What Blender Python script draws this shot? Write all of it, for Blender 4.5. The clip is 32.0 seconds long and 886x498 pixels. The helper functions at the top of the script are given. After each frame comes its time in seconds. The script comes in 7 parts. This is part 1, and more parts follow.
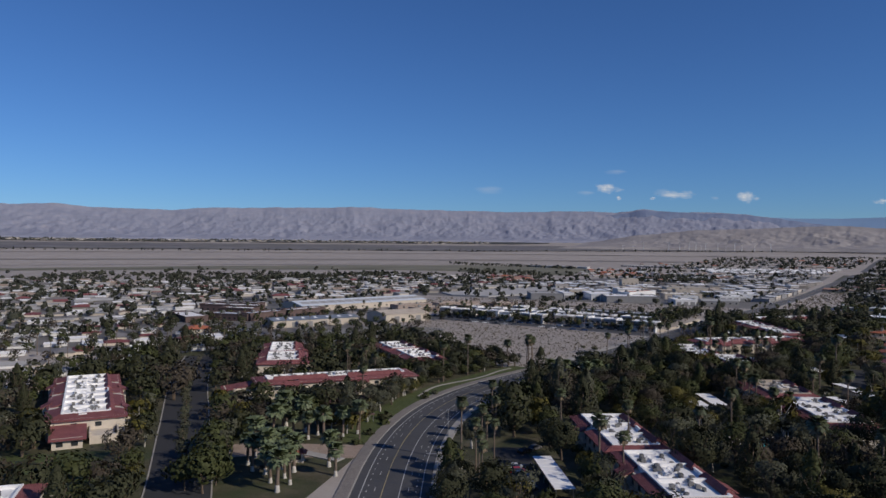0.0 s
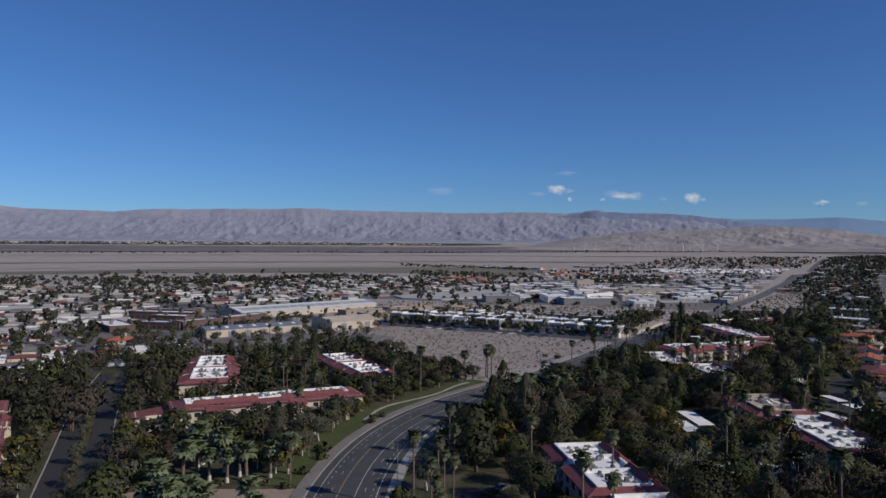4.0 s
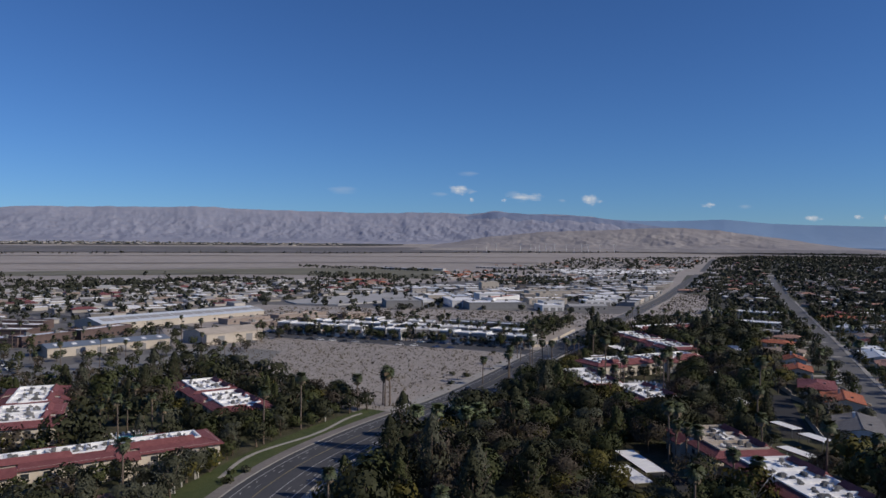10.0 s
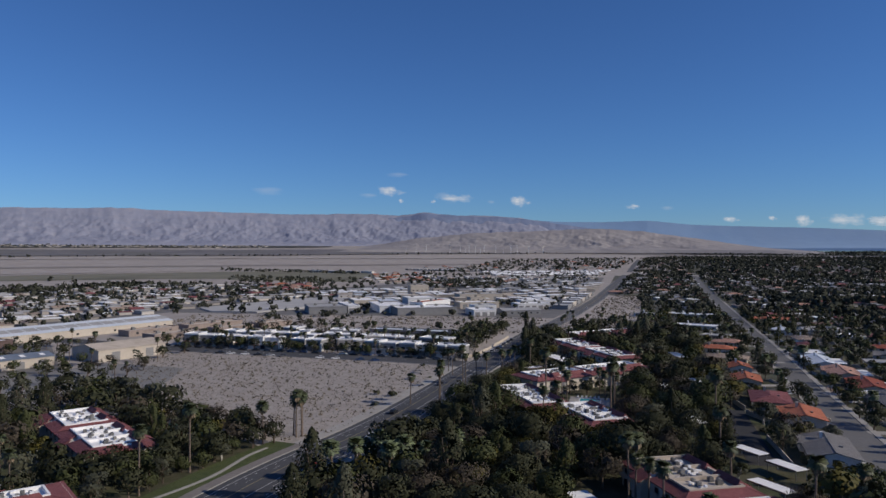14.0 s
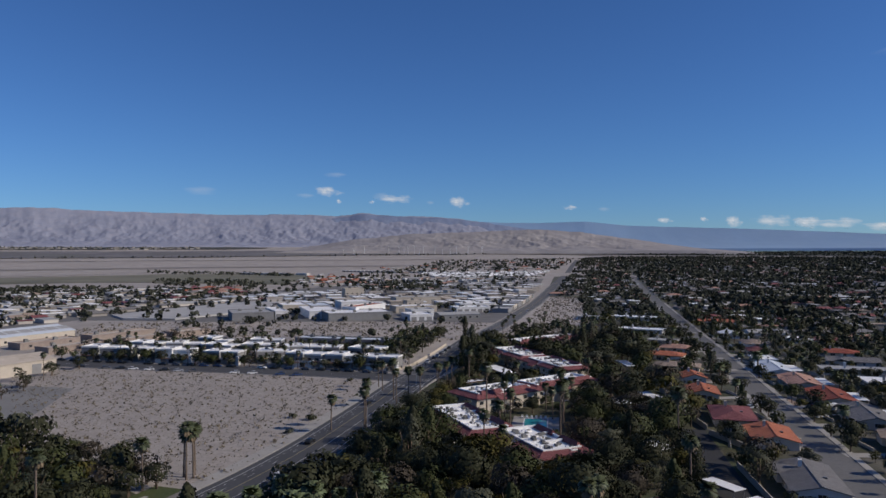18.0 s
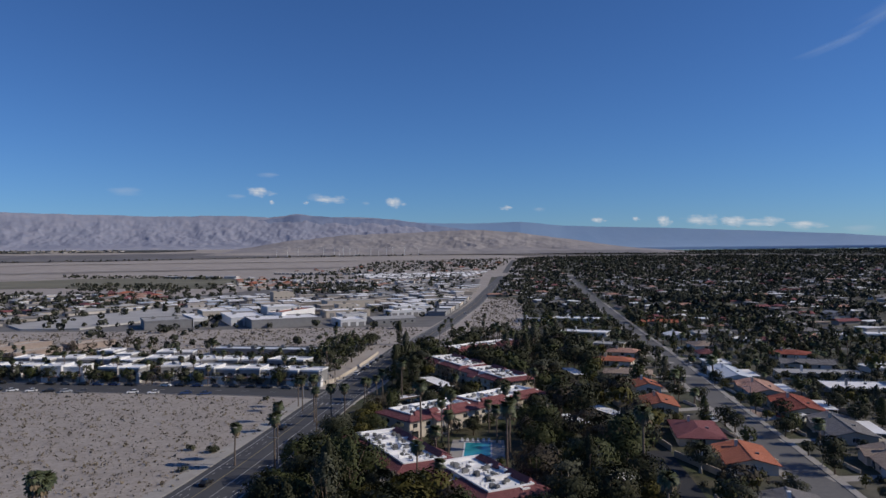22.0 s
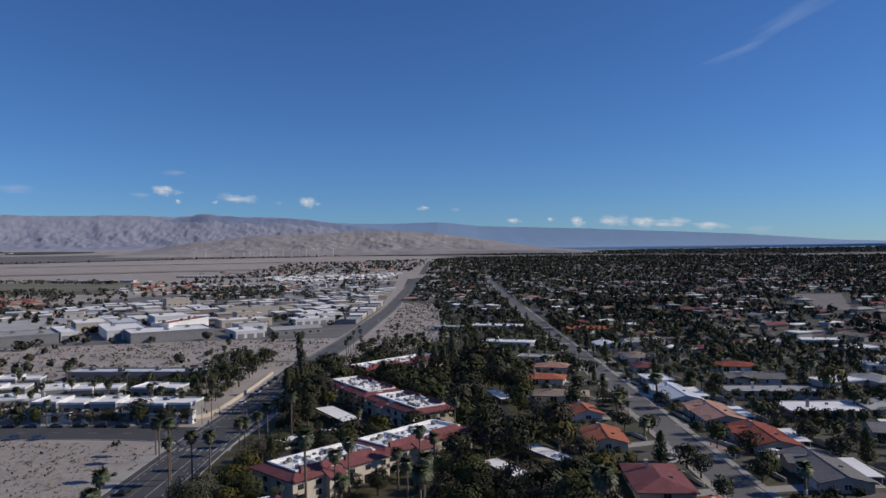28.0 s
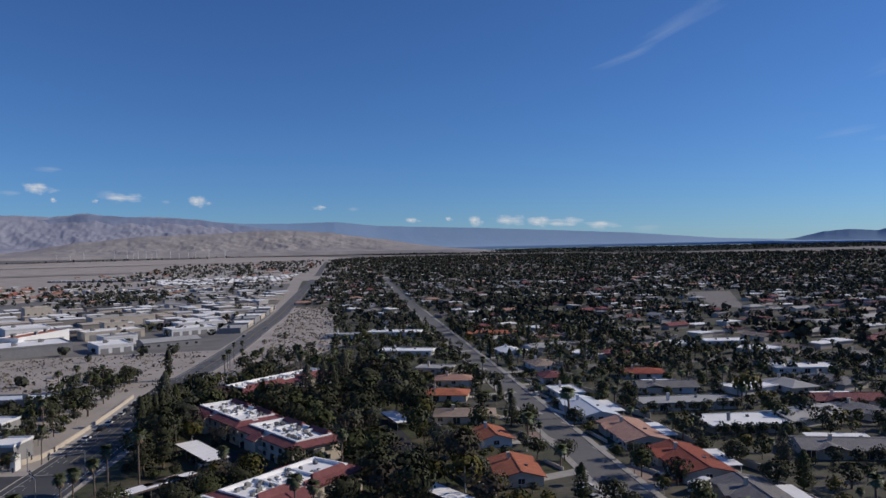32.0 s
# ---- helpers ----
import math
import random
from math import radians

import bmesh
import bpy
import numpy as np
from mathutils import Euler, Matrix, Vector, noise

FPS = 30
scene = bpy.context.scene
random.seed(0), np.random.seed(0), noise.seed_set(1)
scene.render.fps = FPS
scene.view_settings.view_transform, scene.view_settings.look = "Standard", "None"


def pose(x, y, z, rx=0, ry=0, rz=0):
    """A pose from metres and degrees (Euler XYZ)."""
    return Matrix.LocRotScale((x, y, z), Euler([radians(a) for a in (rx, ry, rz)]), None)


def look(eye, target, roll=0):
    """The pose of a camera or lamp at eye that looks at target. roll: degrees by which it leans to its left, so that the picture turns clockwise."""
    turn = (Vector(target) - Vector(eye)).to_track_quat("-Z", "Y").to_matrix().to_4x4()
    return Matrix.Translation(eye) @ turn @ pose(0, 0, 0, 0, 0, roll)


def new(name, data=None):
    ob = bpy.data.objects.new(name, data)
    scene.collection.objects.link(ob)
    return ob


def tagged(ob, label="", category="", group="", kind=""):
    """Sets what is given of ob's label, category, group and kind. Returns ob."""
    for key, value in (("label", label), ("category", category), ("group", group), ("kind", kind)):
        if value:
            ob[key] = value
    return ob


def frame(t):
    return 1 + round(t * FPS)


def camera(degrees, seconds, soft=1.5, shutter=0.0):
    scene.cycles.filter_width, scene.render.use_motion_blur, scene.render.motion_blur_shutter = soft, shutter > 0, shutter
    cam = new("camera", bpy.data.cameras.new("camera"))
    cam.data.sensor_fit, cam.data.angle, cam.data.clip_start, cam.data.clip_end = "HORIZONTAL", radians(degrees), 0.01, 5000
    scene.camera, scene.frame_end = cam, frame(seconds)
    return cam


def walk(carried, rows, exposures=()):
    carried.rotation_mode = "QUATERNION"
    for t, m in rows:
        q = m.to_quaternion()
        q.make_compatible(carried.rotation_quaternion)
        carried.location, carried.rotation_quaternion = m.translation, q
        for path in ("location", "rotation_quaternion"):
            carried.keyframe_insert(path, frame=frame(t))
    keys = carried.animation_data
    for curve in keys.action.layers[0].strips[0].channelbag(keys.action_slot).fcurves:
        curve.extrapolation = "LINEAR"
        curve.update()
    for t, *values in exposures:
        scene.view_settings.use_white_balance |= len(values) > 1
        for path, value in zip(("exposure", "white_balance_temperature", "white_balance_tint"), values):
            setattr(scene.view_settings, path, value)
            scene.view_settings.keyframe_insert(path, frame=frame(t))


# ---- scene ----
EXPO = -0.33

# The flight: seconds, place in metres, heading clockwise from +y, tilt upwards, lean
PATH = [
    (0.0, 19.81, -135.11, 56.67, -19.218, -0.304, -0.478), (0.5, 18.61, -130.99, 56.64, -18.895, -0.284, -0.430),
    (1.0, 17.39, -126.87, 56.61, -18.521, -0.271, -0.390), (1.5, 16.13, -122.77, 56.57, -18.129, -0.261, -0.360),
    (2.0, 14.85, -118.69, 56.54, -17.737, -0.246, -0.341), (2.5, 13.53, -114.60, 56.51, -17.286, -0.225, -0.321),
    (3.0, 12.19, -110.50, 56.47, -16.737, -0.203, -0.287), (3.5, 10.84, -106.37, 56.42, -16.134, -0.183, -0.263),
    (4.0, 9.48, -102.20, 56.38, -15.445, -0.166, -0.230), (4.5, 8.16, -98.00, 56.33, -14.695, -0.150, -0.197),
    (5.0, 6.94, -93.77, 56.30, -13.903, -0.131, -0.171), (5.5, 5.88, -89.52, 56.27, -13.090, -0.108, -0.161),
    (6.0, 5.01, -85.27, 56.26, -12.275, -0.077, -0.174), (6.5, 4.34, -80.99, 56.27, -11.491, -0.122, -0.235),
    (7.0, 3.77, -76.68, 56.31, -10.820, -0.170, -0.297), (7.5, 3.20, -72.37, 56.37, -10.341, -0.174, -0.328),
    (8.0, 2.63, -68.06, 56.47, -9.841, -0.187, -0.336), (8.5, 2.02, -63.75, 56.58, -9.363, -0.164, -0.339),
    (9.0, 1.43, -59.48, 56.71, -8.844, -0.137, -0.338), (9.5, 0.87, -55.21, 56.86, -8.293, -0.124, -0.323),
    (10.0, 0.37, -50.93, 57.00, -7.760, -0.113, -0.314), (10.5, -0.05, -46.67, 57.12, -7.209, -0.123, -0.319),
    (11.0, -0.39, -42.40, 57.24, -6.663, -0.142, -0.316), (11.5, -0.68, -38.12, 57.34, -6.124, -0.130, -0.288),
    (12.0, -0.91, -33.85, 57.43, -5.504, -0.089, -0.260), (12.5, -1.10, -29.60, 57.51, -4.765, -0.057, -0.229),
    (13.0, -1.26, -25.38, 57.59, -3.975, -0.014, -0.187), (13.5, -1.36, -21.24, 57.67, -3.105, 0.015, -0.113),
    (14.0, -1.34, -17.12, 57.74, -2.230, 0.021, -0.029), (14.5, -1.18, -12.96, 57.80, -1.466, 0.019, 0.042),
    (15.0, -0.87, -8.70, 57.86, -0.977, 0.026, 0.082), (15.5, -0.47, -4.38, 57.91, -0.541, 0.038, 0.101),
    (16.0, 0.00, -0.00, 57.95, 0.000, 0.049, 0.107), (16.5, 0.49, 4.40, 57.97, 0.919, 0.055, 0.109),
    (17.0, 0.97, 8.82, 57.97, 1.402, 0.049, 0.113), (17.5, 1.42, 13.22, 57.95, 1.962, 0.068, 0.114),
    (18.0, 1.83, 17.61, 57.90, 2.517, 0.093, 0.121), (18.5, 2.21, 21.97, 57.82, 3.090, 0.123, 0.151),
    (19.0, 2.58, 26.30, 57.70, 3.737, 0.129, 0.206), (19.5, 3.00, 30.60, 57.57, 4.372, 0.132, 0.285),
    (20.0, 3.48, 34.88, 57.42, 5.023, 0.115, 0.368), (20.5, 4.08, 39.16, 57.30, 5.677, 0.101, 0.446),
    (21.0, 4.78, 43.43, 57.21, 6.301, 0.107, 0.521), (21.5, 5.63, 47.68, 57.17, 6.889, 0.123, 0.567),
    (22.0, 6.57, 51.91, 57.17, 7.487, 0.144, 0.591), (22.5, 7.55, 56.11, 57.21, 8.099, 0.139, 0.621),
    (23.0, 8.54, 60.28, 57.27, 8.635, 0.141, 0.647), (23.5, 9.52, 64.44, 57.35, 9.234, 0.131, 0.680),
    (24.0, 10.48, 68.59, 57.43, 9.786, 0.125, 0.711), (24.5, 11.42, 72.77, 57.53, 10.388, 0.102, 0.731),
    (25.0, 12.34, 76.94, 57.62, 10.991, 0.118, 0.736), (25.5, 13.24, 81.09, 57.72, 11.504, 0.138, 0.731),
    (26.0, 14.15, 85.21, 57.82, 12.019, 0.144, 0.725), (26.5, 15.08, 89.29, 57.91, 12.533, 0.140, 0.724),
    (27.0, 16.07, 93.35, 58.01, 13.041, 0.131, 0.731), (27.5, 17.16, 97.39, 58.11, 13.540, 0.119, 0.749),
    (28.0, 18.37, 101.42, 58.21, 14.026, 0.108, 0.776), (28.5, 19.75, 105.43, 58.33, 14.443, 0.125, 0.798),
    (29.0, 21.22, 109.41, 58.44, 14.877, 0.138, 0.824), (29.5, 22.73, 113.40, 58.56, 15.319, 0.120, 0.864),
    (30.0, 24.25, 117.37, 58.68, 15.734, 0.102, 0.912), (30.5, 25.77, 121.32, 58.80, 16.872, 0.073, 0.976),
    (31.0, 27.28, 125.25, 58.93, 18.926, 0.032, 1.044), (31.5, 28.78, 129.18, 59.05, 20.749, -0.008, 1.106),
    (32.0, 30.26, 133.12, 59.18, 21.984, -0.046, 1.166),
]
cam = camera(62.7, 32.0, soft=1.5)


def flight(t, x, y, z, heading, tilt, lean):
    return t, pose(x, y, z, 90 + tilt, 0, -heading) @ pose(0, 0, 0, 0, 0, -lean)


walk(cam, [flight(*row) for row in PATH], exposures=[(0, EXPO - 0.09), (10, EXPO - 0.05), (22, EXPO - 0.01), (32, EXPO + 0.02)])

# ---- world and sun ----
SUN_EL, SUN_AZ = radians(31), math.atan2(0.978, -0.21)   # azimuth clockwise from +y
world = bpy.data.worlds.new("desert_sky")
scene.world = world
world.use_nodes = True
wn, wl = world.node_tree.nodes, world.node_tree.links
wn.clear()
sky = wn.new("ShaderNodeTexSky")
sky.sky_type, sky.sun_disc = "NISHITA", False
sky.sun_elevation, sky.sun_rotation = SUN_EL, SUN_AZ
sky.altitude, sky.air_density, sky.dust_density, sky.ozone_density = 900, 1.0, 0.05, 5.0
bg, wout = wn.new("ShaderNodeBackground"), wn.new("ShaderNodeOutputWorld")
bg.inputs["Strength"].default_value = 0.1
clear_air = wn.new("ShaderNodeMixRGB")          # dry desert air: a deeper blue
clear_air.blend_type = "MULTIPLY"
clear_air.inputs["Fac"].default_value, clear_air.inputs["Color2"].default_value = 1.0, (0.50, 0.745, 1.09, 1)
wl.new(sky.outputs[0], clear_air.inputs["Color1"])
wl.new(clear_air.outputs[0], bg.inputs["Color"])
wl.new(bg.outputs[0], wout.inputs["Surface"])
sun_data = bpy.data.lights.new("sun", "SUN")
sun_data.energy, sun_data.angle, sun_data.color = 4.5, radians(0.53), (1.0, 0.89, 0.75)
sun_way = Vector((math.sin(SUN_AZ) * math.cos(SUN_EL), math.cos(SUN_AZ) * math.cos(SUN_EL), math.sin(SUN_EL)))
sun = new("sun", sun_data)
sun.matrix_world = look(sun_way * 500, (0, 0, 0))


# ---- materials ----
def material(name, colors, scale=1.0, rough=0.85, metal=0.0, bump=0.0, bump_scale=6.0, per="none", spread=0.25, stain=0.0,
             stain_scale=0.05, stain_color=(0.1, 0.08, 0.07), spec=0.3):
    """Colours mixed by a fine noise, varied piece by piece, with large stains and a fine relief."""
    m = bpy.data.materials.new(name)
    m.use_nodes = True
    n, l = m.node_tree.nodes, m.node_tree.links
    b = n["Principled BSDF"]
    b.inputs["Roughness"].default_value, b.inputs["Metallic"].default_value = rough, metal
    b.inputs["Specular IOR Level"].default_value = spec
    geo = n.new("ShaderNodeNewGeometry")
    tex = n.new("ShaderNodeTexNoise")
    tex.inputs["Scale"].default_value, tex.inputs["Detail"].default_value = scale, 6
    tex.inputs["Roughness"].default_value = 0.65
    l.new(geo.outputs["Position"], tex.inputs["Vector"])
    ramp = n.new("ShaderNodeValToRGB")
    el = ramp.color_ramp.elements
    el[0].position, el[1].position = 0.3, 0.7
    el[0].color, el[1].color = (*colors[0], 1), (*colors[-1], 1)
    for i, c in enumerate(colors[1:-1]):
        e = el.new(0.3 + 0.4 * (i + 1) / (len(colors) - 1))
        e.color = (*c, 1)
    l.new(tex.outputs["Fac"], ramp.inputs["Fac"])
    col = ramp.outputs["Color"]
    if per != "none":
        src = (n.new("ShaderNodeObjectInfo").outputs["Random"] if per == "object" else geo.outputs["Random Per Island"])
        mul = n.new("ShaderNodeMapRange")
        mul.inputs["To Min"].default_value, mul.inputs["To Max"].default_value = 1 - spread, 1 + spread
        l.new(src, mul.inputs["Value"])
        hsv = n.new("ShaderNodeHueSaturation")
        l.new(mul.outputs[0], hsv.inputs["Value"])
        l.new(col, hsv.inputs["Color"])
        col = hsv.outputs["Color"]
    if stain:
        big = n.new("ShaderNodeTexNoise")
        big.inputs["Scale"].default_value, big.inputs["Detail"].default_value = stain_scale, 5
        l.new(geo.outputs["Position"], big.inputs["Vector"])
        rng = n.new("ShaderNodeMapRange")
        rng.inputs["From Min"].default_value, rng.inputs["From Max"].default_value = 0.45, 0.7
        rng.inputs["To Max"].default_value = stain
        l.new(big.outputs["Fac"], rng.inputs["Value"])
        mix = n.new("ShaderNodeMixRGB")
        mix.inputs["Color2"].default_value = (*stain_color, 1)
        l.new(rng.outputs[0], mix.inputs["Fac"])
        l.new(col, mix.inputs["Color1"])
        col = mix.outputs["Color"]
    l.new(col, b.inputs["Base Color"])
    if bump:
        rel = n.new("ShaderNodeTexNoise")
        rel.inputs["Scale"].default_value, rel.inputs["Detail"].default_value = bump_scale, 4
        l.new(geo.outputs["Position"], rel.inputs["Vector"])
        bp = n.new("ShaderNodeBump")
        bp.inputs["Strength"].default_value, bp.inputs["Distance"].default_value = bump, 0.3
        l.new(rel.outputs["Fac"], bp.inputs["Height"])
        l.new(bp.outputs["Normal"], b.inputs["Normal"])
    return m


def tile_material(name, colors):
    """Barrel tiles in rows down the slope: fine ribs, and tiles that differ."""
    m = material(name, colors, scale=0.9, rough=0.8, per="object", spread=0.12, stain=0.3, stain_scale=0.3,
                 stain_color=tuple(c * 0.5 for c in colors[0]))
    n, l = m.node_tree.nodes, m.node_tree.links
    b = n["Principled BSDF"]
    wave = n.new("ShaderNodeTexWave")
    wave.bands_direction = "DIAGONAL"
    wave.inputs["Scale"].default_value, wave.inputs["Distortion"].default_value = 1.6, 1.5
    g = n.new("ShaderNodeNewGeometry")
    l.new(g.outputs["Position"], wave.inputs["Vector"])
    bp = n.new("ShaderNodeBump")
    bp.inputs["Strength"].default_value, bp.inputs["Distance"].default_value = 0.5, 0.12
    l.new(wave.outputs["Fac"], bp.inputs["Height"])
    l.new(bp.outputs["Normal"], b.inputs["Normal"])
    return m


SAND = material("sand", [(0.29, 0.26, 0.235), (0.35, 0.315, 0.285), (0.41, 0.37, 0.335)], 0.03, bump=0.5, bump_scale=0.8, stain=0.35,
                stain_scale=0.006, stain_color=(0.27, 0.25, 0.225))
LOT_SAND = material("lot_sand", [(0.255, 0.228, 0.205), (0.33, 0.298, 0.268), (0.39, 0.352, 0.318)], 0.5, bump=0.8, bump_scale=0.7, stain=0.5,
                    stain_scale=0.09, stain_color=(0.25, 0.222, 0.198))
YARD = material("yard_ground", [(0.05, 0.054, 0.036), (0.085, 0.08, 0.062), (0.155, 0.138, 0.118)], 0.12, bump=0.5, bump_scale=2, stain=0.7,
                stain_scale=0.03, stain_color=(0.07, 0.085, 0.04))
LAWN = material("lawn", [(0.045, 0.068, 0.022), (0.08, 0.095, 0.036)], 0.5, bump=0.6, bump_scale=5, stain=0.5, stain_scale=0.12,
                stain_color=(0.10, 0.11, 0.04))
GROVE = material("grove_ground", [(0.035, 0.042, 0.018), (0.065, 0.062, 0.036), (0.12, 0.10, 0.07)], 0.15, bump=0.6, bump_scale=3, stain=0.6,
                 stain_scale=0.06, stain_color=(0.045, 0.07, 0.025))
ASPHALT = material("asphalt", [(0.060, 0.062, 0.068), (0.078, 0.08, 0.087)], 1.2, rough=0.9, stain=0.5, stain_scale=0.08,
                   stain_color=(0.045, 0.046, 0.05))
ASPHALT_OLD = material("asphalt_old", [(0.125, 0.124, 0.125), (0.165, 0.163, 0.162)], 0.8, rough=0.9, stain=0.4, stain_scale=0.05,
                       stain_color=(0.095, 0.094, 0.094))
ASPHALT_PALE = material("asphalt_pale", [(0.19, 0.186, 0.182), (0.24, 0.236, 0.23)], 0.8, rough=0.9, stain=0.4, stain_scale=0.05, stain_color=(0.14, 0.138, 0.136))
ASPHALT_MID = material("asphalt_mid", [(0.095, 0.096, 0.10), (0.125, 0.125, 0.13)], 1.0, rough=0.9, stain=0.4, stain_scale=0.05, stain_color=(0.075, 0.076, 0.08))
ASPHALT_DARK = material("asphalt_dark", [(0.032, 0.033, 0.037), (0.042, 0.043, 0.047)], 1.2, rough=0.9)
PAINT = material("road_paint", [(0.28, 0.28, 0.28), (0.52, 0.52, 0.52)], 0.7)
PAINT_YELLOW = material("road_paint_yellow", [(0.26, 0.22, 0.13), (0.36, 0.30, 0.17)], 0.7)
CONCRETE = material("concrete", [(0.30, 0.285, 0.265), (0.38, 0.365, 0.34)], 0.9, stain=0.3, stain_scale=0.15, stain_color=(0.22, 0.2, 0.18))
CONCRETE_PALE = material("concrete_pale", [(0.36, 0.355, 0.35), (0.45, 0.445, 0.435)], 0.08, stain=0.35, stain_scale=0.03, stain_color=(0.27, 0.265, 0.26))
TILE_RED = tile_material("tile_dark_red", [(0.175, 0.060, 0.064), (0.235, 0.088, 0.09)])
TILE_ORANGE = tile_material("tile_orange", [(0.34, 0.11, 0.06), (0.44, 0.16, 0.09)])
TILE_BRICK = tile_material("tile_brick", [(0.26, 0.07, 0.045), (0.33, 0.095, 0.06)])
TILE_SALMON = tile_material("tile_salmon", [(0.36, 0.20, 0.15), (0.44, 0.27, 0.21)])
TILE_GREY = tile_material("tile_grey", [(0.17, 0.165, 0.165), (0.23, 0.22, 0.22)])
TILE_TAN = tile_material("tile_tan", [(0.26, 0.20, 0.16), (0.34, 0.27, 0.22)])
ROOF_WHITE = material("roof_white", [(0.76, 0.76, 0.76), (0.86, 0.86, 0.86)], 0.35, rough=0.7, stain=0.22, stain_scale=0.15,
                      stain_color=(0.55, 0.55, 0.55))
ROOF_TAN = material("roof_tan", [(0.43, 0.375, 0.31), (0.53, 0.465, 0.395)], 0.35, stain=0.35, stain_scale=0.2, stain_color=(0.27, 0.22, 0.17))
ROOF_BLUE = material("roof_pale_blue", [(0.56, 0.60, 0.65), (0.65, 0.69, 0.73)], 0.2, rough=0.5, stain=0.3, stain_scale=0.1,
                     stain_color=(0.4, 0.46, 0.55))
ROOF_STEEL = material("roof_steel_blue", [(0.14, 0.17, 0.21), (0.18, 0.21, 0.26)], 0.2, rough=0.5)
ROOF_GREY = material("roof_grey", [(0.30, 0.30, 0.30), (0.40, 0.40, 0.40)], 0.2, stain=0.3, stain_scale=0.1, stain_color=(0.22, 0.22, 0.22))
ROOF_DARK = material("roof_dark", [(0.06, 0.055, 0.055), (0.09, 0.08, 0.08)], 0.2)
ROOF_MAROON = material("roof_maroon", [(0.12, 0.065, 0.06), (0.16, 0.09, 0.085)], 0.2)
ROOF_ORANGE_FLAT = material("roof_orange_flat", [(0.36, 0.13, 0.08), (0.42, 0.17, 0.11)], 0.2)
STUCCO = material("stucco_cream", [(0.52, 0.465, 0.395), (0.60, 0.545, 0.47)], 0.8, bump=0.2, stain=0.25, stain_scale=0.25, stain_color=(0.4, 0.33, 0.25))
STUCCO_WHITE = material("stucco_white", [(0.62, 0.62, 0.62), (0.72, 0.72, 0.72)], 0.8, bump=0.2, stain=0.2, stain_scale=0.2, stain_color=(0.5, 0.49, 0.47))
STUCCO_TAN = material("stucco_tan", [(0.45, 0.40, 0.335), (0.53, 0.475, 0.405)], 0.5, bump=0.2, stain=0.2, stain_scale=0.1, stain_color=(0.3, 0.25, 0.19))
STUCCO_PINK = material("stucco_pinkish", [(0.25, 0.205, 0.18), (0.32, 0.265, 0.235)], 0.5, bump=0.2, stain=0.3, stain_scale=0.1, stain_color=(0.24, 0.19, 0.16))
STUCCO_BROWN = material("stucco_brown", [(0.10, 0.072, 0.068), (0.14, 0.098, 0.092)], 0.5, stain=0.2, stain_scale=0.1, stain_color=(0.1, 0.07, 0.06))
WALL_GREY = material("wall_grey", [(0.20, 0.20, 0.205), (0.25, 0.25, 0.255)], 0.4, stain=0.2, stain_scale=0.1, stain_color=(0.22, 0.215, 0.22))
GLASS = material("window_glass", [(0.02, 0.025, 0.03), (0.035, 0.04, 0.05)], 1.0, rough=0.08, spec=0.6)
METAL = material("galvanised_metal", [(0.30, 0.30, 0.31), (0.40, 0.40, 0.41)], 2.0, rough=0.45, metal=0.6)
UNIT = material("unit_housing", [(0.13, 0.13, 0.13), (0.20, 0.20, 0.195)], 1.5, rough=0.6, per="object", spread=0.3)
DARK = material("dark_opening", [(0.015, 0.015, 0.016), (0.025, 0.025, 0.026)], 1.0)
BARK = material("bark", [(0.10, 0.075, 0.055), (0.16, 0.12, 0.09)], 3.0, bump=0.5)
PALM_BARK = material("palm_bark", [(0.13, 0.10, 0.08), (0.19, 0.15, 0.12)], 4.0, bump=0.6, bump_scale=5)
WHITEWASH = material("whitewash", [(0.40, 0.38, 0.35), (0.50, 0.48, 0.44)], 3.0)
FRONDS_PALE = material("palm_fronds_pale", [(0.082, 0.108, 0.055), (0.145, 0.175, 0.098)], 1.0, rough=0.55, per="island", spread=0.3)
FRONDS = material("palm_fronds", [(0.047, 0.059, 0.029), (0.087, 0.103, 0.055)], 1.0, rough=0.55, per="island", spread=0.35)
SKIRT = material("dry_fronds", [(0.13, 0.10, 0.065), (0.19, 0.15, 0.10)], 1.0, per="island", spread=0.3)
LEAF = {
    "dark": material("leaves_dark", [(0.027, 0.030, 0.016), (0.050, 0.053, 0.029)], 0.6, rough=0.65, per="island", spread=0.18, spec=0.10),
    "green": material("leaves_green", [(0.036, 0.043, 0.016), (0.064, 0.072, 0.030)], 0.6, rough=0.6, per="island", spread=0.18, spec=0.10),
    "olive": material("leaves_olive", [(0.050, 0.053, 0.036), (0.080, 0.083, 0.056)], 0.6, rough=0.6, per="island", spread=0.18, spec=0.10),
    "yellow": material("leaves_yellow", [(0.060, 0.056, 0.015), (0.098, 0.086, 0.023)], 0.6, rough=0.6, per="island", spread=0.18, spec=0.10),
    "brown": material("leaves_brown", [(0.048, 0.040, 0.030), (0.075, 0.063, 0.048)], 0.6, rough=0.7, per="island", spread=0.18, spec=0.10),
}
GRAVEL = material("gravel_verge", [(0.17, 0.155, 0.145), (0.24, 0.22, 0.205)], 1.0, bump=0.5, bump_scale=4, stain=0.4, stain_scale=0.1,
                  stain_color=(0.13, 0.12, 0.11))
SAND_PALE = material("pale_sand", [(0.36, 0.325, 0.295), (0.43, 0.39, 0.355)], 0.01, stain=0.5, stain_scale=0.006, stain_color=(0.28, 0.25, 0.225))
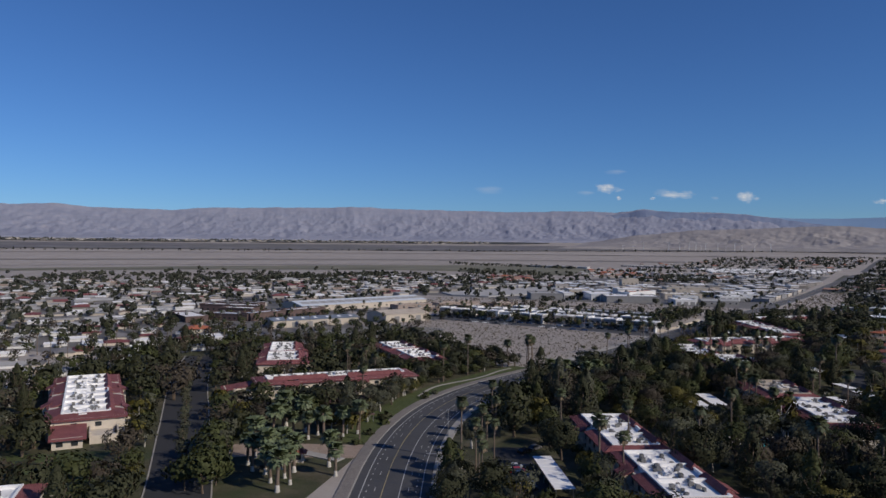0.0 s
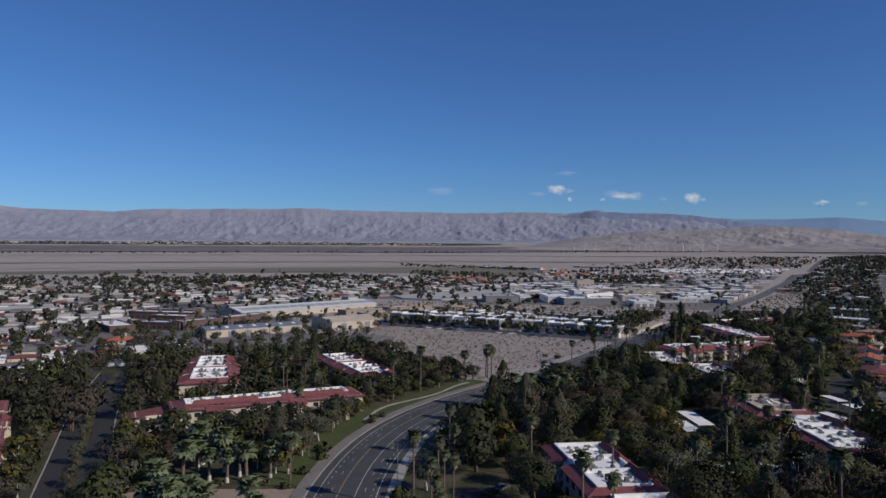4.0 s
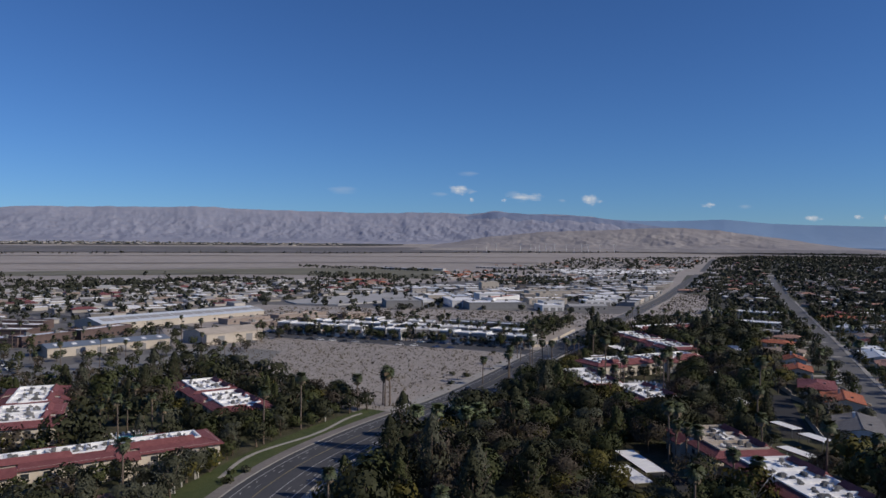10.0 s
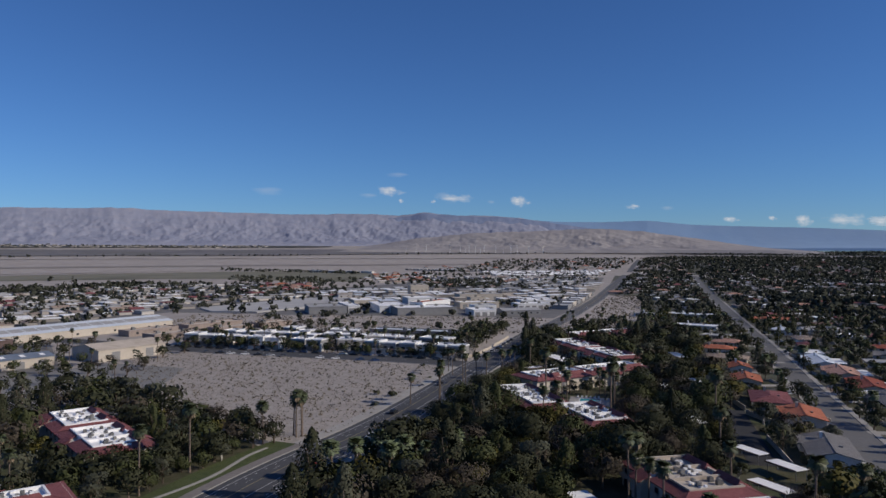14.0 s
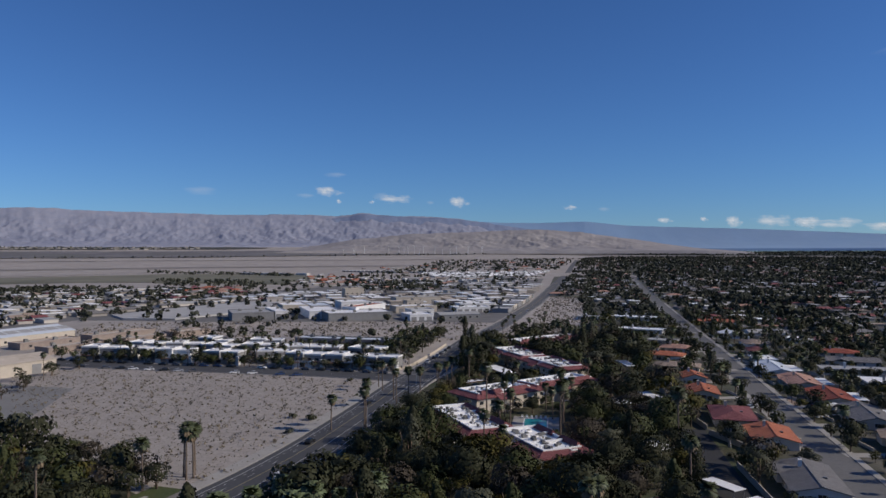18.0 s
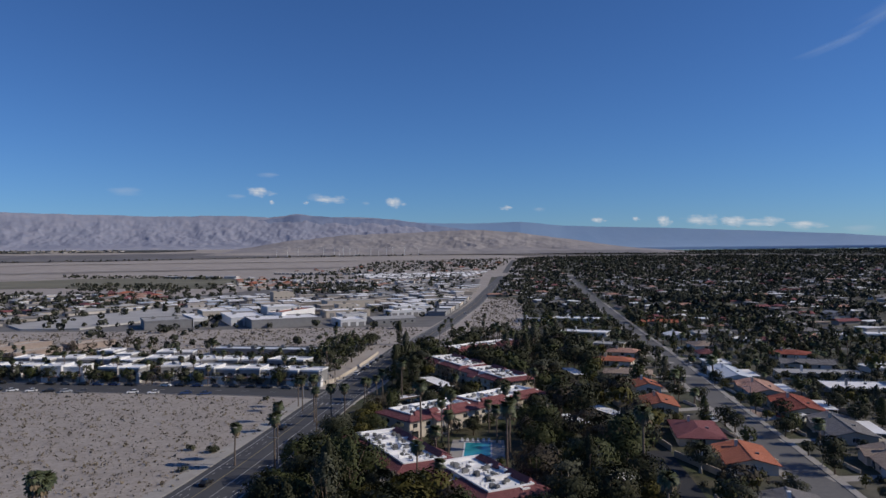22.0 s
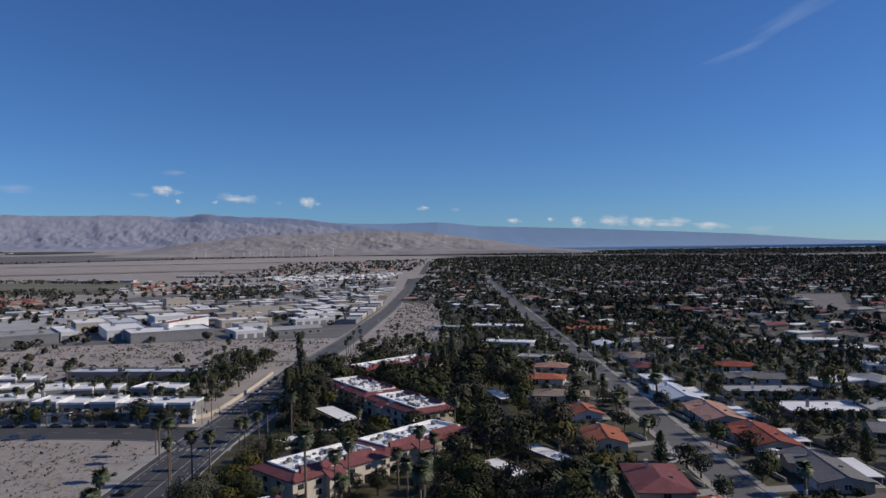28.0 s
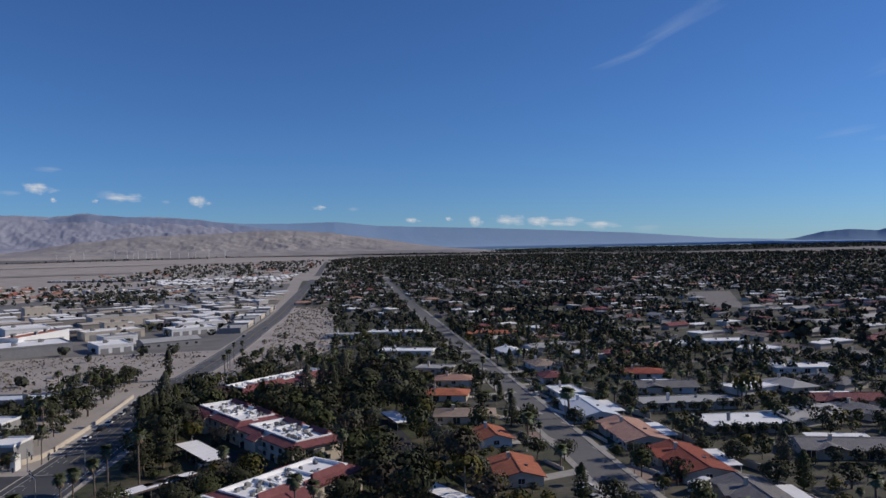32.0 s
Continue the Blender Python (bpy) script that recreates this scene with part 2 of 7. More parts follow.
FIELD = material("dry_field", [(0.15, 0.145, 0.10), (0.22, 0.205, 0.15)], 0.01, stain=0.6, stain_scale=0.006, stain_color=(0.10, 0.10, 0.065))
WASH = material("wash_sand", [(0.235, 0.215, 0.20), (0.27, 0.245, 0.225)], 0.01, stain=0.6, stain_scale=0.004, stain_color=(0.20, 0.19, 0.17))
SCRUB_PLAIN = material("scrub_plain", [(0.115, 0.11, 0.115), (0.155, 0.148, 0.15), (0.21, 0.195, 0.19)], 0.012, stain=0.6, stain_scale=0.005, stain_color=(0.13, 0.13, 0.11))
# Grove colour greyed towards blue for the haze of distance.
FAR_GREEN_HAZE = material("far_groves", [(0.075, 0.082, 0.085), (0.10, 0.105, 0.105), (0.14, 0.14, 0.135)], 0.02, stain=0.6, stain_scale=0.006, stain_color=(0.065, 0.072, 0.075), spec=0.0)
FAR_WALL = material("far_walls", [(0.30, 0.275, 0.25), (0.46, 0.43, 0.40)], 0.02, per="island", spread=0.4)
WORKS_YARD = material("works_yard", [(0.12, 0.118, 0.115), (0.20, 0.19, 0.18)], 0.05, stain=0.5, stain_scale=0.02, stain_color=(0.15, 0.148, 0.145))
YARD_PINK = material("yard_gravel_pink", [(0.26, 0.19, 0.165), (0.34, 0.26, 0.225)], 1.2, bump=0.4, bump_scale=5, stain=0.4, stain_scale=0.3, stain_color=(0.18, 0.13, 0.11))
SCRUB = material("scrub", [(0.12, 0.10, 0.075), (0.19, 0.165, 0.125)], 0.8, per="island", spread=0.4)
FAR_LEAF = material("far_woods", [(0.044, 0.048, 0.036), (0.070, 0.074, 0.058)], 0.02, per="island", spread=0.25, spec=0.0)
WATER = material("pool_water", [(0.03, 0.30, 0.36), (0.05, 0.36, 0.42)], 0.4, rough=0.08, spec=0.5)
TURQ = material("tennis_green", [(0.05, 0.12, 0.10), (0.07, 0.15, 0.12)], 0.3)
# Bare rock with the blue-violet of distance haze mixed into its colour.
ROCK_HAZE = material("mountain_rock", [(0.225, 0.245, 0.325), (0.26, 0.275, 0.345), (0.305, 0.305, 0.36)], 0.02, bump=0.0, stain=0.6, stain_scale=0.006,
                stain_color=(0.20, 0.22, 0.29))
# The blue of these three stands for distance haze put into the rock.
ROCK_HAZE_BLUE = material("blue_rock", [(0.15, 0.195, 0.30), (0.185, 0.225, 0.325), (0.225, 0.255, 0.345)], 0.02, stain=0.6, stain_scale=0.006, stain_color=(0.14, 0.18, 0.275))
ROCK_HAZE_FAR = material("far_rock", [(0.225, 0.345, 0.51), (0.25, 0.37, 0.53)], 0.004, stain=0.4, stain_scale=0.0015, stain_color=(0.24, 0.33, 0.46))
ROCK_HAZE_HILL = material("hill_rock", [(0.12, 0.215, 0.36), (0.14, 0.24, 0.385)], 0.006, stain=0.4, stain_scale=0.002, stain_color=(0.11, 0.195, 0.32))
DUNE = material("dune_sand", [(0.25, 0.235, 0.235), (0.305, 0.285, 0.28), (0.36, 0.335, 0.32)], 0.012, stain=0.6, stain_scale=0.005, stain_color=(0.225, 0.21, 0.21))
CAR_PAINTS = [material("car_paint_" + nm, [c, c], 1.0, rough=0.25, spec=0.6) for nm, c in (
    ("white", (0.75, 0.75, 0.75)), ("black", (0.015, 0.015, 0.017)), ("silver", (0.42, 0.43, 0.45)), ("red", (0.28, 0.03, 0.03)),
    ("blue", (0.04, 0.07, 0.16)), ("grey", (0.12, 0.12, 0.13)))]
TYRE = material("tyre", [(0.015, 0.015, 0.015), (0.025, 0.025, 0.025)], 2.0)


# ---- geometry helpers ----
class Geo:
    """Corners and faces gathered for one mesh."""

    def __init__(self):
        self.v, self.f = [], []

    def add(self, verts, faces):
        k = len(self.v)
        self.v += [tuple(p) for p in verts]
        self.f += [tuple(k + i for i in face) for face in faces]
        return self

    def box(self, x, y, z, lx, ly, lz, ang=0.0):
        """A box on its base point (x, y, z), turned by ang radians."""
        c, s = math.cos(ang), math.sin(ang)
        pts = [(x + a * c - b * s, y + a * s + b * c, z + h) for h in (0, lz)
               for a, b in ((-lx / 2, -ly / 2), (lx / 2, -ly / 2), (lx / 2, ly / 2), (-lx / 2, ly / 2))]
        return self.add(pts, [(3, 2, 1, 0), (4, 5, 6, 7), (0, 1, 5, 4), (1, 2, 6, 5), (2, 3, 7, 6), (3, 0, 4, 7)])

    def prism(self, poly, z0, z1):
        n = len(poly)
        pts = [(*p, z0) for p in poly] + [(*p, z1) for p in poly]
        return self.add(pts, [tuple(range(n - 1, -1, -1)), tuple(range(n, 2 * n))] + [(i, (i + 1) % n, n + (i + 1) % n, n + i) for i in range(n)])

    def tube(self, pts, radii, sides=6):
        """A tapered tube through the points."""
        k = len(self.v)
        for (x, y, z), r in zip(pts, radii):
            self.v += [(x + r * math.cos(math.tau * i / sides), y + r * math.sin(math.tau * i / sides), z) for i in range(sides)]
        for j in range(len(pts) - 1):
            for i in range(sides):
                a, b = k + j * sides + i, k + j * sides + (i + 1) % sides
                self.f.append((a, b, b + sides, a + sides))
        self.f.append(tuple(k + (len(pts) - 1) * sides + i for i in range(sides)))
        return self

    def mesh(self, name, mat, smooth=False):
        me = bpy.data.meshes.new(name)
        me.from_pydata(self.v, [], self.f)
        me.materials.append(mat)
        if smooth:
            me.polygons.foreach_set("use_smooth", [True] * len(me.polygons))
        me.update()
        return me


SMOOTH = {}     # by mesh name: which way each leaf of a crown is turned


def quads_mesh(name, q, mat, way=None):
    """One mesh from an array of loose four-cornered leaves, shape (n, 4, 3); way: how each leaf meets the light."""
    n = len(q)
    if way is not None:
        face = np.cross(q[:, 1] - q[:, 0], q[:, 3] - q[:, 0])
        turned = (face * way).sum(1) < 0
        q = np.where(turned[:, None, None], q[:, ::-1], q)
    me = bpy.data.meshes.new(name)
    me.vertices.add(4 * n)
    me.vertices.foreach_set("co", q.reshape(-1).astype(np.float32))
    me.loops.add(4 * n)
    me.loops.foreach_set("vertex_index", np.arange(4 * n, dtype=np.int32))
    me.polygons.add(n)
    me.polygons.foreach_set("loop_start", np.arange(0, 4 * n, 4, dtype=np.int32))
    me.update(calc_edges=True)
    if way is not None:
        me.normals_split_custom_set_from_vertices(np.repeat(way, 4, 0).tolist())
        SMOOTH[me.name] = way
    me.materials.append(mat)
    return me


def part(name, me, parent, label=""):
    ob = new(name, me)
    ob.parent = parent
    return tagged(ob, label)


def thing(name, x, y, z, ang, label, category, group="", kind=""):
    ob = new(name)
    ob.matrix_basis = Matrix.Translation((x, y, z)) @ Matrix.Rotation(ang, 4, "Z")
    return tagged(ob, label, category, group, kind)


def at(x, y, z=0.0, ang=0.0, size=1.0):
    return Matrix.Translation((x, y, z)) @ Matrix.Rotation(ang, 4, "Z") @ Matrix.Scale(size, 4)


def put(ob, x, y, z=0.0, ang=0.0, size=1.0):
    """A copy of a thing with its parts, turned and scaled; the copies share the meshes."""
    if ob.name not in KIN:
        KIN[ob.name] = list(ob.children_recursive)
    made = {}
    for o in (ob, *KIN[ob.name]):
        made[o] = o.copy()
        scene.collection.objects.link(made[o])
        made[o].parent = made.get(o.parent, o.parent)
    made[ob].matrix_basis = Matrix.Translation((x, y, z)) @ Matrix.Rotation(ang, 4, "Z")
    made[ob].scale = (size, size, size)
    return made[ob]


KIN = {}


# ---- the plan: what stands where ----
BLOCKS = []      # turned rectangles that stay free of trees: x, y, ang, half length, half width
SHOWN = []       # low buildings that are seen over the trees: x, y, half extent, height, eye x, eye y
LANES = []       # roads: points and half width


def block(x, y, ang, lx, ly):
    BLOCKS.append((x, y, ang, lx / 2, ly / 2))


GRID = {}        # road pieces by squares of 40 m


def note_lanes():
    GRID.clear()
    for pts, half in LANES:
        for (ax, ay), (bx, by) in zip(pts, pts[1:]):
            m = half + 16
            for i in range(int((min(ax, bx) - m) // 40), int((max(ax, bx) + m) // 40) + 1):
                for j in range(int((min(ay, by) - m) // 40), int((max(ay, by) + m) // 40) + 1):
                    GRID.setdefault((i, j), []).append((ax, ay, bx - ax, by - ay, half))


def road_gap(x, y):
    """The distance from a place to the nearest road's edge, as far as 16 m."""
    best = 16.0
    for ax, ay, dx, dy, half in GRID.get((int(x // 40), int(y // 40)), ()):
        t = min(1, max(0, ((x - ax) * dx + (y - ay) * dy) / (dx * dx + dy * dy)))
        best = min(best, math.hypot(x - ax - t * dx, y - ay - t * dy) - half)
    return best


def free(x, y, r):
    if road_gap(x, y) < r:
        return False
    for bx, by, ang, hl, hw in BLOCKS:
        if abs(x - bx) + abs(y - by) > 1.5 * (hl + hw + r):
            continue
        c, s = math.cos(ang), math.sin(ang)
        if abs((x - bx) * c + (y - by) * s) < hl + r and abs(-(x - bx) * s + (y - by) * c) < hw + r:
            return False
    return True


def head_room(x, y):
    """How tall a tree may stand here without hiding a building that is seen over it."""
    room = 40.0
    for bx, by, ext, h, ex, ey in SHOWN:
        wx, wy = bx - ex, by - ey
        d = math.hypot(wx, wy)
        wx, wy = wx / d, wy / d
        ahead = (bx - x) * wx + (by - y) * wy
        if 0 < ahead < 75 and abs((bx - x) * wy - (by - y) * wx) < ext:
            room = min(room, h - 1.5 + max(0.0, ahead - 5) * (57.5 - h) / d)
    return room


def inside(x, y, poly):
    hit_ = False
    for (ax, ay), (bx, by) in zip(poly, poly[1:] + poly[:1]):
        if (ay > y) != (by > y) and x < (bx - ax) * (y - ay) / (by - ay) + ax:
            hit_ = not hit_
    return hit_


def smooth_line(pts, step=6.0):
    """A Catmull-Rom line through the points."""
    out = []
    p = [pts[0]] + list(pts) + [pts[-1]]
    for i in range(1, len(p) - 2):
        n = max(2, int(math.dist(p[i], p[i + 1]) / step))
        for k in range(n):
            t = k / n
            out.append(tuple(0.5 * (2 * p[i][j] + (p[i + 1][j] - p[i - 1][j]) * t + (2 * p[i - 1][j] - 5 * p[i][j] + 4 * p[i + 1][j] - p[i + 2][j]) * t * t
                                    + (3 * p[i][j] - p[i - 1][j] - 3 * p[i + 1][j] + p[i + 2][j]) * t ** 3) for j in (0, 1)))
    return out + [tuple(pts[-1])]


def ground_z(x, y):
    """Flat ground that climbs to the valley's far rim."""
    r = math.hypot(x, y)
    if r < 1800:
        return 0.0
    u = (r - 1800) / 2900
    side = min(1.0, max(0.0, (18 - math.degrees(math.atan2(x, y))) / 26))
    return 57.0 * (1 - r / (r + 21000 * u * u)) * 0.96 + side * 34 * max(0.0, (r - 2900) / 1000) ** 1.5


def strip(geo, pts, off_a, off_b, z, thick=0.0):
    """A band along a line between two offsets to its right."""
    k = len(geo.v)
    n = len(pts)
    for i, (x, y) in enumerate(pts):
        ax, ay = pts[max(i - 1, 0)]
        bx, by = pts[min(i + 1, n - 1)]
        d = math.hypot(bx - ax, by - ay)
        nx, ny = (by - ay) / d, -(bx - ax) / d
        g = ground_z(x, y)
        geo.v += [(x + nx * off_a, y + ny * off_a, z + g), (x + nx * off_b, y + ny * off_b, z + g)]
    geo.f += [(k + 2 * i, k + 2 * i + 1, k + 2 * i + 3, k + 2 * i + 2) for i in range(n - 1)]
    if thick:
        j = len(geo.v)
        geo.v += [(a, b, c - thick) for a, b, c in geo.v[k:j]]
        for i in range(n - 1):
            geo.f += [(k + 2 * i, k + 2 * i + 2, j + 2 * i + 2, j + 2 * i), (k + 2 * i + 3, k + 2 * i + 1, j + 2 * i + 1, j + 2 * i + 3)]
    return geo


def dashes(geo, pts, off, width, length, gap, z):
    run, on = 0.0, True
    seg = [pts[0]]
    for a, b in zip(pts, pts[1:]):
        d = math.dist(a, b)
        pos = 0.0
        while d - pos > (length if on else gap) - run:
            pos += (length if on else gap) - run
            p = (a[0] + (b[0] - a[0]) * pos / d, a[1] + (b[1] - a[1]) * pos / d)
            if on:
                strip(geo, [seg[-1], p], off - width / 2, off + width / 2, z)
            seg, on, run = [p], not on, 0.0
        run += d - pos
    return geo


# ---- the ground, one sheet to the rim of the valley ----
def build_ground():
    g = Geo()
    radii = [0, 60, 150, 300, 500, 750, 1000, 1300, 1600] + [1800 + 80 * i for i in range(1, 37)]
    turns = 180
    for r in radii[1:]:
        for k in range(turns):
            a = math.tau * k / turns
            g.v.append((r * math.sin(a), r * math.cos(a), ground_z(r * math.sin(a), r * math.cos(a))))
    g.v.append((0, 0, 0))
    c = len(g.v) - 1
    g.f += [(c, (k + 1) % turns, k) for k in range(turns)]
    for j in range(len(radii) - 2):
        for k in range(turns):
            a, b = j * turns + k, j * turns + (k + 1) % turns
            g.f.append((a, b, b + turns, a + turns))
    ob = new("ground", g.mesh("ground", SAND))
    tagged(ob, "pale grey-brown desert sand reaching to the mountains", "ground", kind="structure")


build_ground()


def patch(name, poly, z, mat, label, category):
    """A flat piece of ground with its own surface, as a thin slab."""
    g = Geo().prism(poly, -0.2, z)
    return tagged(new(name, g.mesh(name, mat)), label, category, kind="structure")


YARDS_RIGHT = [(60, 10), (900, 10), (1650, 760), (1500, 1010), (350, 1760), (296, 1510), (165, 905), (212, 890), (140, 575), (62, 470), (110, 300)]
patch("residential_ground", YARDS_RIGHT, 0.03, YARD, "gravel and dry lawn between the houses", "ground")
patch("residential_ground", [(-1000, 150), (-150, 150), (-150, 250), (-260, 420), (-290, 600), (-180, 900), (-330, 1120), (-500, 1100), (-640, 750), (-950, 640)], 0.03, WORKS_YARD,
      "gravel yards of the low houses", "ground")
patch("works_yard", [(-290, 640), (-150, 614), (-20, 610), (68, 596), (82, 640), (110, 740), (135, 830), (270, 1480), (0, 1400), (-240, 1000)], 0.045, WORKS_YARD,
      "worn grey asphalt yards round the workshops", "pavement")
patch("grove_ground", [(-52, 0), (70, 0), (95, 180), (122, 300), (142, 400), (112, 485), (48, 472), (22, 365), (5, 318), (-24, 205), (-46, 150), (-52, 100), (-44, 40)],
      0.05, GROVE, "shaded lawn and bare soil under the trees", "ground")
patch("garden_ground", [(-230, -10), (-60, -10), (-66, 45), (-71, 80), (-72, 110), (-68, 140), (-58, 172), (-60, 190), (-75, 205), (-150, 245), (-230, 190)],
      0.05, GROVE, "shaded garden ground of the left housing estate", "ground")
patch("grove_ground", [(-240, -230), (140, -230), (120, -1), (-52, -1), (-60, -11), (-240, -11)], 0.045, GROVE, "shaded garden ground of the estate", "ground")
patch("vacant_lot", [(-60, 192), (-44, 205), (-31, 240), (-20, 283), (-12, 338), (-40, 350), (-78, 364), (-135, 379), (-172, 386), (-182, 360), (-150, 300), (-120, 245)],
      0.04, LOT_SAND, "vacant lot of rough grey-brown desert sand", "ground")
patch("dry_field", [(-451, 1325), (-642, 1839), (-257, 1640), (-212, 1254)], 0.06, FIELD, "dry olive-green field beyond the town", "field")
patch("sand_lot", [(516, 665), (527, 640), (690, 830), (640, 845)], 0.07, GRAVEL, "bare sandy lot between the houses", "ground")
patch("parking_yard", [(-280, 268), (-262, 287), (-230, 245), (-248, 229)], 0.07, ASPHALT_PALE, "grey school parking yard with cars", "pavement")
patch("parking_yard", [(-232, 250), (-195, 235), (-128, 262), (-140, 330), (-185, 345)], 0.06, ASPHALT_PALE, "empty grey asphalt yard beside the tan sheds", "pavement")

MAIN = smooth_line([(28, -210), (6, -130), (-14, -80), (-28, -40), (-40, 0), (-53, 42), (-60, 74), (-62.5, 104), (-60, 132), (-53, 160), (-44.5, 184), (-35.5, 206), (-27, 231), (-18.5, 261), (-9, 297),
                    (1, 336), (12, 372), (25, 418), (41, 482), (60, 540), (79.5, 602), (106.5, 697), (147, 840), (219, 1129), (312, 1500), (408, 1880), (490, 2200), (587, 2560)])
CROSS = smooth_line([(-420, 500), (-300, 450), (-200, 408), (-134, 387), (-77, 372), (-38, 361), (-8, 350), (4, 346)])
STREET = smooth_line([(94, 120), (110, 182), (127, 246), (141.5, 302), (154.5, 350), (168, 401), (183, 458), (197, 514), (212, 572), (257, 745), (313, 960), (405, 1300), (515, 1700)])
ENTRANCE = smooth_line([(-30, -92), (-62, -45), (-86, -6), (-127, 48), (-176, 112), (-215, 170)])
DRIVE = [(-64, 46), (-76, 42), (-92, 38), (-108, 28)]
SIDE = smooth_line([(181, 449), (255, 432), (340, 415), (460, 395), (640, 360)])
LANES += [(MAIN, 9.6), (CROSS, 9.2), (STREET, 5.6), (ENTRANCE, 8.0), (DRIVE, 5.0), (SIDE, 4.5)]
note_lanes()


def road(name, line, half, mat, label, z=0.10):
    ob = new(name, strip(Geo(), line, -half, half, z, 0.3).mesh(name, mat))
    return tagged(ob, label, "road", kind="structure")


def kerbs(line, half, parent, width=0.35, sides=(-1, 1)):
    for s in sides:
        a, b = sorted((s * half, s * (half + width)))
        part("kerb", strip(Geo(), line, a, b, 0.22, 0.4).mesh("kerb", CONCRETE), parent)


def paint_line(line, off, parent, mat=PAINT, width=0.16, z=0.125):
    part("lane_line", strip(Geo(), line, off - width / 2, off + width / 2, z).mesh("lane_line", mat), parent)


def paint_dashes(line, off, parent, length=3.0, gap=6.0, width=0.2, z=0.125, mat=PAINT):
    part("lane_dashes", dashes(Geo(), line, off, width, length, gap, z).mesh("lane_dashes", mat), parent)


near_main = [p for p in MAIN if p[1] < 500]
far_main = [near_main[-1]] + [p for p in MAIN if p[1] >= 500]
main_road = road("main_road", near_main, 9.0, ASPHALT, "curving grey four-lane asphalt road with worn white lines", 0.11)
kerbs(near_main, 9.0, main_road)
for off in (-6.9, 6.9):
    paint_line(near_main, off, main_road, width=0.22)
for off in (-5.7, 5.7):
    paint_dashes(near_main, off, main_road, 1.0, 3.2, 0.25)
for off in (-3.9, 3.9):
    paint_dashes(near_main, off, main_road, 3.0, 9.0, 0.14)
for off in (-2.0, 2.0):
    paint_line([p for p in near_main if p[1] < 335], off, main_road, PAINT_YELLOW if off < 0 else PAINT, 0.2)
    paint_line([p for p in near_main if p[1] > 365], off, main_road, PAINT_YELLOW, 0.22)
north_road = road("north_road", far_main, 7.2, ASPHALT_MID, "straight grey asphalt road running to the valley", 0.11)
far_kerb = [p for p in far_main if p[1] < 1300]
kerbs(far_kerb, 7.2, north_road, 0.4)
for off in (-6.0, 6.0):
    paint_line(far_kerb, off, north_road, width=0.25)
paint_line(far_kerb, 0.0, north_road, PAINT_YELLOW, 0.3)
paint_dashes(far_kerb, -3.1, north_road, 3.0, 9.0, 0.2)
paint_dashes(far_kerb, 3.1, north_road, 3.0, 9.0, 0.2)
west_walk = strip(Geo(), [p for p in MAIN if -20 < p[1] < 194], -12.4, -9.35, 0.24, 0.4)
tagged(new("pavement", west_walk.mesh("pavement", GRAVEL)), "grey gravel and concrete footway along the road", "pavement", kind="structure")
lot_walk = strip(Geo(), [p for p in MAIN if 190 < p[1] < 338], -13.8, -9.35, 0.24, 0.4)
tagged(new("pavement", lot_walk.mesh("pavement", CONCRETE)), "pale concrete footway along the vacant lot", "pavement", kind="structure")
east_walk = strip(Geo(), [p for p in MAIN if -20 < p[1] < 100], 9.35, 11.6, 0.24, 0.4)
tagged(new("pavement", east_walk.mesh("pavement", CONCRETE)), "pale concrete footway beside the grove", "pavement", kind="structure")
north_walk = strip(Geo(), [p for p in MAIN if 366 < p[1] < 462], -11.4, -9.35, 0.24, 0.4)
tagged(new("pavement", north_walk.mesh("pavement", CONCRETE)), "pale wide concrete footway along the garden wall", "pavement", kind="structure")
verge = strip(Geo(), [p for p in MAIN if 55 < p[1] < 192], -21, -12.4, 0.20, 0.3)
tagged(new("lawn_verge", verge.mesh("lawn_verge", LAWN)), "mown green lawn verge along the bend", "lawn", kind="structure")

cross_street = road("cross_street", CROSS, 8.6, ASPHALT, "grey asphalt cross street lined with parked cars", 0.10)
kerbs(CROSS, 8.6, cross_street)
paint_dashes(CROSS, 0, cross_street, 3, 9, 0.2)
street = road("street", STREET, 5.0, ASPHALT_OLD, "plain grey asphalt residential street", 0.10)
kerbs([p for p in STREET if p[1] < 900], 5.0, street, 0.5)
for s in (-1, 1):
    a, b = sorted((s * 5.5, s * 7.0))
    part("sidewalk", strip(Geo(), [p for p in STREET if 150 < p[1] < 800], a, b, 0.2, 0.3).mesh("sidewalk", CONCRETE), street)
entrance_road = road("entrance_road", ENTRANCE, 7.2, ASPHALT_DARK, "dark freshly sealed estate road with a planted median", 0.11)
kerbs(ENTRANCE, 7.2, entrance_road)
part("median", strip(Geo(), [p for p in ENTRANCE if p[1] > 12], -1.1, 1.1, 0.25, 0.3).mesh("median", GROVE), entrance_road)
driveway = road("driveway", DRIVE, 6.4, TILE_TAN, "reddish-brown paved driveway to the gatehouse", 0.105)
side_street = road("side_street", SIDE, 4.2, ASPHALT_OLD, "grey asphalt side street between low houses", 0.09)

crossing = Geo()
for k in range(9):
    crossing.box(-7.5 + k * 2.0, 330.5 - k * 0.55, 0.118, 0.5, 3.2, 0.01, -0.27)
part("crosswalk", crossing.mesh("crosswalk", PAINT), main_road)


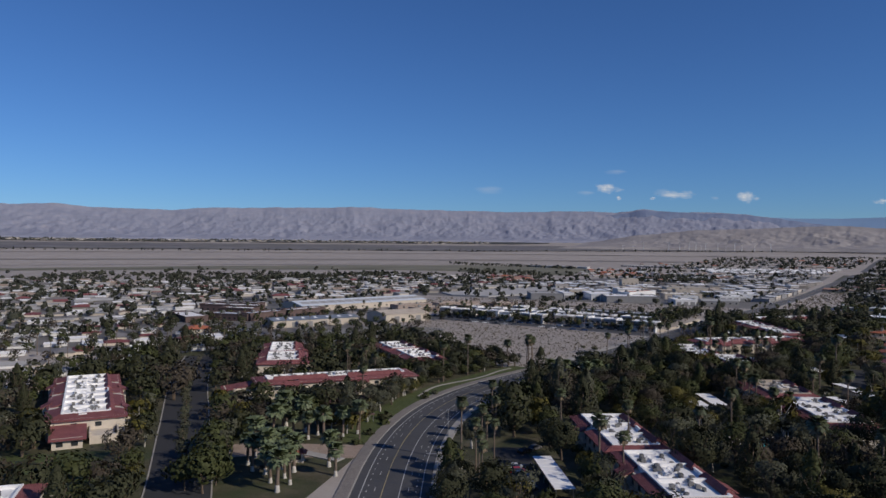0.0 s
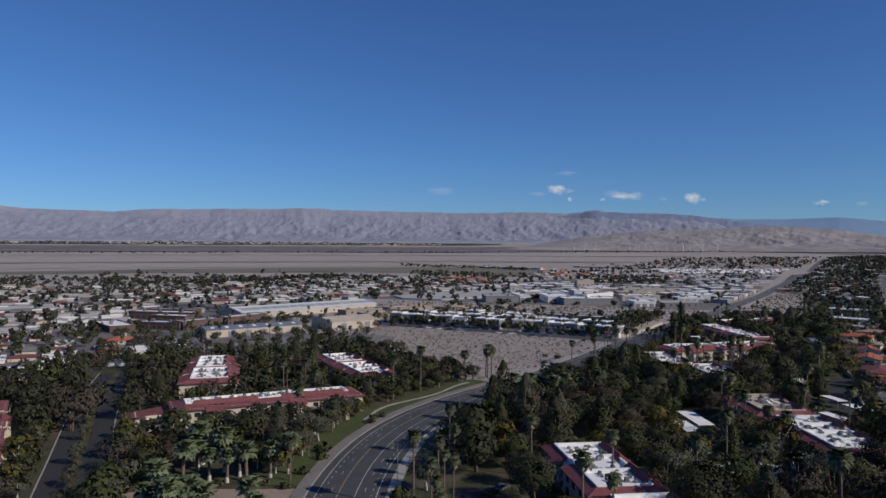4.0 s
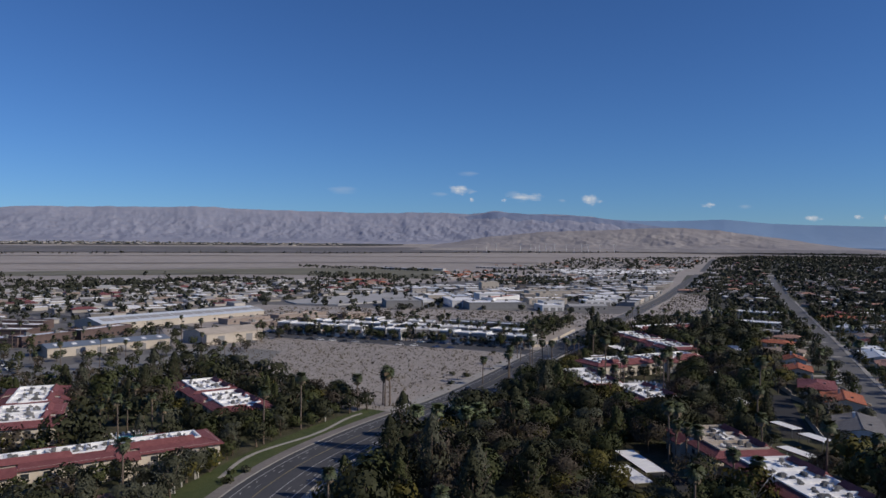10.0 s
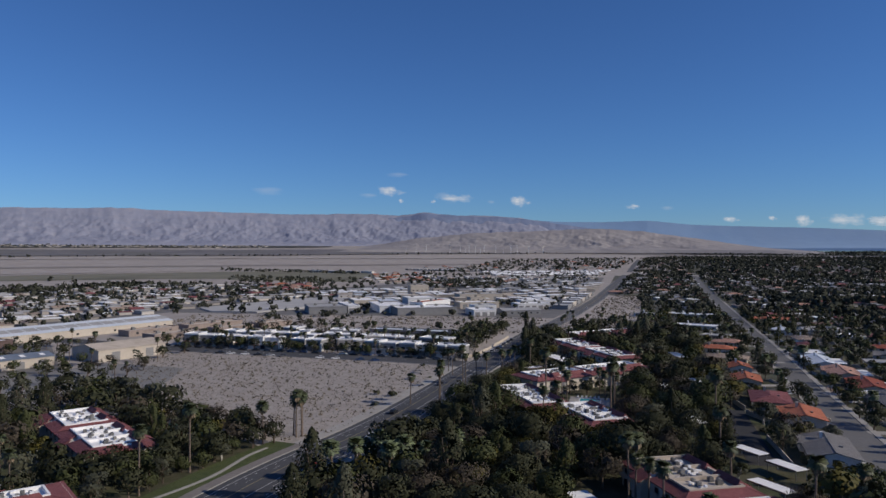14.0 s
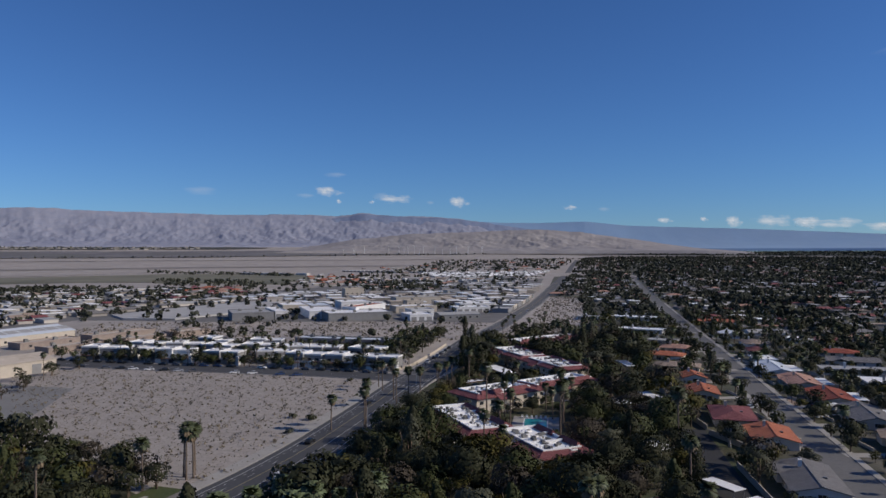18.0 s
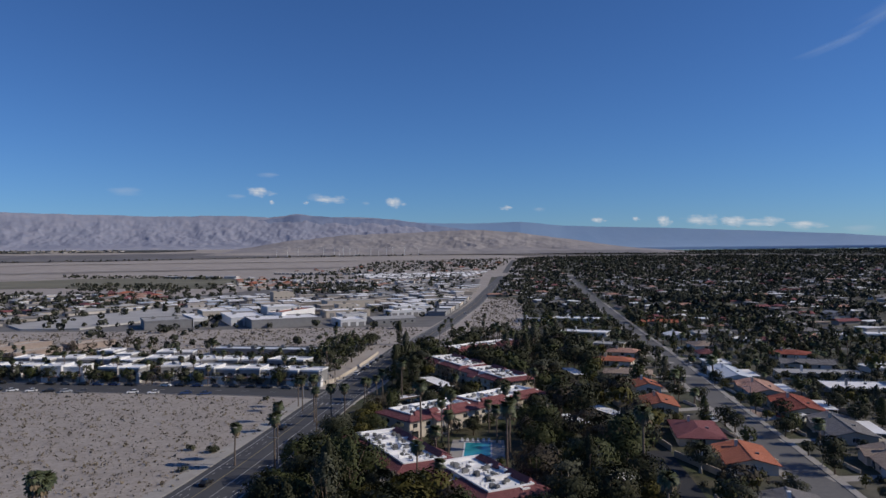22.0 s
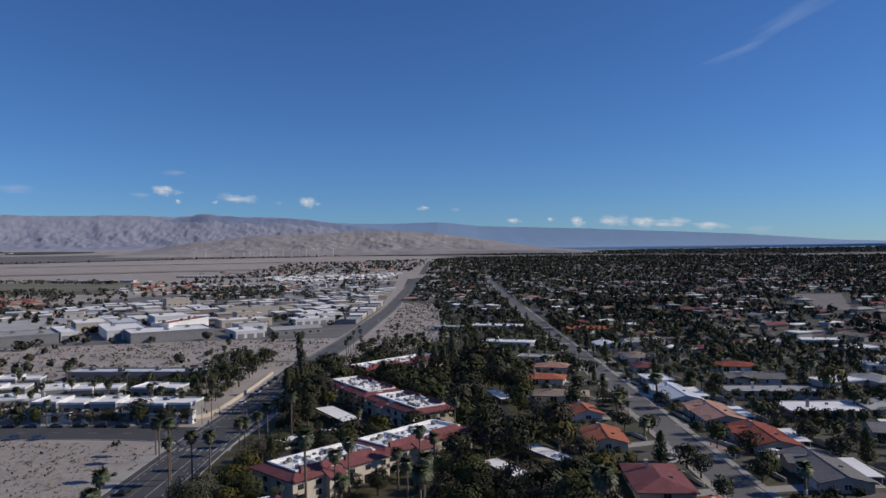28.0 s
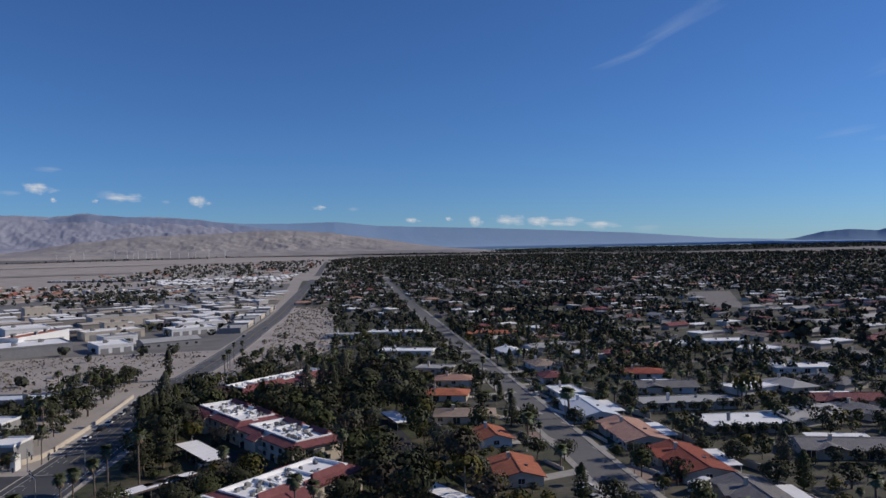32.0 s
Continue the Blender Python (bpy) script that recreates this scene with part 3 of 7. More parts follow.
# ---- mountains, dunes and clouds in the far distance ----
def ridge(name, profile, r_ridge, r_foot, foot_el, mat, label, seed, rough, step=0.08, rows=40):
    """A mountain side: its skyline by heading and angle above eye level, with spurs and gullies running down."""
    g = Geo()
    a0, a1 = profile[0][0], profile[-1][0]
    n = int((a1 - a0) / step)
    for i in range(n + 1):
        a = a0 + (a1 - a0) * i / n
        top = np.interp(a, [p[0] for p in profile], [p[1] for p in profile])
        jag = (0.05 if rough > 0.02 else 0.012) * noise.fractal((a * 0.9, seed, 0), 1, 2, 4)
        ra = radians(a)
        z_top = 57.5 + r_ridge * math.tan(radians(top + jag * min(1, top)))
        for j in range(rows + 1):
            u = j / rows
            r = r_foot + (r_ridge - r_foot) * u
            x, y = r * math.sin(ra), r * math.cos(ra)
            z_foot = 57.5 + r_foot * math.tan(radians(min(foot_el, top - 0.12))) - 14 * (u == 0)
            p = Vector((x / 170 + 0.35 * y / 170, y / 240, seed))
            spur = noise.ridged_multi_fractal(p, 0.9, 2.2, 5, 1.0, 2.0) - 1.0
            fine = noise.fractal(Vector((x / 38, y / 50, seed)), 0.7, 2.0, 4)
            rise = z_top - z_foot
            hump = math.sin(math.pi * min(1, u)) ** 0.7
            z = z_foot + rise * (0.25 * u + 0.75 * u * u) + rough * rise * hump * (spur + 0.55 * fine)
            z = min(z, z_top - (1 - u) * rise * 0.06) if u < 1 else z_top
            g.v.append((x, y, z))
    for i in range(n):
        for j in range(rows):
            k = i * (rows + 1) + j
            g.f.append((k, k + rows + 1, k + rows + 2, k + 1))
    tagged(new(name, g.mesh(name, mat, True)), label, "mountain", kind="structure")


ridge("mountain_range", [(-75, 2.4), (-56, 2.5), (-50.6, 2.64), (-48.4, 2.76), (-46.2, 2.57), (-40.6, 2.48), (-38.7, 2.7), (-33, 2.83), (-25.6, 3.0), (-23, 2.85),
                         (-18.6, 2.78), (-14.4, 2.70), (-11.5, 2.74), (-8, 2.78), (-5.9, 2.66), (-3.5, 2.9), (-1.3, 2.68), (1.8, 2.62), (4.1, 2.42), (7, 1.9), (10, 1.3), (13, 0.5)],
      4640, 3900, 0.38, ROCK_HAZE, "bare pinkish-grey mountain range beyond the valley, haze in its colour", 2.7, 0.055)
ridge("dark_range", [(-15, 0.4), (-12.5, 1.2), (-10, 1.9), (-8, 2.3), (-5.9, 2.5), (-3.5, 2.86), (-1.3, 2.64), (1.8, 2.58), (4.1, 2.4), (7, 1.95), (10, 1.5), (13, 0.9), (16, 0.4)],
      4590, 4150, 0.3, ROCK_HAZE_BLUE, "darker mountain ridge before the range, coloured blue-grey with haze", 6.3, 0.05)
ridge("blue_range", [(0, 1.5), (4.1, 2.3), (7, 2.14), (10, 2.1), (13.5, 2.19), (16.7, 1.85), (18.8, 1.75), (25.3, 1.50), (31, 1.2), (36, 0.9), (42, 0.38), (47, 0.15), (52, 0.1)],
      4690, 4350, 0.1, ROCK_HAZE_FAR, "hazy blue far mountain range beyond the valley", 4.4, 0.008)
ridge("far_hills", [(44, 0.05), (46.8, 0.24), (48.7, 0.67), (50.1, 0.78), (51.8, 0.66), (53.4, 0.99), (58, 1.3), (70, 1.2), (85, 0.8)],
      4680, 4450, -0.1, ROCK_HAZE_HILL, "far hills at the end of the valley, coloured with blue-grey haze", 9.1, 0.021)
ridge("sand_hill", [(-13, -0.5), (-11, -0.15), (-9.5, 0.1), (-7, 0.42), (-4.4, 0.88), (0, 1.26), (4.5, 1.42), (9.8, 1.62), (13.3, 1.36), (17.5, 0.75), (20, 0.35), (22.2, 0.08), (25, -0.12), (28, -0.35), (32, -0.7)],
      3920, 3300, -0.05, DUNE, "broad pale sandstone hill on the valley floor", 5.5, 0.09)


def plain_band(r0, r1, a0, a1, mat, label, lift):
    """A sector of the far plain with its own cover."""
    g = Geo()
    n, rows = int((a1 - a0) / 1.0), 8
    for i in range(n + 1):
        a = radians(a0 + (a1 - a0) * i / n)
        wob = 60 * noise.noise(Vector((a * 9, r0 * 0.01, 0)))
        for j in range(rows + 1):
            r = r0 + wob + (r1 - r0) * j / rows
            x, y = r * math.sin(a), r * math.cos(a)
            g.v.append((x, y, ground_z(x, y) + lift))
    for i in range(n):
        for j in range(rows):
            k = i * (rows + 1) + j
            g.f.append((k, k + rows + 1, k + rows + 2, k + 1))
    tagged(new("scrub_plain", g.mesh("scrub_plain", mat)), label, "ground", kind="structure")


def band(inner, outer, mat, label, lift):
    """A stretch of the far plain between two lines, each given by heading and distance."""
    g = Geo()
    a0, a1, rows = inner[0][0], inner[-1][0], 10
    n = int((a1 - a0) * 3)
    for i in range(n + 1):
        az = a0 + (a1 - a0) * i / n
        a = radians(az)
        ends = []
        for k, line in enumerate((inner, outer)):
            r = float(np.interp(az, [p[0] for p in line], [p[1] for p in line]))
            ends.append(r * (1 + 0.007 * noise.fractal(Vector((az * 0.45, 7.0 * k + r * 0.002, lift)), 0.8, 2.0, 4)))
        for j in range(rows + 1):
            r = ends[0] + (ends[1] - ends[0]) * j / rows
            x, y = r * math.sin(a), r * math.cos(a)
            g.v.append((x, y, ground_z(x, y) + lift))
    for i in range(n):
        for j in range(rows):
            k = i * (rows + 1) + j
            g.f.append((k, k + rows + 1, k + rows + 2, k + 1))
    tagged(new("scrub_plain", g.mesh("scrub_plain", mat)), label, "ground", kind="structure")


band([(-66, 3040), (-26, 3000), (-17, 2975), (-7, 3110), (3.5, 3230), (14, 3640)], [(-66, 3560), (-26, 3530), (-17, 3500), (-11, 3560), (-7, 3420), (3, 3440), (14, 3700)],
     SCRUB_PLAIN, "dark plain of desert scrub before the mountains", 2.2)
band([(-66, 2700), (-26, 2690), (-7, 2660), (5, 2700), (14, 2800)], [(-66, 2800), (-26, 2780), (-7, 2800), (5, 2850), (14, 3000)], SAND_PALE, "pale bare sand beside the dark scrub", 1.4)
band([(-66, 3700), (-30, 3680), (-14, 3700), (-11, 3800)], [(-66, 3900), (-30, 3890), (-14, 3880), (-11, 3830)], FAR_GREEN_HAZE, "green strip of gardens at the mountains' foot", 2.4)
band([(11, 3300), (20, 2850), (30, 2860), (36, 2740), (38, 2720), (46, 2820), (52, 2900), (74, 2900)], [(11, 3420), (20, 3130), (30, 3060), (35, 2860), (38, 2860), (46, 3080), (52, 3250), (74, 3300)],
     WASH, "pale dry wash beyond the town's trees", 1.6)
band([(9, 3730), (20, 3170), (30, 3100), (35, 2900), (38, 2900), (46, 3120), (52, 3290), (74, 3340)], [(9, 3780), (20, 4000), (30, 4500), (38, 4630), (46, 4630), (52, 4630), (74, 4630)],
     FAR_GREEN_HAZE, "dark wooded plain far beyond the wash", 1.8)
plain_band(1720, 2600, 16, 74, YARD, "dark garden ground of the distant town", 0.3)
plain_band(1290, 1325, -58, -22, SAND_PALE, "pale bare strip across the sand", 0.5)
band([(-60, 1900), (-26, 1880), (-22.5, 1930), (-19, 1992)], [(-60, 1925), (-26, 1902), (-22.5, 1950), (-19, 2008)], SAND_PALE, "pale sandy track across the plain", 0.8)
band([(-60, 1560), (-24, 1480), (-18, 1430), (-11, 1360), (-7, 1400)], [(-60, 1640), (-24, 1850), (-18, 1900), (-11, 1860), (-7, 1700)], FIELD, "dry olive-green scrub plain beyond the town", 0.6)
band([(-60, 2180), (-30, 2160), (-5, 2200), (12, 2240)], [(-60, 2230), (-30, 2230), (-5, 2260), (12, 2280)], WASH, "dry wash with scrub across the sand", 1.0)


def cloud_material(name, scale, density, white, stretch):
    m = bpy.data.materials.new(name)
    m.use_nodes = True
    n, l = m.node_tree.nodes, m.node_tree.links
    n.clear()
    out, mixs = n.new("ShaderNodeOutputMaterial"), n.new("ShaderNodeMixShader")
    clear_, glow = n.new("ShaderNodeBsdfTransparent"), n.new("ShaderNodeEmission")
    glow.inputs["Color"].default_value, glow.inputs["Strength"].default_value = (*white, 1), 1.0
    co, mp, tex = n.new("ShaderNodeTexCoord"), n.new("ShaderNodeMapping"), n.new("ShaderNodeTexNoise")
    mp.inputs["Scale"].default_value = stretch
    tex.inputs["Scale"].default_value, tex.inputs["Detail"].default_value = scale, 8
    tex.inputs["Roughness"].default_value = 0.6
    info = n.new("ShaderNodeObjectInfo")
    l.new(info.outputs["Random"], mp.inputs["Location"])
    l.new(co.outputs["Object"], mp.inputs["Vector"])
    l.new(mp.outputs[0], tex.inputs["Vector"])
    away = n.new("ShaderNodeVectorMath")
    away.operation = "LENGTH"
    l.new(co.outputs["Object"], away.inputs[0])
    fall = n.new("ShaderNodeMapRange")
    fall.inputs["From Min"].default_value, fall.inputs["From Max"].default_value = 1.0, 0.15
    fall.inputs["To Min"].default_value, fall.inputs["To Max"].default_value = -0.55, 0.22
    l.new(away.outputs["Value"], fall.inputs["Value"])
    add = n.new("ShaderNodeMath")
    l.new(tex.outputs["Fac"], add.inputs[0])
    l.new(fall.outputs[0], add.inputs[1])
    cut = n.new("ShaderNodeMapRange")
    cut.inputs["From Min"].default_value, cut.inputs["From Max"].default_value = (0.42, 0.85) if density > 0.4 else (0.3, 1.0)
    cut.inputs["To Max"].default_value = density
    l.new(add.outputs[0], cut.inputs["Value"])
    l.new(cut.outputs[0], mixs.inputs["Fac"])
    l.new(clear_.outputs[0], mixs.inputs[1])
    l.new(glow.outputs[0], mixs.inputs[2])
    l.new(mixs.outputs[0], out.inputs["Surface"])
    return m


CLOUD = cloud_material("cumulus", 2.4, 0.95, (0.72, 0.76, 0.82), (1, 1, 1))
CLOUD_THIN = cloud_material("thin_cloud", 1.4, 0.35, (0.62, 0.68, 0.78), (0.6, 1, 1))
CIRRUS = cloud_material("cirrus", 1.3, 0.13, (0.62, 0.72, 0.85), (0.5, 2.6, 1))
card = Geo().add([(-1, -1, 0), (1, -1, 0), (1, 1, 0), (-1, 1, 0)], [(0, 1, 2, 3)])
cards = {k: card.mesh("cloud", mt) for k, mt in (("c", CLOUD), ("t", CLOUD_THIN), ("s", CIRRUS))}
for az, el, wide, high, kind_, lean in (
        (-6.4, 4.55, 2.0, 0.6, "c", 0), (-8.0, 4.2, 1.4, 0.25, "t", 0), (-5.6, 3.8, 0.4, 0.25, "c", 0), (-1.2, 4.0, 2.8, 0.55, "c", 0), (-2.2, 4.15, 1.2, 0.4, "t", 0), (-3.0, 3.75, 0.5, 0.2, "c", 0),
        (1.6, 3.7, 0.6, 0.2, "t", 0), (3.75, 3.75, 1.6, 0.62, "c", 0), (-15.8, 4.45, 2.2, 0.35, "t", 0), (-5.7, 5.8, 1.6, 0.25, "t", 0), (12.5, 3.25, 1.2, 0.28, "c", 0),
        (15, 3.1, 0.8, 0.2, "t", 0), (19.4, 2.2, 1.2, 0.3, "c", 0), (22.2, 2.25, 0.6, 0.25, "c", 0), (24.2, 2.05, 1.2, 0.6, "c", 0), (26.9, 2.05, 2.6, 0.75, "c", 0),
        (29.2, 1.9, 2.4, 0.6, "c", 0), (31.2, 1.8, 3.0, 0.6, "c", 0), (33.8, 1.55, 2.6, 0.5, "c", 0), (37, 1.2, 2.0, 0.3, "t", 0),
        (35.3, 13.2, 4.6, 0.55, "s", 16), (36.6, 13.6, 3.0, 0.4, "s", 19), (40.0, 15.4, 6.5, 1.0, "s", 21), (38.5, 14.6, 5.0, 0.6, "s", 24), (43, 17, 5.0, 0.8, "s", 24), (50, 7.2, 4.5, 0.5, "s", 7),
        (53, 6.7, 4.0, 0.4, "s", 5), (54, 11.5, 7.0, 1.2, "s", 18)):
    r_c = 4560
    a = radians(az)
    ob = new("cloud", cards[kind_])
    here = Vector((r_c * math.sin(a) * math.cos(radians(el)), r_c * math.cos(a) * math.cos(radians(el)), 57.5 + r_c * math.tan(radians(el))))
    ob.matrix_world = look(here, (0, 0, 57.5)) @ Matrix.Rotation(radians(-lean), 4, "Z") @ Matrix.Rotation(math.pi, 4, "Y") @ Matrix.Diagonal(
        (r_c * math.tan(radians(wide / 2)) * (1.5 if kind_ == "s" else 1.95), r_c * math.tan(radians(high / 2)) * (2.0 if kind_ == "s" else 2.7), 1, 1))
    ob.visible_shadow = False
    tagged(ob, {"c": "small white cumulus cloud low over the ridge", "t": "thin greyish cloud veil low in the sky", "s": "faint feathery cirrus streak high in the sky"}[kind_],
           "cloud", "clouds", "structure")


# ---- trees ----
def sprays(rng, p, d, size):
    """Loose leaf sprays at the points p, facing more or less along d."""
    n = len(p)
    t1 = np.cross(d, rng.normal(size=(n, 3)))
    t1 /= np.linalg.norm(t1, axis=1)[:, None] + 1e-9
    t2 = np.cross(d + 0.4 * rng.normal(size=(n, 3)), t1)
    t2 /= np.linalg.norm(t2, axis=1)[:, None] + 1e-9
    s = size * (0.55 + 0.9 * rng.random(n))[:, None]
    a, b = t1 * s, t2 * s * 0.7
    return np.stack([p - a - b * 0.6, p + a * 0.4 - b, p + a + b * 0.5, p - a * 0.3 + b], 1)


def lump_leaves(rng, centers, radii, per, size, flat=0.8):
    """Leaf sprays on the outside of several lumps."""
    qs = []
    for (cx, cy, cz), r in zip(centers, radii):
        n = max(4, int(per * r * r))
        d = rng.normal(size=(n, 3))
        d /= np.linalg.norm(d, axis=1)[:, None]
        rad = r * (0.70 + 0.38 * rng.random(n))
        qs.append(sprays(rng, d * rad[:, None] * np.array([1, 1, flat]) + np.array([cx, cy, cz]), d, size))
    return np.concatenate(qs)


def waves(d, rng, count, low, high):
    """A smooth uneven value for each direction: a sum of random waves."""
    out = np.zeros(len(d))
    for _ in range(count):
        k = rng.normal(size=3)
        k *= rng.uniform(low, high) / np.linalg.norm(k)
        out += np.sin(d @ k + rng.random() * 6.28)
    return out / math.sqrt(count)


def crown_leaves(rng, kind, height, width, count, size, gaps):
    """Sprays through an uneven crown: a broad dome, a layered cone or a column."""
    d = rng.normal(size=(count * 2, 3))
    d /= np.linalg.norm(d, axis=1)[:, None]
    depth = 0.50 + 0.55 * rng.random(count * 2) ** 0.6
    if kind == "round":
        rad = 1 + 0.17 * waves(d, rng, 7, 2.0, 4.0) + 0.09 * waves(d, rng, 8, 6, 10)
        p = d * (rad * depth)[:, None] * np.array([width * 0.5, width * 0.5, height * 0.33]) + np.array([0, 0, height * 0.62])
        p[:, 2] += 0.05 * height * waves(d, rng, 5, 2, 4)
    else:
        u = rng.random(count * 2) ** (1.35 if kind == "cone" else 1.0)
        a = rng.random(count * 2) * math.tau
        prof = (1 - u) ** 0.6 * (0.55 + 0.45 * np.minimum(1, u * 7)) if kind == "cone" else np.sin(math.pi * (0.1 + 0.86 * u)) ** 0.6
        ring = np.stack([np.cos(a), np.sin(a), u * 4.5], 1)
        rad = prof * (0.86 + 0.20 * waves(ring, rng, 8, 2, 4) + 0.12 * waves(ring, rng, 8, 7, 12)) + 0.03
        rad *= 0.88 + 0.12 * np.sin(u * height * 3.2 + waves(ring, rng, 4, 1, 2))
        p = np.stack([np.cos(a) * rad * depth * width * 0.5, np.sin(a) * rad * depth * width * 0.5, height * (0.10 + 0.90 * u)], 1)
        d = np.stack([np.cos(a), np.sin(a), np.full(count * 2, 0.35)], 1)
    hole = waves(p, rng, 9, 0.9, 2.0)
    keep = np.nonzero(hole > gaps)[0][:count]
    q = sprays(rng, p[keep], d[keep], size)
    heart = np.array([0, 0, height * 0.45])
    out = (p[keep] - heart) * np.array([1, 1, 0.9]) if kind == "round" else d[keep]
    out = out / (np.linalg.norm(out, axis=1)[:, None] + 1e-9)
    face = np.cross(q[:, 1] - q[:, 0], q[:, 3] - q[:, 0])
    face /= np.linalg.norm(face, axis=1)[:, None] + 1e-9
    way = out + 0.55 * face * np.sign((face * out).sum(1))[:, None] + 0.18 * rng.normal(size=out.shape)
    return q, way / np.linalg.norm(way, axis=1)[:, None]


def broad_tree(kind, height, width, seed, leaf, label, trunks=1, per=1900, size=0.30, bare=False, gaps=-0.9):
    per, size = int(per * 1.2), size * 0.80
    rng = np.random.default_rng(seed)
    sort = "pine_tree" if kind == "cone" else "cypress" if kind == "column" else "olive_tree" if leaf == "olive" else "tree"
    ob = thing(sort, 0, 0, 0, 0, label, sort.replace("_", " "))
    g = Geo()
    h0 = height * 0.32
    for t in range(trunks):
        lean = (rng.normal() * 0.3, rng.normal() * 0.3)
        g.tube([(0.4 * t, 0, -0.2), (0.4 * t + lean[0] * 0.4, lean[1] * 0.4, h0 * 0.6), (lean[0], lean[1], h0 * 1.2), (lean[0] * 1.2, lean[1], height * 0.7)],
               [0.028 * height, 0.022 * height, 0.016 * height, 0.006 * height], 7)
    for k in range(6):
        a = k * 2.4 + rng.random()
        e = (width * 0.30 * math.cos(a), width * 0.30 * math.sin(a), height * (0.5 + 0.06 * k))
        g.tube([(0, 0, h0 * 0.8), (e[0] * 0.55, e[1] * 0.55, (h0 + e[2]) * 0.5), e], [0.010 * height, 0.008 * height, 0.004 * height], 5)
    part("trunk", g.mesh("trunk", BARK if not bare else WHITEWASH, True), ob)
    q, way = crown_leaves(rng, kind, height, width, per, size, gaps)
    part("crown", quads_mesh("crown", q, LEAF[leaf], way), ob)
    return ob


def fan_palm(height, seed, label, head=1.9, skirt=2.2, painted=False, thick=0.26, green=FRONDS):
    rng = np.random.default_rng(seed)
    ob = thing("palm_tree", 0, 0, 0, 0, label, "palm tree")
    bend = rng.normal(size=2) * 0.25
    g = Geo()
    hs = [-0.2, 0.8, height * 0.35, height * 0.7, height]
    g.tube([(bend[0] * (h / height) ** 2, bend[1] * (h / height) ** 2, h) for h in hs], [thick * 1.5, thick * 1.1, thick, thick * 0.85, thick * 0.8], 8)
    trunk = part("trunk", g.mesh("trunk", PALM_BARK, True), ob)
    if painted:
        g = Geo().tube([(0, 0, -0.1), (0, 0, 0.8), (0.02, 0, 1.5)], [thick * 1.56, thick * 1.16, thick * 1.12], 8)
        part("painted_base", g.mesh("painted_base", WHITEWASH, True), trunk, "white-painted trunk base")
    top = np.array([bend[0], bend[1], height])

    def fans(count, lo, hi, length, wide, droop):
        qs = []
        for _ in range(count):
            a, e = rng.random() * math.tau, radians(lo + (hi - lo) * rng.random())
            way = np.array([math.cos(a) * math.cos(e), math.sin(a) * math.cos(e), math.sin(e)])
            side = np.array([-math.sin(a), math.cos(a), 0.0])
            ln = length * (0.75 + 0.5 * rng.random())
            base = top + way * ln * 0.25
            mid = top + way * ln * 0.7
            end = top + way * ln + np.array([0, 0, -droop * ln])
            w = wide * ln
            up = np.cross(way, side) * 0.12 * ln
            for s in (-1, 1):
                qs.append(np.stack([base, mid + s * side * w * 0.5 - up, end + s * side * w * 0.28 - up, end * 0.5 + mid * 0.5]))
                qs.append(np.stack([base, mid + s * side * w * 0.85 - up * 1.8, mid + s * side * w * 0.9 + way * 0.1 * ln - up * 2, mid + s * side * w * 0.4 - up]))
        return np.array(qs)

    qs = fans(54, -25, 80, head, 0.62, 0.22)
    way = qs.mean(1) - top + np.array([0, 0, 0.35 * head])
    face = np.cross(qs[:, 1] - qs[:, 0], qs[:, 3] - qs[:, 0])
    face /= np.linalg.norm(face, axis=1)[:, None] + 1e-9
    way = way / np.linalg.norm(way, axis=1)[:, None] + 0.5 * face * np.sign((face * way).sum(1))[:, None]
    part("fronds", quads_mesh("fronds", qs, green, way / np.linalg.norm(way, axis=1)[:, None]), ob)
    if skirt:
        qs = fans(34, -86, -42, skirt, 0.4, 0.05)
        part("dry_fronds", quads_mesh("dry_fronds", qs, SKIRT), ob, "dead brown fronds hanging under the crown")
    return ob


def shrub(width, height, seed, leaf, label):
    rng = np.random.default_rng(seed)
    lumps = [(0.25 * width * math.cos(k * 2.4), 0.25 * width * math.sin(k * 2.4), height * (0.35 + 0.25 * rng.random())) for k in range(5)]
    q = lump_leaves(rng, lumps, [width * 0.33] * 5, 40, 0.25, height / width)
    way = q.mean(1) - np.array([0, 0, height * 0.2])
    ob = new("shrub", quads_mesh("shrub", q, LEAF[leaf], way / (np.linalg.norm(way, axis=1)[:, None] + 1e-9)))
    return tagged(ob, label, "shrub")


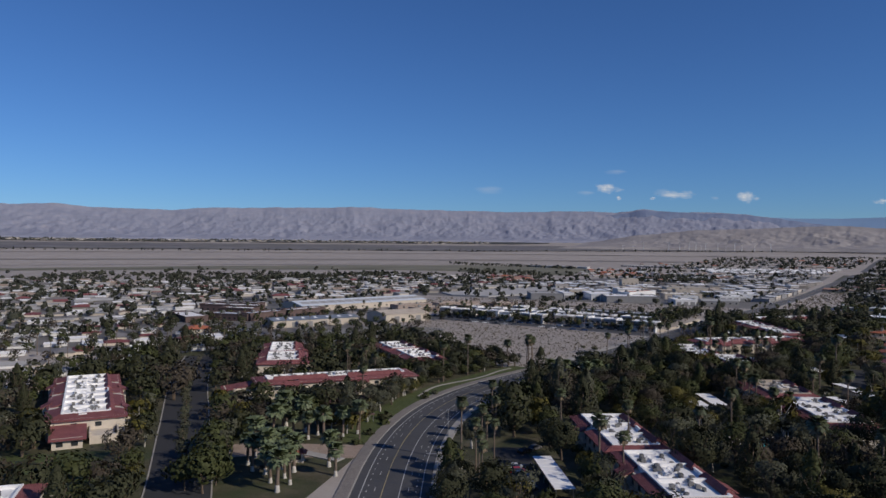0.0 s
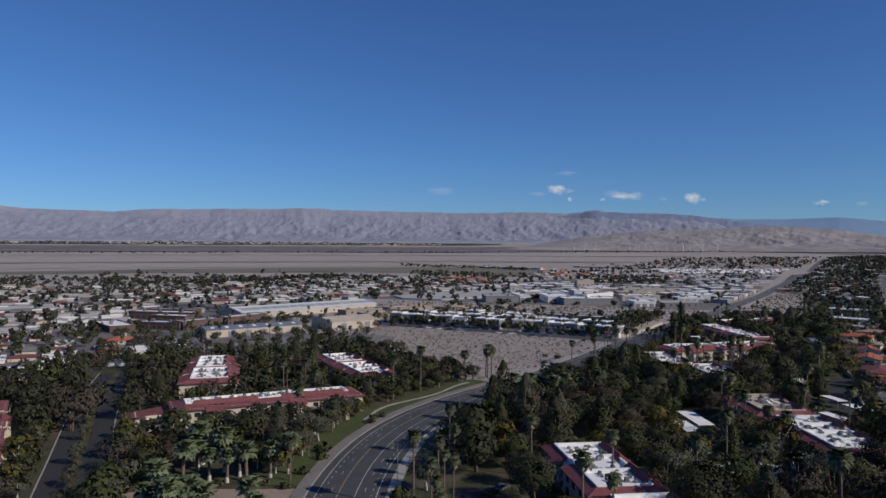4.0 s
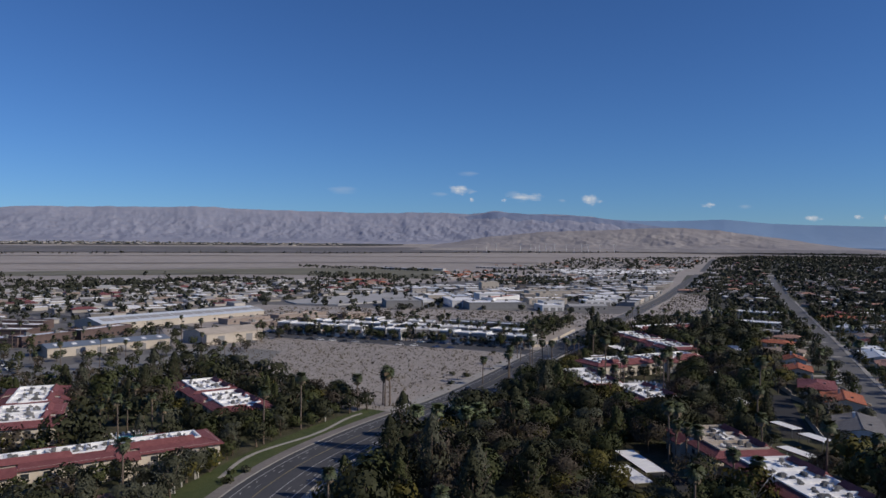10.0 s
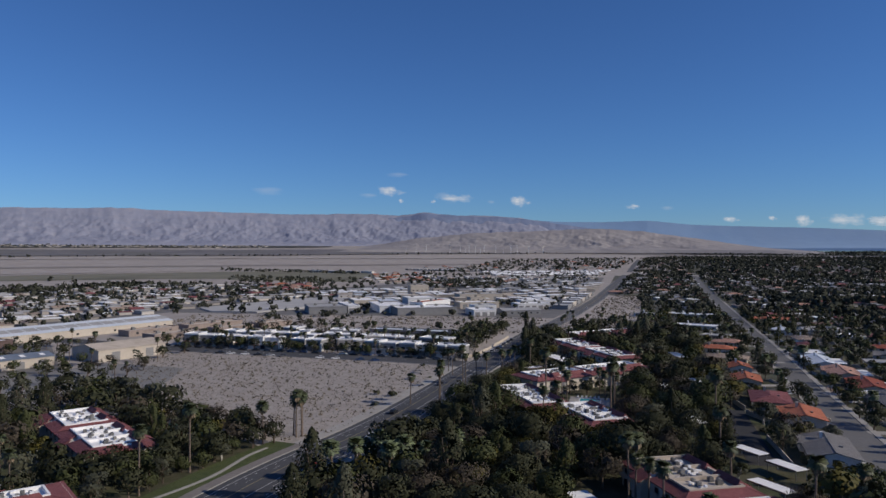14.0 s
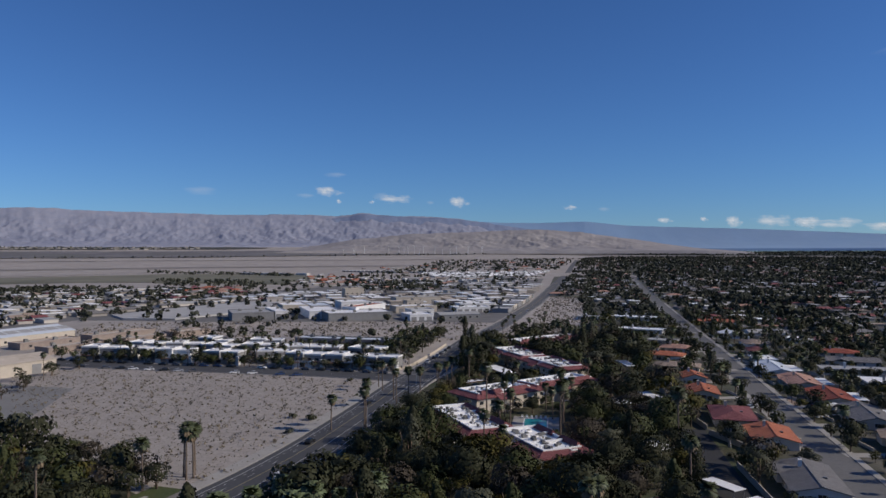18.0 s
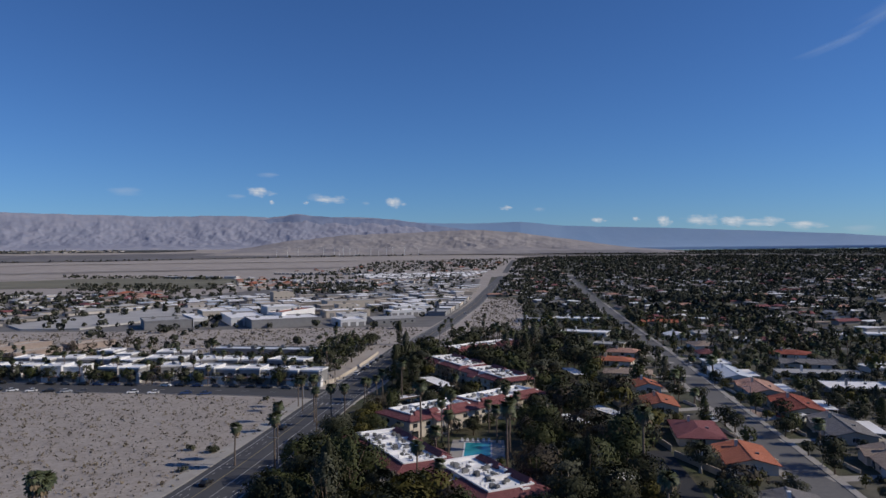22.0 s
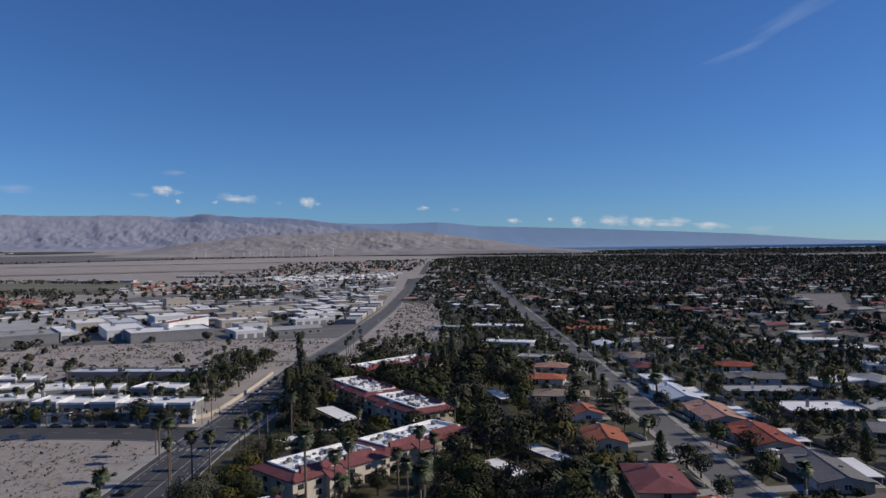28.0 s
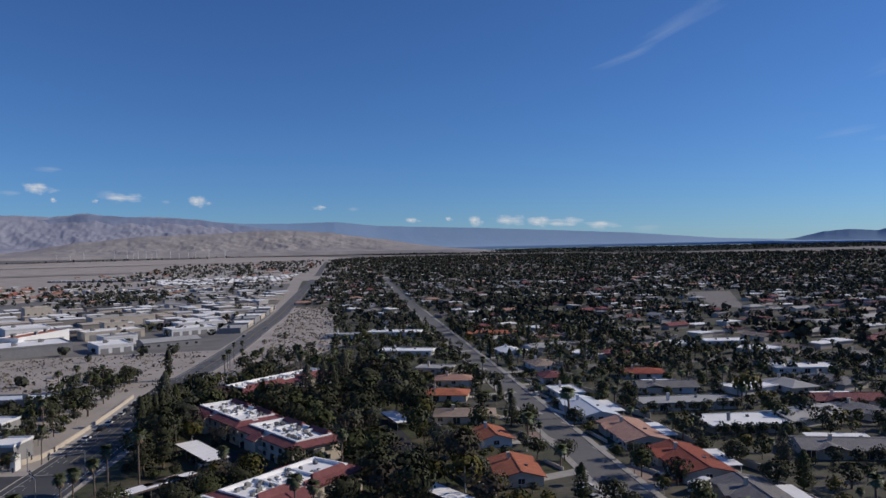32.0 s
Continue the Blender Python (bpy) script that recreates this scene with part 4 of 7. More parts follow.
TREES = {
    "round": [broad_tree("round", 10, 9.5, 11, "dark", "dense dark green broadleaf tree in a garden", 2), broad_tree("round", 8.5, 8.5, 12, "green", "green broadleaf tree with a rounded crown", 1, 1500),
              broad_tree("round", 11.5, 10.5, 13, "dark", "tall dark green ficus tree with a broad crown", 2, 2200), broad_tree("round", 9.5, 8, 14, "green", "upright green broadleaf tree in a garden", 1, 1400, gaps=-0.5)],
    "olive": [broad_tree("round", 8, 8, 21, "olive", "grey-green olive tree with pale trunks", 3, 1300, 0.27, True, -0.5), broad_tree("round", 11, 8, 22, "olive", "grey-green eucalyptus with an open crown", 1, 1300, 0.28, False, -0.2)],
    "yellow": [broad_tree("round", 8, 7, 31, "yellow", "tree with yellow-green autumn leaves", 1, 1200, 0.27, True, -0.4), broad_tree("round", 6.5, 6, 32, "yellow", "small tree with yellowing leaves", 1, 900, 0.27)],
    "brown": [broad_tree("round", 10, 10.5, 41, "brown", "brownish half-bare broadleaf tree in the grove", 2, 1700, 0.25, False, -0.3), broad_tree("round", 8.5, 9, 42, "brown", "grey-brown nearly leafless broadleaf tree", 2, 1200, 0.24, False, -0.1)],
    "pine": [broad_tree("cone", 13.5, 10.2, 51, "dark", "tall dark green pine tree in the grove", 1, 1900), broad_tree("cone", 15.5, 10.4, 52, "dark", "very tall slender dark pine tree", 1, 2200, gaps=-0.6),
             broad_tree("cone", 12, 9, 53, "green", "green conical young pine tree in the grove", 1, 1600), broad_tree("cone", 15, 11, 54, "olive", "tall grey-green casuarina with drooping sprays", 1, 1900, gaps=-0.4)],
    "cypress": [broad_tree("column", 13, 4.2, 61, "dark", "dark columnar cypress tree beside the road", 1, 1300)],
}
PALMS = [fan_palm(14, 71, "tall fan palm with a thin bare trunk"), fan_palm(16.5, 72, "very tall fan palm with a thin bare trunk"), fan_palm(11.5, 73, "fan palm with a brown skirt of dead fronds")]
SHORT_PALMS = [fan_palm(7.0, 75, "stout fan palm with a white-painted trunk base", 2.5, 1.8, True, 0.42, FRONDS_PALE), fan_palm(8.5, 76, "stout fan palm with a white-painted trunk base", 2.7, 2.0, True, 0.42, FRONDS_PALE)]
SHRUBS = [shrub(3.2, 2.0, 81, "green", "clipped green garden shrub"), shrub(2.6, 1.8, 82, "olive", "low grey-green garden shrub beside the houses"), shrub(4.0, 2.6, 83, "dark", "dark green garden shrub")]
PROTOTYPES = [o for group_ in TREES.values() for o in group_] + PALMS + SHORT_PALMS + SHRUBS
PLANTED = []


def plant(ob, x, y, size=1.0, ang=None, group="", z=0.0):
    """Notes where a copy of a thing is to stand."""
    PLANTED.append((ob, x, y, z, random.random() * math.tau if ang is None else ang, size, group))


# ---- the red-roofed estate ----
def rooftop_unit():
    g = Geo().box(0, 0, 0, 1.5, 1.3, 0.25).box(0, 0, 0.25, 1.35, 1.15, 0.95).box(0.95, 0, 0.2, 0.8, 0.55, 0.55)
    g.tube([(0, 0, 1.2), (0, 0, 1.32)], [0.45, 0.45], 10)
    return g.mesh("air_conditioner", UNIT)


UNIT_MESH = rooftop_unit()
DUCT_MESH = Geo().box(0, 0, 0, 2.6, 0.45, 0.4).box(1.1, 0.7, 0, 0.45, 1.8, 0.4).box(-1.2, 0, 0, 0.7, 0.7, 0.75).mesh("roof_duct", ROOF_WHITE)


def window_meshes(w, h):
    pane = Geo().box(0, -0.03, 0, w, 0.06, h).mesh("pane", GLASS)
    fr = Geo()
    for x in (-w / 2 - 0.05, w / 2 + 0.05):
        fr.box(x, -0.05, -0.1, 0.1, 0.14, h + 0.2)
    for z in (-0.1, h):
        fr.box(0, -0.05, z, w, 0.14, 0.1)
    fr.box(0, -0.06, 0, 0.06, 0.08, h)
    return pane, fr.mesh("window_frame", STUCCO_WHITE)


WIN_PANE, WIN_FRAME = window_meshes(1.7, 1.3)
DOOR_PANE, DOOR_FRAME = window_meshes(2.4, 2.1)


def add_window(parent, x, y, z, ang, door=False, framed=False):
    w = part("window", (DOOR_PANE if door else WIN_PANE), parent)
    w.matrix_basis = at(x, y, z, ang)
    if framed:
        part("window_frame", (DOOR_FRAME if door else WIN_FRAME), w)


def condo(p, q, half, eave, label, roof=ROOF_WHITE, h=5.7, units=True, seed=0, front=False):
    """A two-storey wing along p-q: stucco walls, red tiled skirt roofs and a flat roof with machines."""
    rng = random.Random(seed)
    ang = math.atan2(q[1] - p[1], q[0] - p[0])
    ln = math.dist(p, q)
    x, y = (p[0] + q[0]) / 2, (p[1] + q[1]) / 2
    ob = thing("apartment_building", x, y, 0, ang, label, "building", "red-roofed estate buildings")
    eave += 0.7
    over = eave - half
    hl = ln / 2
    L, Wd = hl + over, eave
    block(x, y, ang, 2 * L + 1, 2 * Wd + 1)
    eye_y = max(-130, y - 190)
    SHOWN.append((x, y, max(abs(L * math.cos(ang)), 9) + 2, 5.5, 12 if x > -60 else 15, eye_y if x > -60 else -125))
    part("wall", Geo().box(0, 0, -0.3, 2 * L - 1.6, 2 * Wd - 1.6, h + 0.5).mesh("wall", STUCCO), ob)
    top = h + 1.1
    # skirt roofs: the long sides broken by short gaps where the wall runs up to the roof edge
    slabs = [((L, -Wd), (L, Wd), (hl, half), (hl, -half)), ((-L, Wd), (-L, -Wd), (-hl, -half), (-hl, half))]
    for s in (-1, 1):
        n_gap = int(ln / 19)
        cuts = [-L] + [c for k in range(n_gap) for c in (2 * hl * ((k + (0.42 if s < 0 else 0.66)) / n_gap - 0.5) - 1.5, 2 * hl * ((k + (0.42 if s < 0 else 0.66)) / n_gap - 0.5) + 1.5)] + [L]
        for x0, x1 in zip(cuts[::2], cuts[1::2]):
            t0, t1 = (-hl if x0 == -L else x0 + 0.9), (hl if x1 == L else x1 - 0.9)
            quad = ((x0, -Wd), (x1, -Wd), (t1, -half), (t0, -half))
            slabs.append(quad if s < 0 else tuple((qx, -qy) for qx, qy in (quad[1], quad[0], quad[3], quad[2])))
    for a, b, c, d in slabs:
        g = Geo()
        pts = [(*a, h), (*b, h), (*c, top), (*d, top)]
        g.add(pts + [(px, py, pz - 0.3) for px, py, pz in pts], [(0, 1, 2, 3), (7, 6, 5, 4), (0, 4, 5, 1), (2, 6, 7, 3), (1, 5, 6, 2), (3, 7, 4, 0)])
        part("tiled_slope", g.mesh("tiled_slope", TILE_RED), ob, "dark red tiled slope")
    for sx, sy in ((1, 1), (1, -1), (-1, 1), (-1, -1)):
        ridge_g = Geo().tube([(sx * L, sy * Wd, h + 0.05), (sx * hl, sy * half, top + 0.05)], [0.16, 0.16], 5)
        part("hip_tiles", ridge_g.mesh("hip_tiles", TILE_RED), ob)
    part("flat_roof", Geo().box(0, 0, top - 1.1, 2 * hl - 0.2, 2 * half - 0.2, 0.6).mesh("flat_roof", roof), ob, "flat white-coated roof deck" if roof is ROOF_WHITE else "flat tan roof deck")
    for k, (bx, by, lx, ly) in enumerate(((0, half, 2 * hl + 0.5, 0.5), (0, -half, 2 * hl + 0.5, 0.5), (hl, 0, 0.5, 2 * half - 0.5), (-hl, 0, 0.5, 2 * half - 0.5))):
        part("parapet", Geo().box(bx, by, h + 0.21, lx, ly, top - h + 0.05).mesh("parapet", roof), ob)
    # tiled ridges that stand above the deck along its sunny edge
    e = 1 if -math.sin(ang) > 0 else -1
    for u0, u1 in ((-0.96, -0.12), (0.14, 0.94)):
        x0, x1, ya, yb, ym = hl * u0, hl * u1, e * (half - 1.0), e * (half + 1.5), e * (half + 0.2)
        pts = [(x0, ya, top - 0.3), (x1, ya, top - 0.3), (x1 - 0.8, ym, top + 0.95), (x0 + 0.8, ym, top + 0.95), (x0, yb, top - 0.4), (x1, yb, top - 0.4)]
        faces = [(0, 1, 2, 3), (5, 4, 3, 2), (1, 5, 2), (4, 0, 3)]
        part("tiled_ridge", Geo().add(pts, faces if e > 0 else [f[::-1] for f in faces]).mesh("tiled_ridge", TILE_RED), ob, "dark red tiled ridge")
    n = max(1, round(ln / 9.5))
    for k in range(1, n):
        xx = -hl + 2 * hl * k / n
        part("fire_wall", Geo().box(xx, 0, top - 0.5, 0.7, 2 * half - 0.52, 0.72).mesh("fire_wall", roof), ob)
    if units:
        xx = -hl + 2.2
        while xx < hl - 1.5:
            for s in (-1, 1):
                if rng.random() < 0.82:
                    u = part("air_conditioner", UNIT_MESH, ob)
                    u.matrix_basis = at(xx + rng.uniform(-0.8, 0.8), s * half * rng.uniform(0.15, 0.66), top - 0.5, rng.choice((0, 1.57, 3.14, 4.71)), rng.uniform(0.5, 0.85))
            if rng.random() < 0.75:
                u = part("roof_duct", DUCT_MESH, ob)
                u.matrix_basis = at(xx + 1.8, rng.uniform(-0.5, 0.5) * half, top - 0.5, rng.choice((0, 1.57)), rng.uniform(0.8, 1.2))
            xx += 1.85
    # windows and balconies on the long sides, windows at the ends
    wy, wx = Wd - 0.8, L - 0.8
    m = int((2 * wx - 3) / 4.2)
    for k in range(m):
        xx = -wx + 2.2 + (2 * wx - 4.4) * k / max(1, m - 1)
        for zz in (0.9, 3.3):
            for s in (-1, 1):
                add_window(ob, xx, s * wy, zz if (k % 2 or zz > 3) else 0.1, 0 if s < 0 else math.pi, door=not (k % 2) and zz < 3)
    bal = Geo().box(0, -0.6, 0, 3.2, 1.2, 0.15).box(0, -1.15, 0.15, 3.2, 0.12, 0.9)
    bal_me = bal.mesh("balcony", STUCCO)
    for k in range(0, m, 3):
        xx = -wx + 2.2 + (2 * wx - 4.4) * k / max(1, m - 1)
        for s in (-1, 1):
            b = part("balcony", bal_me, ob)
            b.matrix_basis = at(xx, s * wy, 2.6, 0 if s < 0 else math.pi)
    # stair bays that step out of the long sides under their own tiled roofs
    for k in range(max(1, int(ln / 24))):
        for s in (-1, 1):
            bx = -hl + 2 * hl * (k + (0.35 if s < 0 else 0.7)) / max(1, int(ln / 24))
            bay = part("stair_bay", Geo().box(bx, s * (Wd - 0.2), -0.3, 4.4, 2.6, h - 0.2).mesh("stair_bay", STUCCO), ob)
            y0, y1 = s * (Wd + 1.9), s * (Wd - 1.2)
            pts = [(bx - 2.7, y0, h - 0.7), (bx + 2.7, y0, h - 0.7), (bx + 2.7, y1, h + 0.75), (bx - 2.7, y1, h + 0.75)]
            g = Geo().add(pts + [(px, py, pz - 0.25) for px, py, pz in pts], [(0, 1, 2, 3), (7, 6, 5, 4), (0, 4, 5, 1), (2, 6, 7, 3), (1, 5, 6, 2), (3, 7, 4, 0)])
            part("bay_roof", g.mesh("bay_roof", TILE_RED), bay, "dark red tiled slope")
    if front:
        # a lower wing steps out of the end towards the lawn, beside a walled terrace
        bay = part("front_bay", Geo().box(L + 4.5, -4.6, -0.3, 10.6, 7.6, 3.4).mesh("front_bay", STUCCO), ob)
        pts = [(L - 1.0, -9.2, 4.4), (L + 11, -9.2, 2.9), (L + 11, 0.2, 2.9), (L - 1.0, 0.2, 4.4)]
        g = Geo().add(pts + [(px, py, pz - 0.3) for px, py, pz in pts], [(0, 1, 2, 3), (7, 6, 5, 4), (0, 4, 5, 1), (2, 6, 7, 3), (1, 5, 6, 2), (3, 7, 4, 0)])
        part("bay_roof", g.mesh("bay_roof", TILE_RED), bay, "dark red tiled slope")
        part("terrace", Geo().box(L + 3, 4.6, -0.3, 8, 7.4, 2.7).mesh("terrace", STUCCO), ob)
        for yy in (1.0, 8.2):
            part("terrace_wall", Geo().box(L + 3, yy, 2.4, 8, 0.4, 1.1).mesh("terrace_wall", STUCCO), ob)
        for yy in (-6.5, -2.8):
            add_window(ob, L + 9.8, yy, 0.8, math.pi / 2)
        block(x + (L + 5) * math.cos(ang), y + (L + 5) * math.sin(ang), ang, 14, 20)
    for s in (-1, 1):
        for yy in (-half * 0.5, half * 0.5):
            for zz in (0.9, 3.3):
                add_window(ob, s * wx, yy, zz, math.pi / 2 if s > 0 else -math.pi / 2)
    return ob


CONDO = "cream two-storey apartment wing, dark red tiled skirt, white flat roof"
condo((-6.4, 84), (5.9, 54), 5.9, 8.3, CONDO, seed=1)
condo((9.0, 49), (21.4, 19), 5.9, 8.3, CONDO, seed=2)
condo((-195, 78), (-149, 32), 6.4, 10.4, CONDO, seed=3, front=True)
condo((-132, -46), (-107, -27), 5.0, 8.4, CONDO, seed=18)
condo((-177, 186), (-163, 162), 5.6, 9.4, CONDO, seed=4)
condo((-160, 158), (-148, 138), 6.6, 10.5, CONDO, seed=5)
condo((-91, 133), (-131, 99), 3.6, 7.8, "long cream apartment wing with red tiled skirts behind dense trees", seed=6, front=True)
condo((-128, 208), (-114, 192), 5.6, 8.6, CONDO, seed=7)
condo((-110, 188), (-94, 170), 5.8, 8.8, CONDO, seed=8)
condo((45, 163), (51, 140), 6.4, 9.0, "cream apartment wing with red tiled skirts and tan flat roof", ROOF_TAN, seed=9)
condo((53.5, 133), (62, 100), 6.2, 8.8, CONDO, seed=10)
condo((14, 257), (24.5, 226), 5.5, 8.2, CONDO, seed=11)
condo((32.5, 226), (40.5, 203), 5.5, 8.2, CONDO, seed=12)
condo((22.5, 280.5), (43, 293.5), 5.7, 8.6, CONDO, seed=13)
condo((46.5, 296), (71, 312), 5.4, 8.2, CONDO, seed=14)
condo((51, 399), (61, 369), 5.6, 8.3, CONDO, seed=15)
condo((63, 362), (72, 336), 5.6, 8.3, CONDO, seed=16)
condo((60, 427), (99, 453), 5.2, 8.0, CONDO, seed=17)


# ---- carports ----
def carport(p, q, width, label="long open carport with a flat white metal roof", roof=ROOF_WHITE, z=2.7):
    ang = math.atan2(q[1] - p[1], q[0] - p[0])
    ln = math.dist(p, q)
    ob = thing("carport", (p[0] + q[0]) / 2, (p[1] + q[1]) / 2, 0, ang, label, "carport", "estate carports")
    block((p[0] + q[0]) / 2, (p[1] + q[1]) / 2, ang, ln + 2, width + 2)
    if roof is ROOF_WHITE:
        SHOWN.append(((p[0] + q[0]) / 2, (p[1] + q[1]) / 2, 5, 2.7, 12, max(-130, p[1] - 200)))
    part("roof", Geo().box(0, 0, z, ln, width, 0.18).mesh("roof", roof), ob)
    seam = Geo()
    for k in range(1, int(ln / 3)):
        seam.box(-ln / 2 + k * 3, 0, z + 0.18, 0.08, width - 0.2, 0.05)
    part("roof_seams", seam.mesh("roof_seams", roof), ob)
    fascia = Geo()
    for s in (-1, 1):
        fascia.box(0, s * (width / 2 + 0.05), z - 0.15, ln + 0.2, 0.1, 0.4)
    part("fascia", fascia.mesh("fascia", STUCCO_BROWN), ob)
    post = Geo().tube([(0, 0, -0.1), (0, 0, z)], [0.09, 0.09], 6).mesh("post", METAL)
    n = max(2, int(ln / 5))
    for k in range(n):
        for s in (-1, 1):
            o = part("post", post, ob)
            o.matrix_basis = at(-ln / 2 + 0.4 + (ln - 0.8) * k / (n - 1), s * (width / 2 - 0.4))
    return ob


for p, q, w in (((-17.2, 49), (-7.2, 26), 4.8), ((22.3, 149), (28.0, 131), 5.2), ((19.5, 135), (24, 122), 5.0), ((20.5, 319), (36.5, 329), 4.6), ((39.3, 364), (46.5, 341), 6.8),
                ((106, 376), (106.4, 358), 5.6), ((67.5, 232), (73, 216), 5.2), ((76, 285), (80, 270), 5.2), ((90.5, 296), (95.5, 279), 5.4), ((73, 190), (77, 181), 4.0), ((77, 176), (81, 167), 4.4), ((66, 160), (71, 150), 4.0), ((28, 325), (40, 331), 3.0)):
    carport(p, q, w)
carport((-100, 86), (-86, 100), 5.5, "low open carport with a brown roof", ROOF_MAROON)
carport((-92, 66), (-78, 78), 5.0, "low open carport with a brown roof", ROOF_MAROON)
carport((-146, 218), (-128, 226), 5.5, "low open carport with a brown roof", ROOF_MAROON)


# ---- dark parking yards beside the carports ----
def parking(x, y, ang, lx, ly, label):
    tagged(new("parking_yard", Geo().box(x, y, -0.2, lx, ly, 0.29, ang).mesh("parking_yard", ASPHALT_DARK)), label, "pavement", kind="structure")
    block(x, y, ang, lx, ly)


parking(-21, 43, 1.98, 44, 9, "dark asphalt parking yard beside the carport")
parking(30, 33, 1.98, 36, 8, "dark asphalt parking yard behind the wing")
parking(28, 322, 0.55, 34, 8, "dark asphalt parking yard before the carport")
parking(52, 347, 1.9, 30, 7, "dark asphalt parking yard beside the carport")
parking(100, 345, 1.45, 62, 8, "dark asphalt lane between hedge and carports")
parking(84.5, 214, 1.35, 70, 8, "dark asphalt lane between hedge and carports")
parking(70, 112, 1.85, 50, 7, "dark asphalt lane behind the wing")
parking(31, 138, 1.9, 26, 6, "dark asphalt parking yard beside the carport")


# ---- swimming pool, gatehouse ----
def pool(x, y, ang, lx, ly, label):
    ob = thing("swimming_pool", x, y, 0, ang, label, "pool")
    block(x, y, ang, lx + 9, ly + 8)
    part("deck", Geo().box(0, 0, -0.2, lx + 8, ly + 7, 0.32).mesh("deck", CONCRETE), ob)
    part("water", Geo().box(0, 0, 0.05, lx, ly, 0.09).mesh("water", WATER), ob, "bright turquoise water")
    rim = Geo()
    for s in (-1, 1):
        rim.box(s * (lx / 2 + 0.2), 0, 0.1, 0.4, ly + 0.8, 0.12)
        rim.box(0, s * (ly / 2 + 0.2), 0.1, lx, 0.4, 0.12)
    part("coping", rim.mesh("coping", STUCCO_WHITE), ob)
    for k in range(6):
        g = Geo().box(0, 0, 0.12, 0.7, 1.9, 0.35).box(0, 0.7, 0.45, 0.7, 0.5, 0.35)
        lounger = thing("sun_lounger", x + (k - 3) * 1.6 * math.cos(ang) - (ly / 2 + 1.6) * math.sin(ang), y + (k - 3) * 1.6 * math.sin(ang) + (ly / 2 + 1.6) * math.cos(ang), 0.05, ang,
                        "white plastic sun lounger beside the pool", "lounger", "pool loungers")
        part("seat", g.mesh("seat", STUCCO_WHITE), lounger)
    return ob


pool(43, 257.5, -0.2, 7.5, 14.5, "turquoise swimming pool with a pale concrete deck")
SHOWN.append((43, 258, 7, 0.8, 12, 70))
pool(38, 92, 0.3, 8, 12, "blue swimming pool between the trees")
pool(-118, 148, 0.7, 8, 12, "swimming pool between the palms")
court = tagged(new("tennis_court", Geo().box(-93, 207, 0.0, 30, 15, 0.12, -0.9).mesh("tennis_court", TURQ)), "dark green tennis court behind the hedge", "court", kind="structure")

gate = thing("gatehouse", -77.5, 31, 0, 0.4, "small gatehouse with a bright orange-red hipped roof", "building")
block(-77.5, 31, 0.4, 5, 4)
part("wall", Geo().box(0, 0, -0.2, 3.0, 2.4, 2.8).mesh("wall", STUCCO), gate)
part("roof", Geo().add([(-2.3, -1.9, 2.5), (2.3, -1.9, 2.5), (2.3, 1.9, 2.5), (-2.3, 1.9, 2.5), (-0.4, 0, 3.9), (0.4, 0, 3.9)],
                       [(0, 1, 5, 4), (1, 2, 5), (2, 3, 4, 5), (3, 0, 4), (3, 2, 1, 0)]).mesh("roof", TILE_BRICK), gate)
add_window(gate, 0, -1.2, 0.9, 0)
add_window(gate, 1.5, 0, 0.9, math.pi / 2)
island = tagged(new("planted_island", Geo().box(-74, 37, 0.0, 13, 3.4, 0.35, -0.2).mesh("planted_island", CONCRETE)), "kerbed planting island at the gate", "island", kind="structure")


